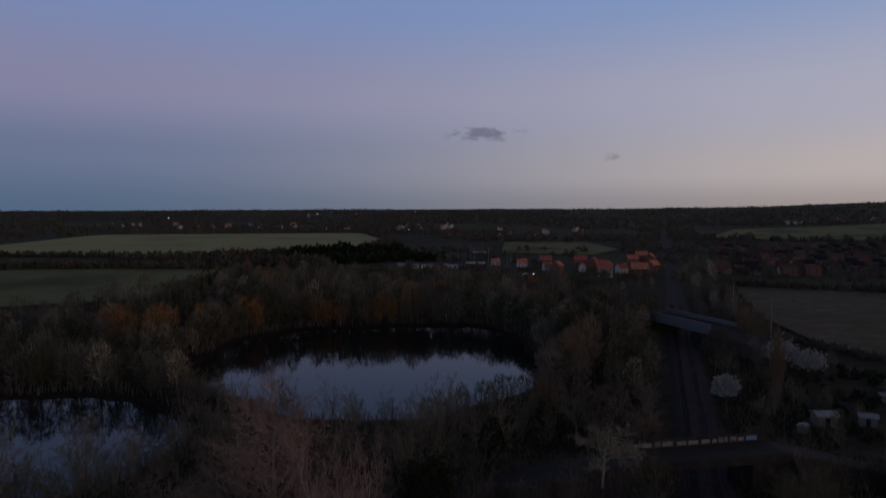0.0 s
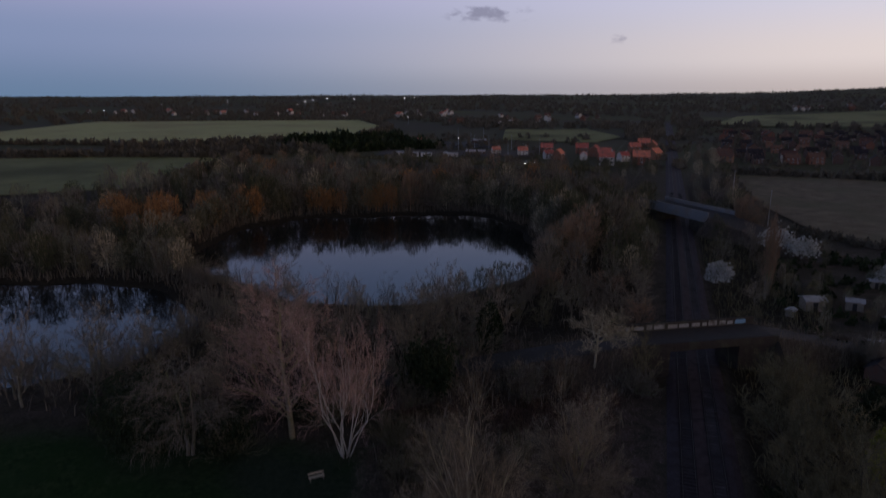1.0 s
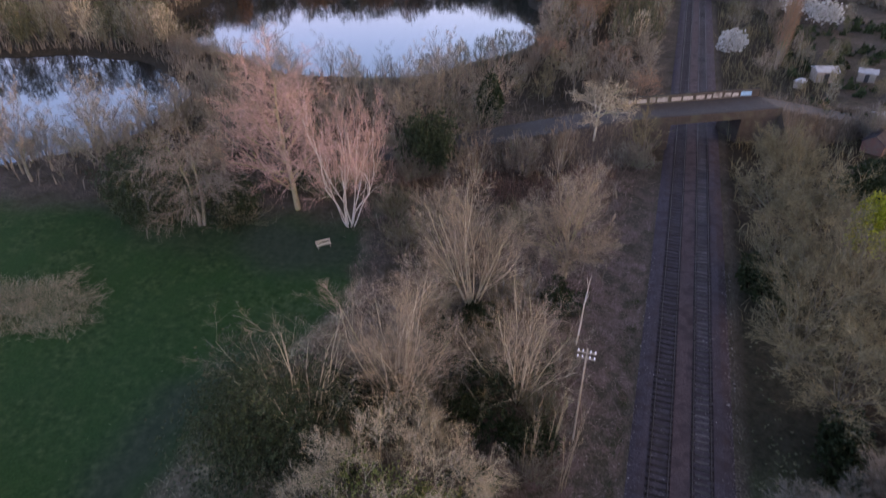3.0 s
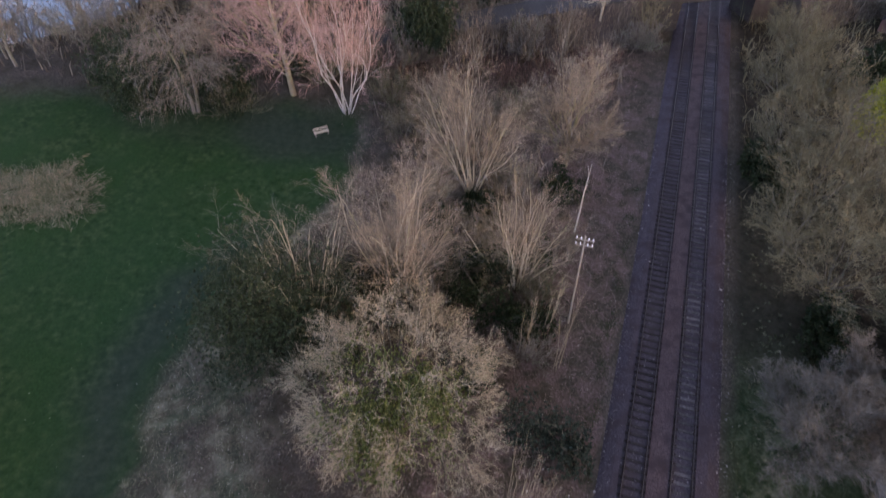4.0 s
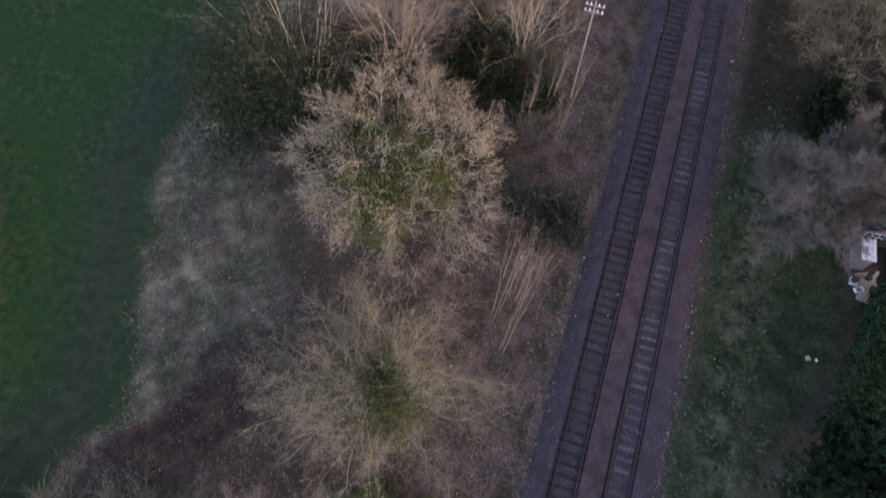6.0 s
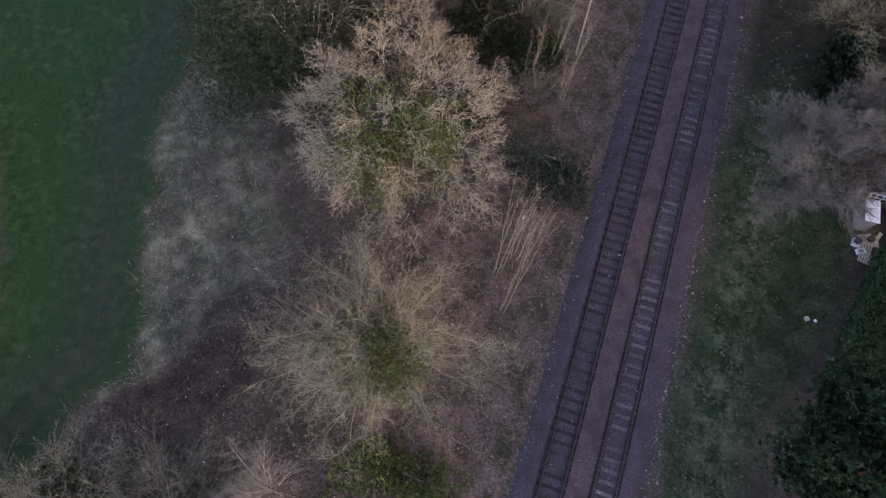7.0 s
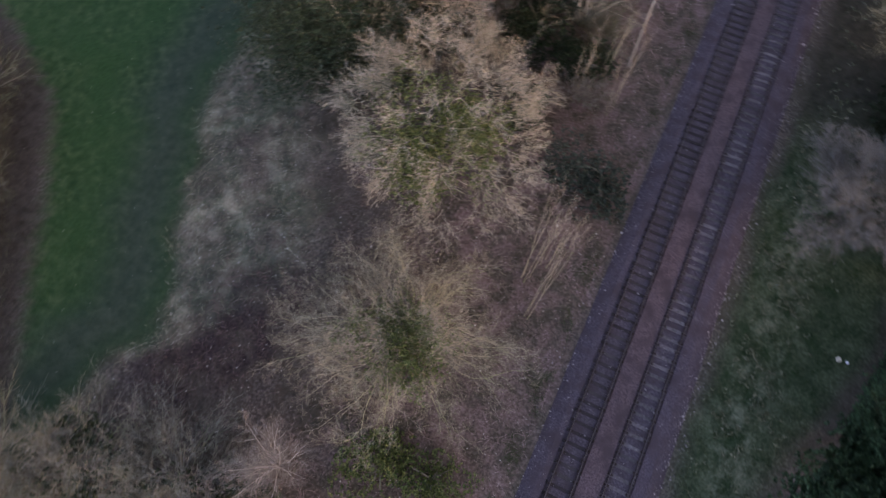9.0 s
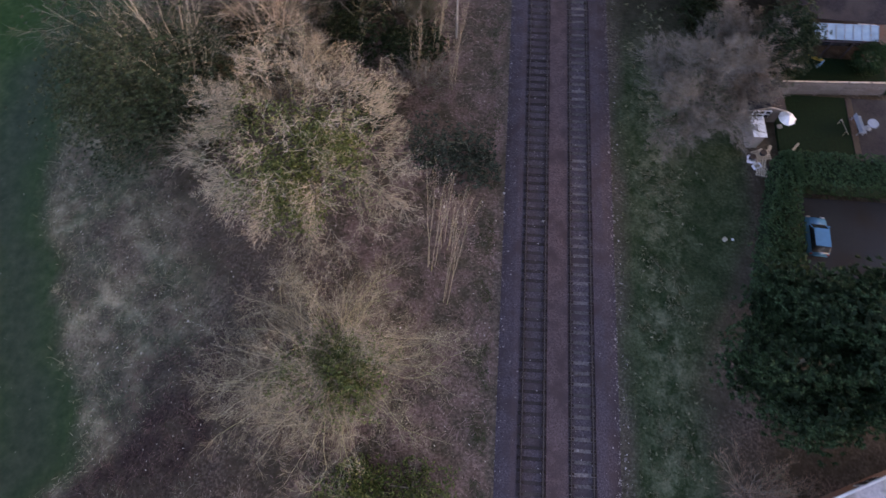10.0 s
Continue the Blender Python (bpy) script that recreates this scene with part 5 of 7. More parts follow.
leafy(42, "evergreen_tree", "dark evergreen in a back garden", "tree", 3.6, 3.6, 3.8, 3.6, M["ivy"], at(29.6, 92.5), 700, 10, 0.6, masses=7)
leafy(43, "golden_conifer", "bright yellow-green conifer in a garden", "tree", 2.2, 2.2, 4.2, 4.0, M["golden"], at(28.0, 78.2), 520, 10, 0.5)
leafy(44, "ivy_bush", "dark bush behind the drooping tree", "bush", 6.4, 4.6, 6.6, 3.6, M["ivy_mid"], at(-60.5, 59.0), 2600, 8, 0.30, 0.5, masses=16)
leafy(52, "ivy_bush", "dark ivy thicket at the edge of the mown grass", "bush", 4.4, 4.0, 5.4, 2.8, M["ivy_mid"], at(-27.0, 25.2), 1500, 8, 0.22, 0.5, masses=14)
leafy(53, "evergreen_tree", "dark dense evergreen beside the drooping tree", "tree", 5.6, 4.6, 5.2, 3.6, M["ivy_mid"], at(-66.0, 61.5), 2200, 8, 0.30, 0.5, masses=14)
leafy(49, "ivy_bush", "dark bush behind the drooping tree", "bush", 3.8, 3.2, 4.2, 2.4, M["ivy"], at(-50.5, 61.5), 800, 9, 0.36, masses=9)
leafy(45, "ivy_bush", "dark undergrowth behind the tall tree", "bush", 5.0, 3.0, 3.0, 2.0, M["ivy"], at(-46.0, 74.0), 600, 10, 0.5, masses=9)
leafy(46, "ivy_bush", "dark undergrowth on the verge", "bush", 3.2, 4.6, 2.6, 1.4, M["ivy"], at(21.5, 42.0), 600, 10, 0.42, masses=9)
leafy(47, "ivy_bush", "dark undergrowth below the railway trees", "bush", 2.6, 6.0, 2.6, 1.4, M["ivy"], at(16.5, 66.0), 600, 10, 0.5, masses=9)
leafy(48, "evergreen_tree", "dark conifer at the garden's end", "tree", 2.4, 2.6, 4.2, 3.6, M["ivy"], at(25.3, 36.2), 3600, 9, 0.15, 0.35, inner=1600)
leafy(54, "conifer", "round clipped dark bush by the lean-to", "bush", 1.3, 1.3, 1.4, 1.3, M["laurel"], at(34.2, 37.6), 700, 9, 0.16)
for i, (x, y, w, h) in enumerate(((-28.0, 30.5, 3.4, 3.6), (-22.5, 30.5, 3.2, 4.0), (-19.5, 27.5, 2.6, 3.0), (-15.0, 40.5, 3.0, 2.6), (-21.5, 37.0, 3.4, 3.0), (-6.5, 44.0, 2.8, 2.6), (-13.0, 49.5, 2.8, 2.4), (-4.8, 36.0, 2.4, 2.2), (-8.0, 29.5, 2.4, 2.6), (-17.0, 46.0, 2.6, 2.2), (-5.5, 56.0, 2.6, 2.6))):
    leafy(140 + i, "ivy_bush", "dark ivy and evergreen undergrowth", "bush", w, w * 0.9, h, h * 0.5, M["ivy"], at(x, y), 680, 9, 0.24, masses=9)
# dark ivy added for the shade in the thickets' gaps
for i, (x, y, w) in enumerate(((-17.0, -6.5, 3.6), (-24.0, -9.5, 3.6), (-51.0, 8.5, 3.4), (-46.0, 0.0, 3.4), (-12.0, -7.0, 2.8))):
    leafy(150 + i, "ivy_bush", "dark ivy added under the bare thicket to darken its gaps", "bush", w, w, 1.9, 1.0, M["ivy"], at(x, y), 420, 9, 0.3, masses=6)

# ---------------------------------------------------------------- woods: bare trees round the ponds and along the line
KINDS = [
    ("round", 13.0, 4.6, "grey-brown bare woodland tree", "bark_grey", "twig_grey", 0.76, 0.050),
    ("vase", 13.5, 4.4, "brown bare woodland tree with upright twigs", "bark_grey", "twig_brown", 0.74, 0.048),
    ("round", 12.0, 4.6, "olive-brown bare woodland tree", "bark_grey", "twig_olive", 0.76, 0.050),
    ("dome", 9.5, 5.6, "broad grey bare willow", "bark_grey", "twig_brown", 0.62, 0.050),
    ("round", 12.5, 4.8, "bare tree with glowing orange twigs", "bark_tan", "twig_orange", 0.8, 0.052),
    ("round", 15.0, 5.6, "rust-brown bare tree with a full crown", "bark_grey", "twig_rust", 0.88, 0.052),
    ("flare", 14.0, 4.2, "bare birch with pale stems and grey twigs", "bark_grey", "twig_mist", 0.85, 0.026),
    ("flare", 11.0, 3.2, "thin bare alder by the water", "bark_grey", "twig_mist", 0.72, 0.018),
]
PROTO = {}
wood_rng = random.Random(5)


def plant(kind, x, y, s=1.0):
    style, h, wide, label, bark, twig, dense, tr = KINDS[kind]
    m = at(x, y, wood_rng.uniform(0, 6.28), s * wood_rng.uniform(0.85, 1.15), 0.1)
    if kind not in PROTO:
        PROTO[kind] = [bare_tree(100 + kind, style, h, wide, label, M[bark], M[twig], m, dense, tr, "trees of the wood", cheap=True)]
        return
    copy_thing(PROTO[kind][0], m)


def wet(x, y, k=1.06):
    return min(float(pond_level(x, y, 0)), float(pond_level(x, y, 1))) < k


def wood(n, x0, x1, y0, y1, mix, gap, s=(0.8, 1.15), keep=lambda x, y: True, far=False):
    """Trees at random in a stretch of land, no closer than gap; those far off go into one mesh."""
    placed = []
    for _ in range(n * 30):
        if len(placed) >= n:
            break
        x, y = wood_rng.uniform(x0, x1), wood_rng.uniform(y0, y1)
        if wet(x, y) or not keep(x, y) or any((x - a) ** 2 + (y - b) ** 2 < gap * gap for a, b in placed):
            continue
        placed.append((x, y))
        kind, size = wood_rng.choice(mix), wood_rng.uniform(*s)
        if far:
            FAR.setdefault(tone(KINDS[kind][5]), []).append((x, y, size * KINDS[kind][1]))
        else:
            plant(kind, x, y, size)


FAR = {}
TONES = {"twig_grey": ("twig_grey", "twig_sage", "twig_dark"), "twig_brown": ("twig_brown", "twig_haze", "twig_dark"), "twig_olive": ("twig_olive", "twig_dark", "twig_sage"), "twig_rust": ("twig_rust", "twig_brown")}


def tone(twig):
    """Neighbouring trees differ: pale, middling or dark twigs of the same cast."""
    return wood_rng.choice(TONES.get(twig, (twig,)))


# far shore and the wood beyond it
wood(84, -160, -18, 226, 252, (0, 0, 1, 2, 5, 1), 4.4, (0.85, 1.2), far=True)
ORANGE = ((-176, 164, 12), (-166, 160, 11), (-156, 163, 13), (-148, 176, 12), (-142, 192, 12), (-124, 211, 10), (-119, 213, 9), (-99.5, 218, 10.5), (-104, 216, 8.5), (-97, 238, 14))
for x, y, s in ORANGE:
    while wet(x, y, 1.07):
        x, y = x * 1.01, y * 1.01
    for dx, dy, f in ((0, 0, 1.2), (3.6, 1.4, 1.05), (-3.4, 1.8, 1.0), (1.0, 4.0, 1.15)):
        FAR.setdefault("twig_orange", []).append((x + dx, y + dy, s * f))
wood(120, -240, -14, 248, 350, (0, 1, 2, 0, 4, 5, 0, 2), 6.5, (0.9, 1.2), far=True)


def shore_trees(i, arcs, step, lvl, h0, h1, mix):
    """Trees standing close round the far sides of a pond."""
    cx, cy, a, b, turn = PONDS[i]
    for t0, t1 in arcs:
        th = t0
        while th < t1:
            lv = lvl * wood_rng.uniform(1.0, 1.05)
            u, v = a * math.cos(radians(th)), b * math.sin(radians(th))
            x, y = u * math.cos(turn) - v * math.sin(turn), u * math.sin(turn) + v * math.cos(turn)
            k = lv / float(pond_level(cx + x, cy + y, i))
            FAR.setdefault(tone(wood_rng.choice(mix)), []).append((cx + x * k, cy + y * k, wood_rng.uniform(h0, h1)))
            th += step * wood_rng.uniform(0.7, 1.3)


shore_trees(0, ((42, 256),), 2.4, 1.10, 9.5, 14, ("twig_grey", "twig_brown", "twig_olive", "twig_grey"))
shore_trees(0, ((70, 235),), 2.2, 1.19, 13, 18, ("twig_grey", "twig_brown", "twig_olive", "twig_rust"))
shore_trees(0, ((8, 42),), 2.6, 1.10, 6, 9, ("twig_grey", "twig_brown"))
shore_trees(0, ((256, 288),), 2.6, 1.08, 8, 11, ("twig_grey", "twig_brown", "twig_olive"))
shore_trees(1, ((50, 200),), 3.4, 1.12, 9, 14, ("twig_grey", "twig_brown", "twig_olive"))
# beyond the left pond
wood(74, -205, -112, 112, 160, (0, 0, 1, 2, 2), 4.4, (0.5, 0.85), far=True)
wood(60, -240, -118, 150, 215, (0, 0, 2, 3, 1), 6.0, (0.7, 1.05), far=True)
wood(34, -245, -145, 205, 255, (0, 1, 0, 2), 7.0, (0.9, 1.2), far=True)
# the neck of land between the ponds
wood(20, -128, -92, 108, 150, (0, 1, 2, 3), 4.4, (0.55, 0.85))
# near shores
wood(24, -140, -58, 44, 84, (7, 6, 7, 7, 6, 2), 3.4, (0.85, 1.2), keep=lambda x, y: y > 64 + 0.20 * (x + 64))
wood(54, -92, -26, 82, 122, (7, 7, 6, 2, 7, 7), 2.9, (0.78, 1.1))
wood(12, -46, -12, 88, 103, (7, 1, 2, 7), 2.8, (0.42, 0.62), keep=lambda x, y: y < 104 + 0.55 * (x + 8))
# between the big pond and the railway
wood(30, -27, -1, 114, 150, (0, 1, 1, 2, 5, 6), 4.6, (0.6, 0.9))
wood(32, -24, -1, 150, 200, (0, 1, 2, 1), 4.2, (0.7, 1.0), far=True)
wood(36, -40, -1, 200, 255, (0, 1, 2, 5), 5.5, (0.85, 1.15), far=True)
bare_tree(301, "flare", 18.5, 6.6, "tall rust-brown willow with a full egg-shaped crown", M["bark_tan"], M["twig_rust"], at(-20.0, 161.0), 1.25, 0.034)
# right of the railway, past the bridge
wood(14, 15, 30, 128, 200, (1, 2, 6), 5.0, (0.5, 0.75), keep=lambda x, y: abs(x - 15.9) > 5 or abs(y - 150) > 12)
wood(10, 28, 33, 222, 244, (5, 1), 2.2, (0.9, 1.2))
wood(22, 34, 95, 128, 200, (0, 2), 8.0, (0.3, 0.5), far=True)
wood(40, 16, 34, 200, 520, (0, 1, 2), 6.0, (0.55, 0.9), far=True)
wood(26, -34, 0, 350, 420, (0, 1, 2), 6.0, (0.4, 0.6), far=True)
wood(46, 28, 90, 116, 178, (2, 0, 2), 4.6, (0.32, 0.52), keep=lambda x, y: abs(y - 113) > 5 or x > 40, far=True)
# left edge of the park, and the bank behind the grass
wood(10, -150, -100, 26, 60, (0, 2, 3), 6.0, (0.6, 0.9))
wood(8, -70, -38, 73, 84, (0, 1, 2), 4.5, (0.45, 0.7))


def haze_tree(r, twigs):
    """A plain bare tree, one unit high: trunk, limbs, and a lumpy egg-shaped crown of twigs that point out and up."""
    p, q, r0, r1 = [(0, 0, -0.03), (0, 0, 0.3)], [(0, 0, 0.3), (0, 0, 0.8)], [0.014, 0.010], [0.010, 0.003]
    wide, mid, tall = r.uniform(0.20, 0.29), r.uniform(0.52, 0.60), 0.40
    for k in range(16):
        d = unit(r.normal(0, 1, 3) + np.array([0, 0, 0.5]))
        p.append((0, 0, r.uniform(0.2, 0.5)))
        q.append((d[0] * wide * 0.9, d[1] * wide * 0.9, mid + d[2] * tall * 0.9))
        r0.append(0.006)
        r1.append(0.002)
    d = unit(r.normal(0, 1, (twigs, 3)) + np.array([0, 0, 0.15]))
    ph = r.uniform(0, 6.28, 3)
    lump = 1 + 0.16 * np.sin(d[:, 0] * 4 + ph[0]) + 0.14 * np.sin(d[:, 1] * 5 + d[:, 2] * 3 + ph[1]) + 0.10 * np.sin(d[:, 2] * 9 + d[:, 0] * 6 + ph[2])
    at0 = np.array([0, 0, mid]) + d * np.array([wide, wide, tall]) * (lump * r.uniform(0.5, 1.0, twigs) ** 0.5)[:, None]
    e = unit(d * 0.7 + r.normal(0, 0.33, d.shape) + np.array([0, 0, 0.75])) * r.uniform(0.05, 0.11, (twigs, 1))
    p += list(map(tuple, at0 - e * 0.5))
    q += list(map(tuple, at0 + e * 0.5))
    r0 += [0.0062] * twigs
    r1 += [0.0026] * twigs
    v, f = tubes([np.array(p, float), np.array(q, float), np.array(r0), np.array(r1)], 2)
    return v * np.array([1, 1, 1 / v[:, 2].max()]), f


def far_wood(twig, spots):
    """Many plain bare trees in one mesh, each turned and sized its own way."""
    r = np.random.default_rng(len(spots))
    protos = [haze_tree(r, 400) for _ in range(7)]
    pieces = []
    for i, (x, y, s) in enumerate(spots):
        v, f = protos[i % 7]
        a = r.uniform(0, 6.28)
        w = np.column_stack([v[:, 0] * math.cos(a) - v[:, 1] * math.sin(a), v[:, 0] * math.sin(a) + v[:, 1] * math.cos(a), v[:, 2]]) * s
        pieces.append((w + np.array([x, y, float(ground_z(x, y)) - 0.2]), f))
    tagged(np_mesh("woodland", *joined(pieces), M[twig]), {"twig_orange": "orange-twigged bare trees in the wood", "twig_olive": "olive-brown bare trees in the wood"}.get(twig, "grey-brown bare trees of the winter wood"), "trees", kind="stuff")


for twig_name, spots in FAR.items():
    far_wood(twig_name, spots)


def blossom_tree(seed, x, y, r_, h):
    r = np.random.default_rng(seed)
    e = bare_tree(seed, "round", h, r_, "white-blossomed cherry tree beside the railway", M["bark_grey"], M["twig_grey"], at(x, y), 0.6, 0.03, "blossom trees", name="blossom_tree")
    p, d = blob_points(r, 640, r_, r_, h * 0.40, 0.55, -0.6)
    p = p * r.uniform(0.7, 1.05, (len(p), 1))
    v, f = leaf_tufts(r, p + np.array([0, 0, h * 0.6]), d, 0.42, 8, 0.7, (0, 90))
    np_mesh("blossom", v, f, M["blossom"], e, "dense white blossom")


for x, y, h in ((24.4, 151.0, 22.0), (25.6, 154.0, 19.0)):
    bare_tree(int(x * 10), "vase", h, 1.5, "tall narrow bare poplar beside the railway", M["bark_grey"], M["twig_rust"], at(x, y), 0.9, 0.026, "poplars", cheap=True)
blossom_tree(51, 15.4, 157, 2.6, 6.2)
blossom_tree(52, 33.0, 195, 3.9, 8.0)
blossom_tree(53, 38.8, 190, 3.6, 6.4)
blossom_tree(54, 52.5, 170, 1.6, 4.5)


def low_poly_crowns(name, spots, sizes, mat, label, per=34):
    """Distant trees, one mesh of twiggy tufts."""
    r = np.random.default_rng(len(spots))
    n = len(spots)
    d = unit(r.normal(0, 1, (n, per, 3)))
    d[..., 2] = np.abs(d[..., 2])
    s = sizes[:, None, None]
    c = spots[:, None, :] + d * s * np.array([0.5, 0.5, 0.9]) * r.uniform(0.3, 1.0, (n, per, 1))
    w = unit(np.cross(d, r.normal(0, 1, d.shape))) * s * 0.17
    tip = unit(d + np.array([0, 0, 0.6])) * s * 0.30
    v = np.stack([c - w, c + w, c + tip], 2)
    base = np.stack([spots + np.array([-1, 0, 0]) * sizes[:, None] * 0.45, spots + np.array([1, 0, 0]) * sizes[:, None] * 0.45, spots + np.array([0, 0, 1]) * sizes[:, None] * 0.9], 1)
    v = np.concatenate([v.reshape(-1, 3), base.reshape(-1, 3)])
    return tagged(np_mesh(name, v, np.arange(len(v)).reshape(-1, 3), mat), label, "trees", kind="stuff")


def open_land(x, y):
    """Fields and built plots, kept clear of distant trees."""
    boxes = [(-900, -310, 430, 1010), (-480, -240, 195, 384), (30, 150, 205, 385), (60, 560, 960, 1500), (-215, 30, 395, 660), (-190, -40, 600, 830), (2, 14, -60, 1400), (20, 330, 430, 900)]
    return any(a < x < b and c < y < d for a, b, c, d in boxes)


sp, sz = [], []
dr = random.Random(3)
while len(sp) < 8200:
    head, dist = radians(dr.uniform(-62, 24)), 300 + 4100 * dr.random() ** 1.6
    x, y = math.sin(head) * dist, math.cos(head) * dist
    if open_land(x, y) or math.sin(x / 170) + math.sin(y / 140 + 1) + math.sin((x + y) / 90) < -0.35 + (0.3 if dist < 1300 else -1.1):
        continue
    sp.append((x, y, float(ground_z(x, y)) - 0.3))
    sz.append(dr.uniform(6, 12) * (1 - dist / 16000))
low_poly_crowns("distant_woodland", np.array(sp), np.array(sz), M["far_twig"], "brown distant winter woodland and copses", 22)


def estate_bushes():
    r = np.random.default_rng(12)
    n = 700
    x, y = r.uniform(22, 330, n), r.uniform(438, 860, n)
    k = x < 120 + (y - 438) * 0.6
    x, y = x[k], y[k]
    low_poly_crowns("garden_trees", np.column_stack([x, y, ground_z(x, y) - 0.3]), r.uniform(2.5, 6.5, len(x)), M["far_twig"], "bare garden trees among the estate houses", 16)


estate_bushes()


def plot_trees():
    r = np.random.default_rng(31)
    x, y = r.uniform(-260, 20, 420), r.uniform(400, 690, 420)
    k = (waves(x, y, 26.0, 0.6) > -0.05) & (np.abs(x + 62 - 0.1 * (y - 450)) > 26)
    x, y = x[k], y[k]
    low_poly_crowns("plot_trees", np.column_stack([x, y, ground_z(x, y) - 0.3]), r.uniform(3.0, 7.5, len(x)), M["far_twig"], "bare trees round the car park and plots", 20)
    x, y = r.uniform(27, 80, 420), r.uniform(117, 205, 420)
    k = waves(x, y, 5.0, 1.6) > -0.1
    x, y = x[k], y[k]
    low_poly_crowns("allotment_bushes", np.column_stack([x, y, ground_z(x, y) - 0.2]), r.uniform(1.2, 3.0, len(x)), M["ivy"], "dark low bushes on the allotments", 20)


plot_trees()


def hedge_row(x0, y0, x1, y1, n, h, mat=None):
    t = np.linspace(0, 1, n)
    x = x0 + (x1 - x0) * t + rng.normal(0, 1.6, n)
    y = y0 + (y1 - y0) * t + rng.normal(0, 1.6, n)
    low_poly_crowns("hedgerow", np.column_stack([x, y, ground_z(x, y) - 0.3]), h * rng.uniform(0.7, 1.3, n), mat or M["far_twig"], "bare winter hedgerow along a field")


hedge_row(-480, 340, -300, 392, 90, 7)
hedge_row(-640, 432, -425, 478, 90, 6)
hedge_row(-425, 470, -290, 590, 110, 7)
hedge_row(-420, 395, -250, 440, 130, 9)
hedge_row(-262, 352, -230, 250, 60, 8)
hedge_row(-290, 590, -345, 790, 60, 8)
hedge_row(-350, 800, -500, 1015, 70, 7)
hedge_row(-500, 1015, -900, 835, 90, 8)
hedge_row(36, 392, 150, 380, 70, 5)
hedge_row(45, 232, 80, 196, 40, 3)
hedge_row(80, 196, 150, 210, 50, 4)
hedge_row(33, 250, 33, 390, 60, 5)
hedge_row(-230, 425, -30, 385, 120, 3.5, M["twig_olive"])
hedge_row(-260, 445, -180, 520, 60, 9, M["ivy"])
hedge_row(-330, 520, -230, 560, 70, 11, M["ivy"])

# ---------------------------------------------------------------- undergrowth


def strands(name, n, place, length, lean, thick, mat, label, arch=0.5, category="undergrowth"):
    """Arching stalks of two pieces each, one mesh."""
    p = place(n)
    n = len(p)
    a = rng.uniform(0, 6.28, n)
    e = np.radians(rng.uniform(lean[0], lean[1], n))
    d = np.column_stack([np.cos(a) * np.sin(e), np.sin(a) * np.sin(e), np.cos(e)])
    ln = (length * np.exp(rng.normal(0, 0.35, n)))[:, None]
    q = p + d * ln * 0.55
    d2 = unit(d + np.column_stack([np.cos(a), np.sin(a), np.full(n, -1.0)]) * arch)
    s = q + d2 * ln * 0.45
    w = np.column_stack([-np.sin(a), np.cos(a), np.zeros(n)]) * (thick * np.exp(rng.normal(0, 0.3, n)))[:, None]
    v = np.stack([p - w, p + w, q + w * 0.8, q - w * 0.8, s], 1).reshape(-1, 3)
    o = (np.arange(n) * 5)[:, None]
    f = np.concatenate([o + np.array([[0, 1, 2]]), o + np.array([[0, 2, 3]]), o + np.array([[3, 2, 4]])])
    return tagged(np_mesh(name, v, f, mat), label, category, kind="stuff")


def spread(x0, x1, y0, y1, keep, clump=2.0):
    def place(n):
        x, y = rng.uniform(x0, x1, n * 4), rng.uniform(y0, y1, n * 4)
        k = keep(x, y) * (0.45 + 0.55 * (waves(x, y, clump, 0.4) > -0.1)) > rng.random(n * 4)
        x, y = x[k][:n], y[k][:n]
        return np.column_stack([x, y, ground_z(x, y) - 0.02])
    return place


def thick(x, y, s, seed):
    return smooth01(-0.25, 0.35, waves(x, y, s, seed))


inner = lambda x, y: smooth01(-0.3, 0.8, x - edge_x(y)) * (1 - smooth01(32, 44, y))
bram = lambda x, y: inner(x, y) * thatch_mask(x, y) * (0.25 + 0.75 * thick(x, y, 1.1, 0.8))
strands("brambles", 12000, spread(-38, -10, -8, 44, lambda x, y: bram(x, y) * thick(x, y, 0.32, 1.4), 0.8), 0.40, (45, 88), 0.0125, M["bramble"], "pale pinkish tangle of winter brambles")
strands("dead_grass", 22000, spread(-40, -10, -8, 40, lambda x, y: thatch_mask(x, y) * (0.15 + 0.85 * thick(x, y, 0.4, 7.0)), 0.9), 0.34, (35, 84), 0.013, M["straw"], "pale straw grass among the brambles")
strands("dead_stalks", 16000, spread(-30, -5, -8, 34, lambda x, y: inner(x, y) * (0.2 + 0.8 * mould_mask(x, y)) * (0.05 + 0.95 * thick(x, y, 0.45, 2.1)), 1.3), 0.42, (35, 88), 0.012, M["bare_red"], "dark reddish dead stalks under the trees")
strands("rough_grass", 12000, spread(-36, -8, -6, 34, lambda x, y: inner(x, y) * (0.08 + 0.92 * thatch_mask(x, y)) * thick(x, y, 1.2, 5.0) * thick(x, y, 0.4, 3.0), 1.0), 0.3, (30, 84), 0.015, M["tussock"], "dull green winter grass among the brambles")
strands("rough_grass", 5000, spread(0.2, 3.0, -12, 60, lambda x, y: np.exp(-((x - 2.4) / 0.6) ** 2) * thick(x, y, 0.9, 2.0), 1.0), 0.35, (15, 75), 0.016, M["tussock"], "thin yellow-green grass along the ballast")
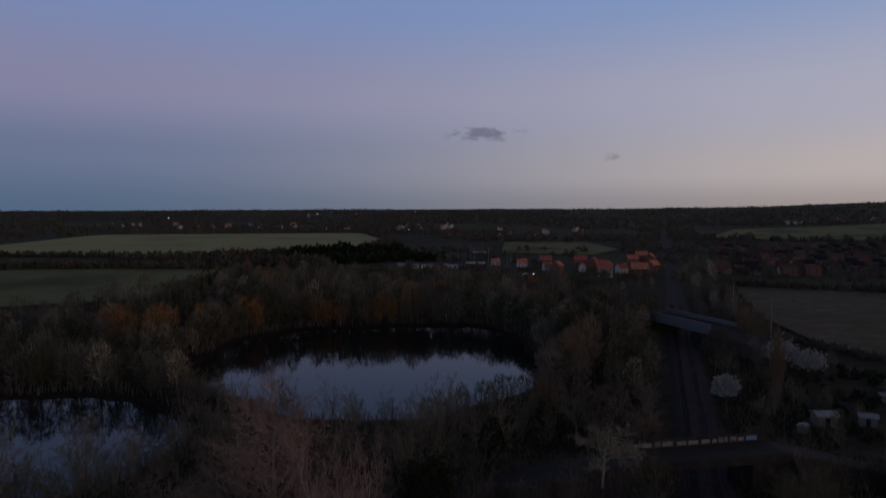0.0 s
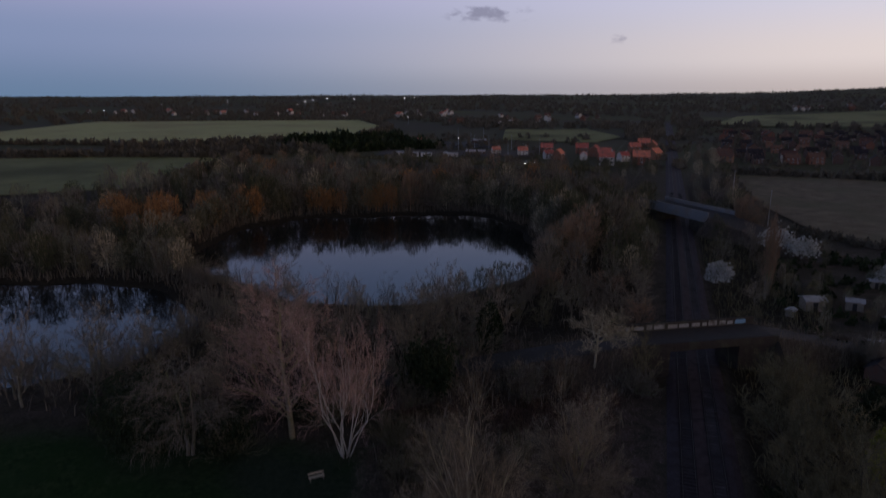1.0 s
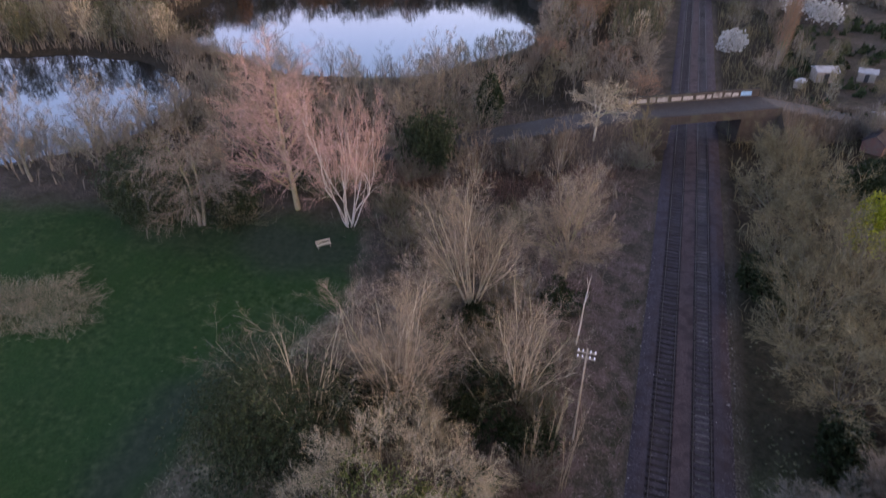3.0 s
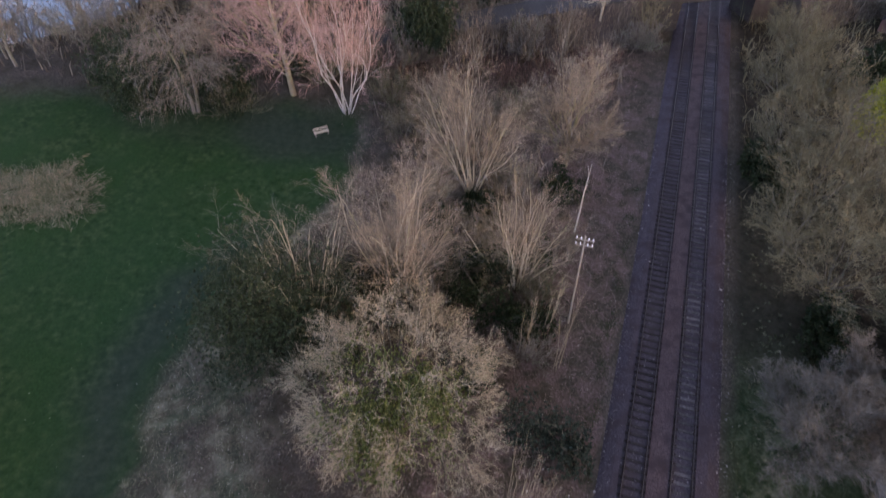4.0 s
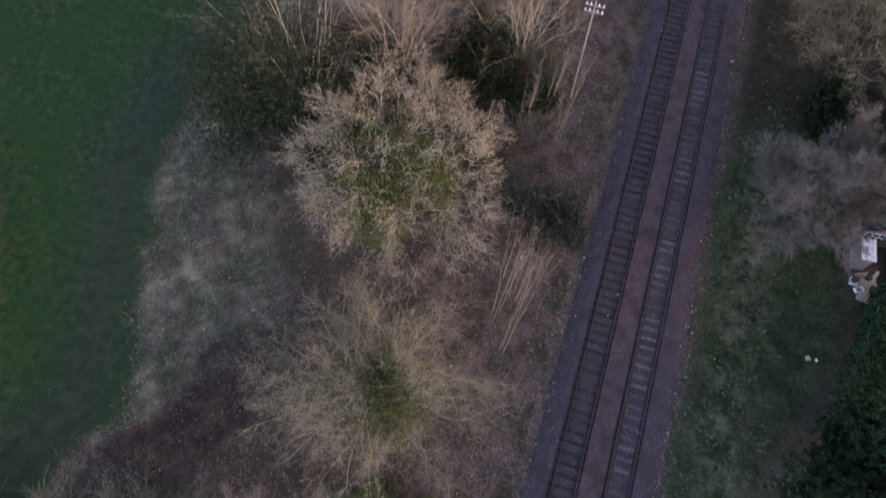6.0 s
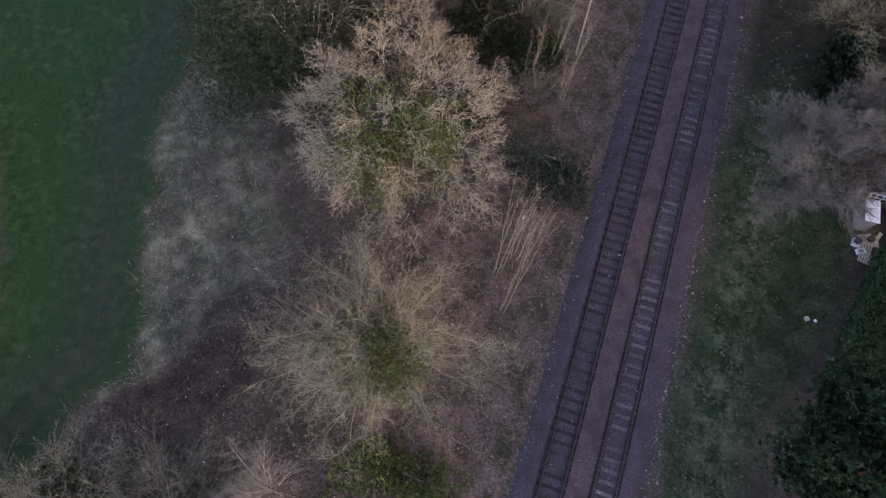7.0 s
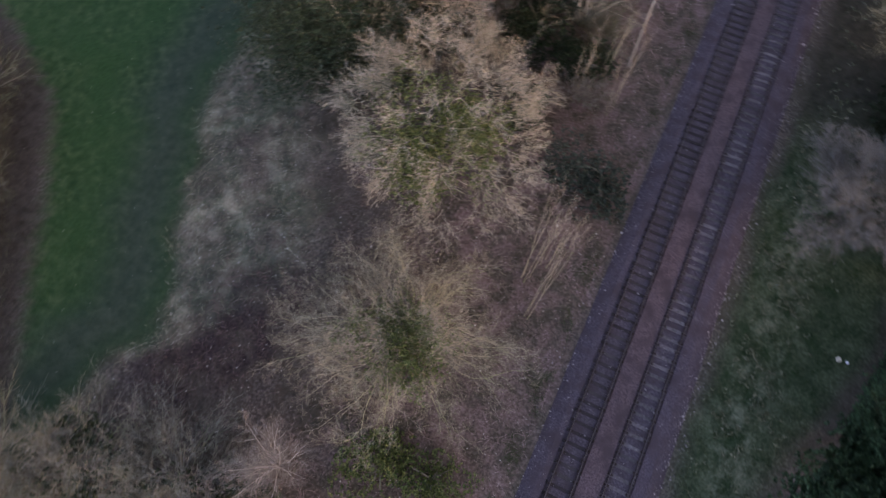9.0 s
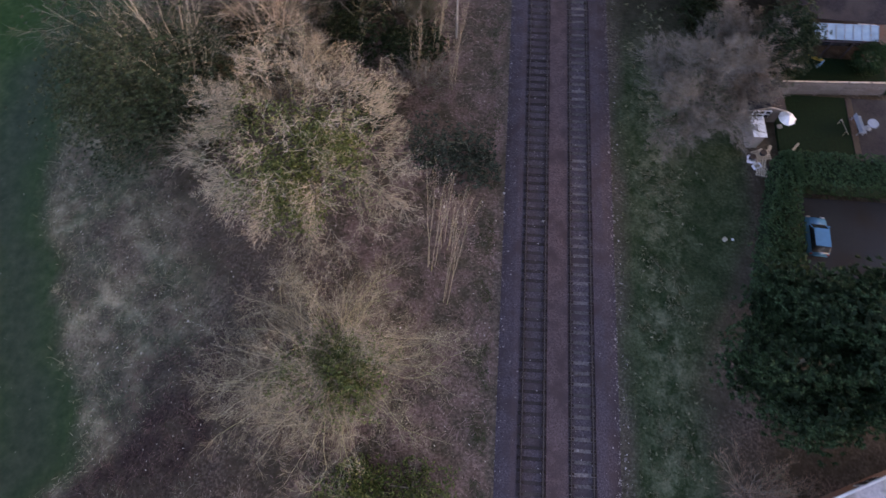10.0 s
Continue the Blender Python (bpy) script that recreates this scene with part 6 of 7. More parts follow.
strands("bracken", 22000, spread(-14, 3.4, -8, 110, lambda x, y: smooth01(-14, -9, x) * (1 - 0.6 * smooth01(40, 100, y)) * (1 - 0.9 * smooth01(2.7, 3.3, x)) * (0.06 + 0.94 * thick(x, y, 0.5, 3.0)) * (0.4 + 0.6 * thick(x, y, 2.1, 1.0)), 1.2), 0.42, (35, 88), 0.013, M["bracken"], "dead reddish-brown bracken beside the railway")
strands("brambles", 16000, spread(-36, 0, 40, 110, lambda x, y: (1 - grass_mask(x, y)) * (0.3 + 0.7 * thick(x, y, 2.6, 1.0)), 2.0), 0.75, (20, 85), 0.014, M["bracken"], "brown winter scrub on the bank", 0.3)
strands("rough_grass", 22000, spread(12.5, 21.0, -10, 60, lambda x, y: verge_mask(x, y) * (0.1 + 0.9 * thick(x, y, 0.55, 6.0)), 0.7), 0.15, (15, 70), 0.016, M["verge_grass"], "rough green and straw grass tussocks on the verge")

def tussock_mesh():
    """Low clumps of short bleached blades."""
    place = spread(12.7, 20.4, -10, 58, lambda x, y: verge_mask(x, y) * np.exp(-((x - 15.9) / 1.9) ** 2) * thick(x, y, 0.35, 2.6) * (0.15 + 0.85 * thick(x, y, 1.7, 4.4)), 1.4)
    p = place(3600)
    up = np.tile(np.array([[0.0, 0.25, 1.0]]), (len(p), 1)) + rng.normal(0, 0.25, (len(p), 3))
    v, f = leaf_tufts(rng, p, up, 0.22, 14, 0.22, (15, 85))
    tagged(np_mesh("tussocks", v, f, M["tuft"]), "pale bleached grass tussocks on the verge", "grass", kind="stuff")


tussock_mesh()
strands("dead_grass", 7000, spread(-76, -50, 31, 44, lambda x, y: 1 - smooth01(0.5, 1.1, np.hypot((x + 62.5) / 9.5, (y - 37.5) / 5.0) + 0.2 * waves(x, y, 1.6, 0.5)), 3.0), 0.75, (15, 75), 0.022, M["straw"], "pale dead grass and bramble patch in the mown field")
strands("red_scrub", 9000, spread(-38, -3, 76, 106, lambda x, y: (1 - grass_mask(x, y)) * (0.25 + 0.75 * thick(x, y, 3.0, 0.7)) * (1 - smooth01(98, 106, y - 0.5 * x)), 3.0), 1.1, (5, 65), 0.020, M["bare_red"], "dark reddish bare scrub on the bank", 0.3)
strands("woodland_scrub", 18000, spread(-235, -1, 60, 345, lambda x, y: ((pond_level(x, y, 0) > 1.02) & (pond_level(x, y, 1) > 1.02) & (grass_mask(x, y) < 0.2)) * 1.0, 9.0), 2.6, (5, 60), 0.07, M["twig_brown"], "brown bare scrub on the woodland floor")
strands("shore_scrub", 16000, spread(-200, -20, 60, 245, lambda x, y: np.clip(sum((pl(x, y) > 1.035) & (pl(x, y) < 1.13) for pl in (lambda a, b: pond_level(a, b, 0), lambda a, b: pond_level(a, b, 1) + 0.0)), 0, 1) * (pond_level(x, y, 0) > 1.035) * (pond_level(x, y, 1) > 1.035) * 1.0, 30.0), 2.8, (0, 45), 0.075, M["twig_brown"], "dark bare scrub along the shore", 0.2)
strands("woodland_scrub", 5000, spread(13.5, 34, 60, 250, lambda x, y: np.ones_like(x), 5.0), 2.2, (5, 60), 0.05, M["twig_olive"], "olive bare scrub beside the railway")
strands("brambles", 9000, spread(-66, -30, -12, 26, lambda x, y: (1 - grass_mask(x, y)) * (x < edge_x(y) - 4) * thick(x, y, 2.0, 3.0), 1.5), 0.4, (20, 85), 0.009, M["twig_dark"], "dark olive scrub beside the mown grass")
strands("rough_grass", 7000, spread(-52, -22, -8, 58, lambda x, y: np.exp(-((x - edge_x(y) - 0.5) / 0.8) ** 2) * (0.3 + 0.7 * thick(x, y, 0.9, 1.2)), 1.2), 0.5, (10, 60), 0.016, M["straw"], "tall pale grass along the bramble edge")


def leaf_litter(n):
    x, y = rng.uniform(-46, 3, n * 5), rng.uniform(-8, 48, n * 5)
    k = rng.random(n * 5) < np.where(x > edge_x(y), 0.14 + 0.86 * thatch_mask(x, y) * thick(x, y, 1.4, 4.2) + 0.05 * bracken_mask(x, y), 0.02)
    x, y = x[k][:n], y[k][:n]
    return np.column_stack([x, y, ground_z(x, y) + rng.uniform(0.0, 0.5, len(x)) * (x > edge_x(y))])


def litter_mesh():
    p = leaf_litter(5200)
    n = len(p)
    a = rng.uniform(0, 6.28, (n, 1))
    s = 0.036 * np.exp(rng.normal(0, 0.35, (n, 1)))
    u = np.hstack([np.cos(a), np.sin(a), rng.uniform(-0.5, 0.5, (n, 1))]) * s
    w = np.hstack([-np.sin(a), np.cos(a), rng.uniform(-0.5, 0.5, (n, 1))]) * s * 0.7
    v = np.stack([p - u, p + w, p + u, p - w], 1).reshape(-1, 3)
    tagged(np_mesh("fallen_leaves", v, np.arange(n * 4).reshape(-1, 4), M["deadleaf"]), "pale dead leaves caught in the brambles", "leaves", kind="stuff")


litter_mesh()

# ---------------------------------------------------------------- bridges


def road_bridge(m, half, wide, deck_z, label, mat_side, graffiti=False, near_wall=1.1, left_ramp=30.0, right_ramp=26.0, gap=(-5.6, 5.6)):
    """A bridge along its own x, on two abutments, with parapets and sloping approaches."""
    e = thing("bridge", label, "bridge", m)
    part("deck", box(-half, -wide / 2, deck_z - 0.9, half, wide / 2, deck_z, 0.03), M["lane"], e, "worn gritty roadway")
    for s in (-1, 1):
        y0, y1 = sorted((s * wide / 2, s * (wide / 2 + 0.35)))
        h = 1.25 if s > 0 else near_wall
        pa = part("parapet", box(-half, y0, deck_z - 1.0, half, y1, deck_z + h, 0.02), mat_side, e, "stained parapet wall")
        part("coping", box(-half, y0 - 0.06, deck_z + h, half, y1 + 0.06, deck_z + h + 0.12, 0.02), M["brick_old"] if graffiti else M["concrete"], pa)
        if graffiti and s > 0:
            gr = random.Random(4)
            x = -half + 0.5
            while x < half - 2:
                w = gr.uniform(0.7, 2.0)
                cm = gr.choice(("old_paint", "concrete", "old_paint", "steel_blue")) if x < 9 else "blue"
                part("paint_bar", box(x, y0 - 0.012, deck_z + 0.25, x + w, y0 - 0.002, deck_z + gr.uniform(0.85, 1.15)), M[cm], pa, "faded sprayed paint")
                x += w + gr.uniform(0.15, 0.8)
    for a, b in ((-half, gap[0]), (gap[1], half)):
        part("abutment", box(a, -wide / 2 + 0.05, -1.2, b, wide / 2 - 0.05, deck_z - 0.9, 0.03), M["brick_old"], e, "dark old brick abutment")
    for a, b in ((-half, -half - left_ramp), (half, half + right_ramp)):
        if abs(a - b) < 1:
            continue
        em = bmesh.new()
        vs = [em.verts.new(p) for p in [(a, -wide / 2, deck_z - 0.03), (a, wide / 2, deck_z - 0.03), (b, wide / 2, -0.3), (b, -wide / 2, -0.3), (a, -wide / 2 - 5.5, -1.0), (a, wide / 2 + 5.5, -1.0), (b, wide / 2 + 1, -1.0), (b, -wide / 2 - 1, -1.0)]]
        for q in ((0, 1, 2, 3), (0, 3, 7, 4), (1, 5, 6, 2), (0, 4, 5, 1), (3, 2, 6, 7)):
            em.faces.new([vs[i] for i in q])
        bmesh.ops.recalc_face_normals(em, faces=em.faces)
        ap = part("embankment", em, M["soil"], e, "brown earth approach bank")
        rd = bmesh.new()
        vs = [rd.verts.new(p) for p in [(a, -wide / 2 + 0.4, deck_z + 0.0), (a, wide / 2 - 0.4, deck_z + 0.0), (b, wide / 2 - 0.4, -0.22), (b, -wide / 2 + 0.4, -0.22)]]
        rd.faces.new(vs)
        bmesh.ops.recalc_face_normals(rd, faces=rd.faces)
        bmesh.ops.solidify(rd, geom=rd.faces[:], thickness=0.1)
        part("track_surface", rd, M["lane"], ap, "worn approach track")
    return e


road_bridge(pose(7.75, 108.2, 0, 0, 0, 29), 13.0, 6.4, 5.0, "old road bridge over the railway with a painted parapet", M["brick_old"], True, 0.3, 58, 22, (-6.2, 6.2))
b2 = road_bridge(pose(9.5, 236.0, 0, 0, 0, -50), 17.0, 11.0, 5.2, "grey-blue steel road bridge over the railway", M["steel_blue"], False, 1.5, 40, 40, (-8.5, 8.5))
part("girder", box(-17, -5.95, 3.4, 17, -5.86, 5.4, 0.01), M["steel_blue"], b2, "deep steel edge girder")

# ---------------------------------------------------------------- houses


def house(name, label, w, d, wall_h, roof_h, wall, roof, m, cols=2, rows=2, chimney=True, group="", category="house"):
    """A gabled house along its own x: walls, two roof slopes with eaves, windows, doors, chimney."""
    e = thing(name, label, category, m, group)
    part("wall", prism([(-d / 2, -0.8), (d / 2, -0.8), (d / 2, wall_h), (0, wall_h + roof_h), (-d / 2, wall_h)], -w / 2, w / 2, "x"), wall, e)
    o = 0.45
    k = roof_h / (d / 2)
    rf = None
    for s in (-1, 1):
        ol = [(0, wall_h + roof_h + 0.05), (s * (d / 2 + o), wall_h - o * k + 0.05), (s * (d / 2 + o), wall_h - o * k + 0.22), (0, wall_h + roof_h + 0.24)]
        rf = part("roof", prism(ol, -w / 2 - 0.3, w / 2 + 0.3, "x"), roof, e)
    if chimney:
        ch = part("chimney", box(w * 0.28, -0.4, wall_h + roof_h * 0.5, w * 0.28 + 0.9, 0.4, wall_h + roof_h + 1.1, 0.04), wall, rf)
    pane = M["window"]
    for s in (-1, 1):
        for r_ in range(rows):
            for c in range(cols):
                x = -w / 2 + w * (c + 0.5) / cols
                z = 0.9 + r_ * 2.6
                if r_ == 0 and c == 0:
                    y0, y1 = sorted((s * (d / 2 + 0.003), s * (d / 2 + 0.06)))
                    part("door", box(x - 0.5, y0, -0.4, x + 0.5, y1, 1.7), M["dark_plastic"] if s < 0 else M["upvc"], e)
                    continue
                y0, y1 = sorted((s * (d / 2 + 0.003), s * (d / 2 + 0.07)))
                wf = part("window", box(x - 0.75, y0, z - 0.08, x + 0.75, y1, z + 1.28), M["upvc"], e)
                y0, y1 = sorted((s * (d / 2 + 0.072), s * (d / 2 + 0.085)))
                part("pane", add_box(box(x - 0.66, y0, z, x - 0.04, y1, z + 1.2), x + 0.04, y0, z, x + 0.66, y1, z + 1.2), pane, wf)
    return e


def ground_at(x, y, turn, s=1.0):
    return Matrix.LocRotScale((x, y, float(ground_z(x, y)) + 0.3), Euler((0, 0, radians(turn))), (s, s, s))


bank_rng = np.random.default_rng(77)


def bank_scrub(n, m, half, run, wide, deck_z, sign, label):
    """Scrub rooted on the sloping sides of a bridge approach."""
    u = bank_rng.uniform(0, 1, n)
    side = np.where(bank_rng.random(n) < 0.65, -1, 1)
    f = bank_rng.uniform(0, 1, n)
    top = deck_z * (1 - u)
    foot = wide / 2 + 5.5 - 4.5 * u
    y = side * (wide / 2 + 0.2 + f * (foot - wide / 2))
    z = top * (1 - f) - 0.6 * f
    loc = np.column_stack([sign * (half + u * run), y, z, np.ones(n)])
    w = (np.array(m) @ loc.T).T[:, :3]
    strands("bank_scrub", n, lambda k: w, 1.5, (5, 70), 0.03, M["twig_brown"], label, 0.3)


bank_scrub(5200, pose(7.75, 108.2, 0, 0, 0, 29), 13.0, 58, 6.4, 5.0, -1, "brown bare scrub on the bridge approach")
bank_scrub(3800, pose(7.75, 108.2, 0, 0, 0, 29), 13.0, 22, 6.4, 5.0, 1, "brown bare scrub on the bridge approach")
bank_scrub(2500, pose(9.5, 236.0, 0, 0, 0, -50), 17.0, 40, 11.0, 5.2, -1, "brown bare scrub by the far bridge")
bank_scrub(2500, pose(9.5, 236.0, 0, 0, 0, -50), 17.0, 40, 11.0, 5.2, 1, "brown bare scrub by the far bridge")

# new red-roofed houses past the wood
hr = random.Random(21)
red = house("house", "new brick house with a bright red tiled roof", 10.5, 8.0, 5.2, 3.4, M["brick"], M["tile_red"], ground_at(-12, 432, 8), 3, group="new houses")
redw = house("house", "new white-fronted house with a red tiled roof", 9.5, 8.0, 5.2, 3.2, M["render_white"], M["tile_red"], ground_at(-33, 424, 5), 3, group="new houses")
for x, y, a in ((-68, 449, 80), (-58, 500, 12), (-46, 480, 85), (-38, 462, 10), (-20, 524, 20), (-14, 560, 10), (-7, 540, 85), (-84, 494, 10), (-4, 470, 60)):
    copy_thing(red, ground_at(x, y, a, hr.uniform(0.78, 0.95)))
for x, y, a in ((-76, 455, 30), (-51, 452, 95), (-24, 450, 40), (-98, 470, 20), (-120, 476, 30), (-205, 540, 0)):
    copy_thing(redw, ground_at(x, y, a, hr.uniform(0.65, 0.85)))

cabin = house("cabin", "low white site cabin with a flat pale roof", 9.0, 3.0, 2.6, 0.3, M["render_white"], M["old_white"], ground_at(-176, 443, 12), 2, 1, False, "site cabins", "cabin")
for x, y, a in ((-166, 446, 12), (-152, 449, 100), (-146, 448, 14), (-184, 440, 8)):
    copy_thing(cabin, ground_at(x, y, a, hr.uniform(0.85, 1.1)))
house("hall", "long low hall with a grey sheet roof", 18.0, 8.0, 3.0, 1.2, M["brick_dark"], M["slate"], ground_at(-134, 468, 10, 0.8), 4, 1, False, "", "hall")
house("hall", "long low hall with a pale sheet roof", 16.0, 8.0, 3.4, 1.4, M["brick_dark"], M["old_white"], ground_at(-162, 577, 30, 0.8), 4, 1, False, "", "hall")

# the older estate right of the line
oa = house("house", "brown brick terraced house with a brown tiled roof", 11.0, 7.5, 5.0, 2.8, M["brick"], M["tile_brown"], ground_at(40, 470, 4), 3, group="estate houses")
ob_ = house("house", "brick house with a dark tiled roof", 9.0, 7.5, 5.0, 2.8, M["brick_dark"], M["tile_dark"], ground_at(60, 476, 8), 3, group="estate houses")
oc = house("house", "pale rendered house with a brown tiled roof", 9.0, 7.5, 5.0, 2.8, M["render_white"], M["tile_brown"], ground_at(80, 470, -5), 3, group="estate houses")
for row in range(8):
    y = 455 + row * 42
    x = 34 + row * 4 + hr.uniform(0, 10)
    while x < 150 + row * 28:
        copy_thing(hr.choice((oa, ob_, ob_, oa, ob_)), ground_at(x, y + hr.uniform(-6, 6) + 0.12 * x, hr.uniform(-14, 14) + hr.choice((0, 0, 90)), hr.uniform(0.7, 0.9)))
        x += hr.uniform(13, 21)
# villages at the edge of the far fields
for _ in range(34):
    x = hr.uniform(-1250, -420)
    y = 1130 + 0.12 * (x + 1250) + hr.uniform(-60, 130)
    copy_thing(hr.choice((oa, oc, oc, redw)), ground_at(x, y, hr.uniform(0, 180), hr.uniform(0.8, 1.2)))
for _ in range(18):
    x = hr.uniform(-330, -110)
    y = hr.uniform(860, 1250)
    copy_thing(hr.choice((oa, ob_, oc)), ground_at(x, y, hr.uniform(0, 180), hr.uniform(0.85, 1.1)))
for _ in range(12):
    copy_thing(hr.choice((oc, oa)), ground_at(hr.uniform(260, 480), hr.uniform(1500, 1750), hr.uniform(0, 180), hr.uniform(0.9, 1.3)))

# gardens and allotments right of the line
shed = house("shed", "small garden shed with a pale blue-white roof", 4.0, 3.0, 2.1, 0.5, M["wood_grey"], M["old_white"], ground_at(33, 147, 15), 1, 1, False, "sheds", "shed")
for x, y, a, s in ((41.5, 149.5, -10, 0.8), (39.5, 124, 10, 0.8), (50.5, 169, 0, 0.7), (28, 141, 60, 0.5), (46, 140, 30, 0.7)):
    copy_thing(shed, ground_at(x, y, a, s))
house("house", "brick bungalow with a dark tiled roof", 9.0, 6.0, 2.8, 2.0, M["brick_dark"], M["tile_dark"], ground_at(36.5, 113, 60, 0.55), 2, 1)
house("shed", "dark red timber shed by the conifers", 3.4, 3.0, 2.1, 0.7, M["red_dark"], M["tile_dark"], ground_at(35, 63, 20), 1, 1, False, "", "shed")

# ---------------------------------------------------------------- lamps and lights in the distance


def lamp_mast(x, y, h, size, glow_m, name="street_lamp", label="tall street lamp, lit white at dusk"):
    size = size * 0.46
    e = thing(name, label, "lamp", ground_at(x, y, 0), "distant lamps")
    bm = tube(bmesh.new(), (0, 0, -1.0), (0, 0, h), size * 0.07 + 0.10, size * 0.05 + 0.07, 6)
    add_box(bm, -size * 0.5, -0.05, h - 0.12, size * 0.5, 0.05, h, 0)
    part("mast", bm, M["old_white"], e)
    part("lamp_head", box(-size * 0.2, -size * 0.16, h - size * 0.36, size * 0.2, size * 0.16, h + size * 0.36, size * 0.05), glow_m, e, "glowing lamp head")


def far_spot(heading, dist):
    return math.sin(radians(heading)) * dist, math.cos(radians(heading)) * dist


for heading, dist, h, size in ((-29.0, 2300, 18, 7), (-30.2, 2300, 16, 5), (-30.9, 2200, 12, 5), (-22.3, 2300, 17, 5), (-21.4, 2400, 18, 4), (-26.7, 2300, 17, 4), (-42.4, 1900, 14, 4.5), (-46.6, 1500, 12, 4), (4.0, 2500, 24, 5), (-31.6, 2000, 12, 3.5), (-37.3, 2300, 12, 3), (-44.8, 1200, 9, 2), (-22.6, 620, 9, 1.4), (-22.0, 980, 12, 2.4)):
    lamp_mast(*far_spot(heading, dist), h, size, M["lamp_glow"])
for x, y, h in ((-130, 492, 13), (-110, 473, 12), (-87, 479, 12), (-150, 520, 11), (-165, 560, 11), (-190, 600, 11), (-118, 520, 12), (-99, 476, 9), (-175, 640, 11), (29.0, 280.0, 14), (37.0, 240.0, 12)):
    lamp_mast(x, y, h, 0.5, M["old_white"], label="slim pale unlit lamp post")
lamp_mast(-158, 500, 9, 1.0, M["lamp_glow"])


def far_car(x, y, turn):
    e = thing("car", "dark car with its headlights on", "car", ground_at(x, y, turn), "cars with headlights")
    part("body", box(-0.85, -2.0, 0.3, 0.85, 2.0, 0.85, 0.12), M["dark_plastic"], e)
    part("cabin", box(-0.75, -1.2, 0.85, 0.75, 1.1, 1.42, 0.2), M["window"], e)
    for sx in (-1, 1):
        part("headlight", box(sx * 0.62 - 0.14, -2.08, 0.52, sx * 0.62 + 0.14, -1.98, 0.72, 0.03), M["lamp_glow"], e)
        for yy in (-1.25, 1.25):
            bm = bmesh.new()
            tube(bm, (sx * 0.72, yy, 0.3), (sx * 0.9, yy, 0.3), 0.3, 0.3, 12)
            part("wheel", bm, M["dark_plastic"], e)


for x, y, a in ((-29.8, 335, -10), (-84, 415, -12), (-79, 417, -12)):
    far_car(x, y, a)

# ---------------------------------------------------------------- beside the line: pole, dead stem, bench
e = thing("telegraph_pole", "weathered timber telegraph pole with white insulators", "pole", at(-1.25, 38.2))
part("pole", tube(bmesh.new(), (0, 0, -0.8), (0, 0, 10.9), 0.105, 0.07, 10), M["pole_wood"], e)
for z in (10.55, 9.95):
    arm = part("crossarm", box(-0.75, -0.14, z - 0.06, 0.75, -0.04, z + 0.06, 0.01), M["pole_wood"], e)
    for x in (-0.65, -0.3, 0.3, 0.65):
        bm = tube(bmesh.new(), (x, -0.09, z + 0.06), (x, -0.09, z + 0.24), 0.055, 0.035, 8)
        part("insulator", bm, M["white"], arm, "white porcelain insulator")

e = thing("dead_stem", "pale leaning dead birch stem", "tree", at(-2.9, 50.5))
bm = bmesh.new()
pts = [(0, 0, -0.5), (0.15, 0.2, 2.5), (0.2, 0.5, 5.0), (0.35, 0.6, 7.0), (0.45, 0.65, 8.6)]
for i, (a, b) in enumerate(zip(pts, pts[1:])):
    tube(bm, a, b, 0.11 - 0.022 * i, 0.09 - 0.022 * i, 7)
tube(bm, pts[3], (0.1, 0.5, 8.4), 0.035, 0.015, 5)
tube(bm, pts[2], (0.55, 0.8, 6.6), 0.03, 0.012, 5)
part("stem", bm, M["bark_white"], e)

e = thing("bench", "pale timber park bench on bare ground", "bench", at(-36.5, 58.8, radians(44)))
for i in range(4):
    part("seat_slat", box(-0.95, -0.36 + i * 0.15, 0.44, 0.95, -0.24 + i * 0.15, 0.48, 0.008), M["wood_pale"], e)
for i in range(2):
    part("back_slat", box(-0.95, 0.27, 0.60 + i * 0.17, 0.95, 0.31, 0.73 + i * 0.17, 0.008), M["wood_pale"], e)
for sx in (-0.8, 0.8):
    part("leg", box(sx - 0.05, -0.33, -0.1, sx + 0.05, -0.25, 0.44, 0.01), M["wood_grey"], e)
    part("leg", box(sx - 0.05, 0.22, -0.1, sx + 0.05, 0.29, 0.95, 0.01), M["wood_grey"], e)

# ---------------------------------------------------------------- the back garden beside the verge
GZ = -0.42


def slab(name, x0, y0, x1, y1, mat, label, cat, top=0.06):
    return tagged(part(name, box(x0, y0, GZ - 0.6, x1, y1, GZ + top, 0.02), mat), label, cat, kind="structure")


slab("lawn", 25.9, 27.0, 32.04, 34.1, M["lawn"], "short dark green garden lawn", "lawn", 0.22)
slab("patio", 32.6, 26.9, 40.0, 34.1, M["paving"], "grey paved patio", "patio", 0.23)
slab("driveway", 25.4, 14.0, 40.0, 24.3, M["tarmac"], "dark grey asphalt driveway", "driveway", 0.21)
slab("hardstanding", 24.5, 31.4, 25.85, 35.4, M["paving"], "grey paved corner behind the trellis", "paving", 0.2)
slab("flower_bed", 32.05, 27.4, 32.58, 34.0, M["soil"], "narrow brown flower bed beside the lawn", "flower bed", 0.25)
slab("garden_bed", 26.2, 34.9, 36.0, 38.2, M["lawn"], "dark rough grass and soil by the lean-to", "garden bed", 0.22)


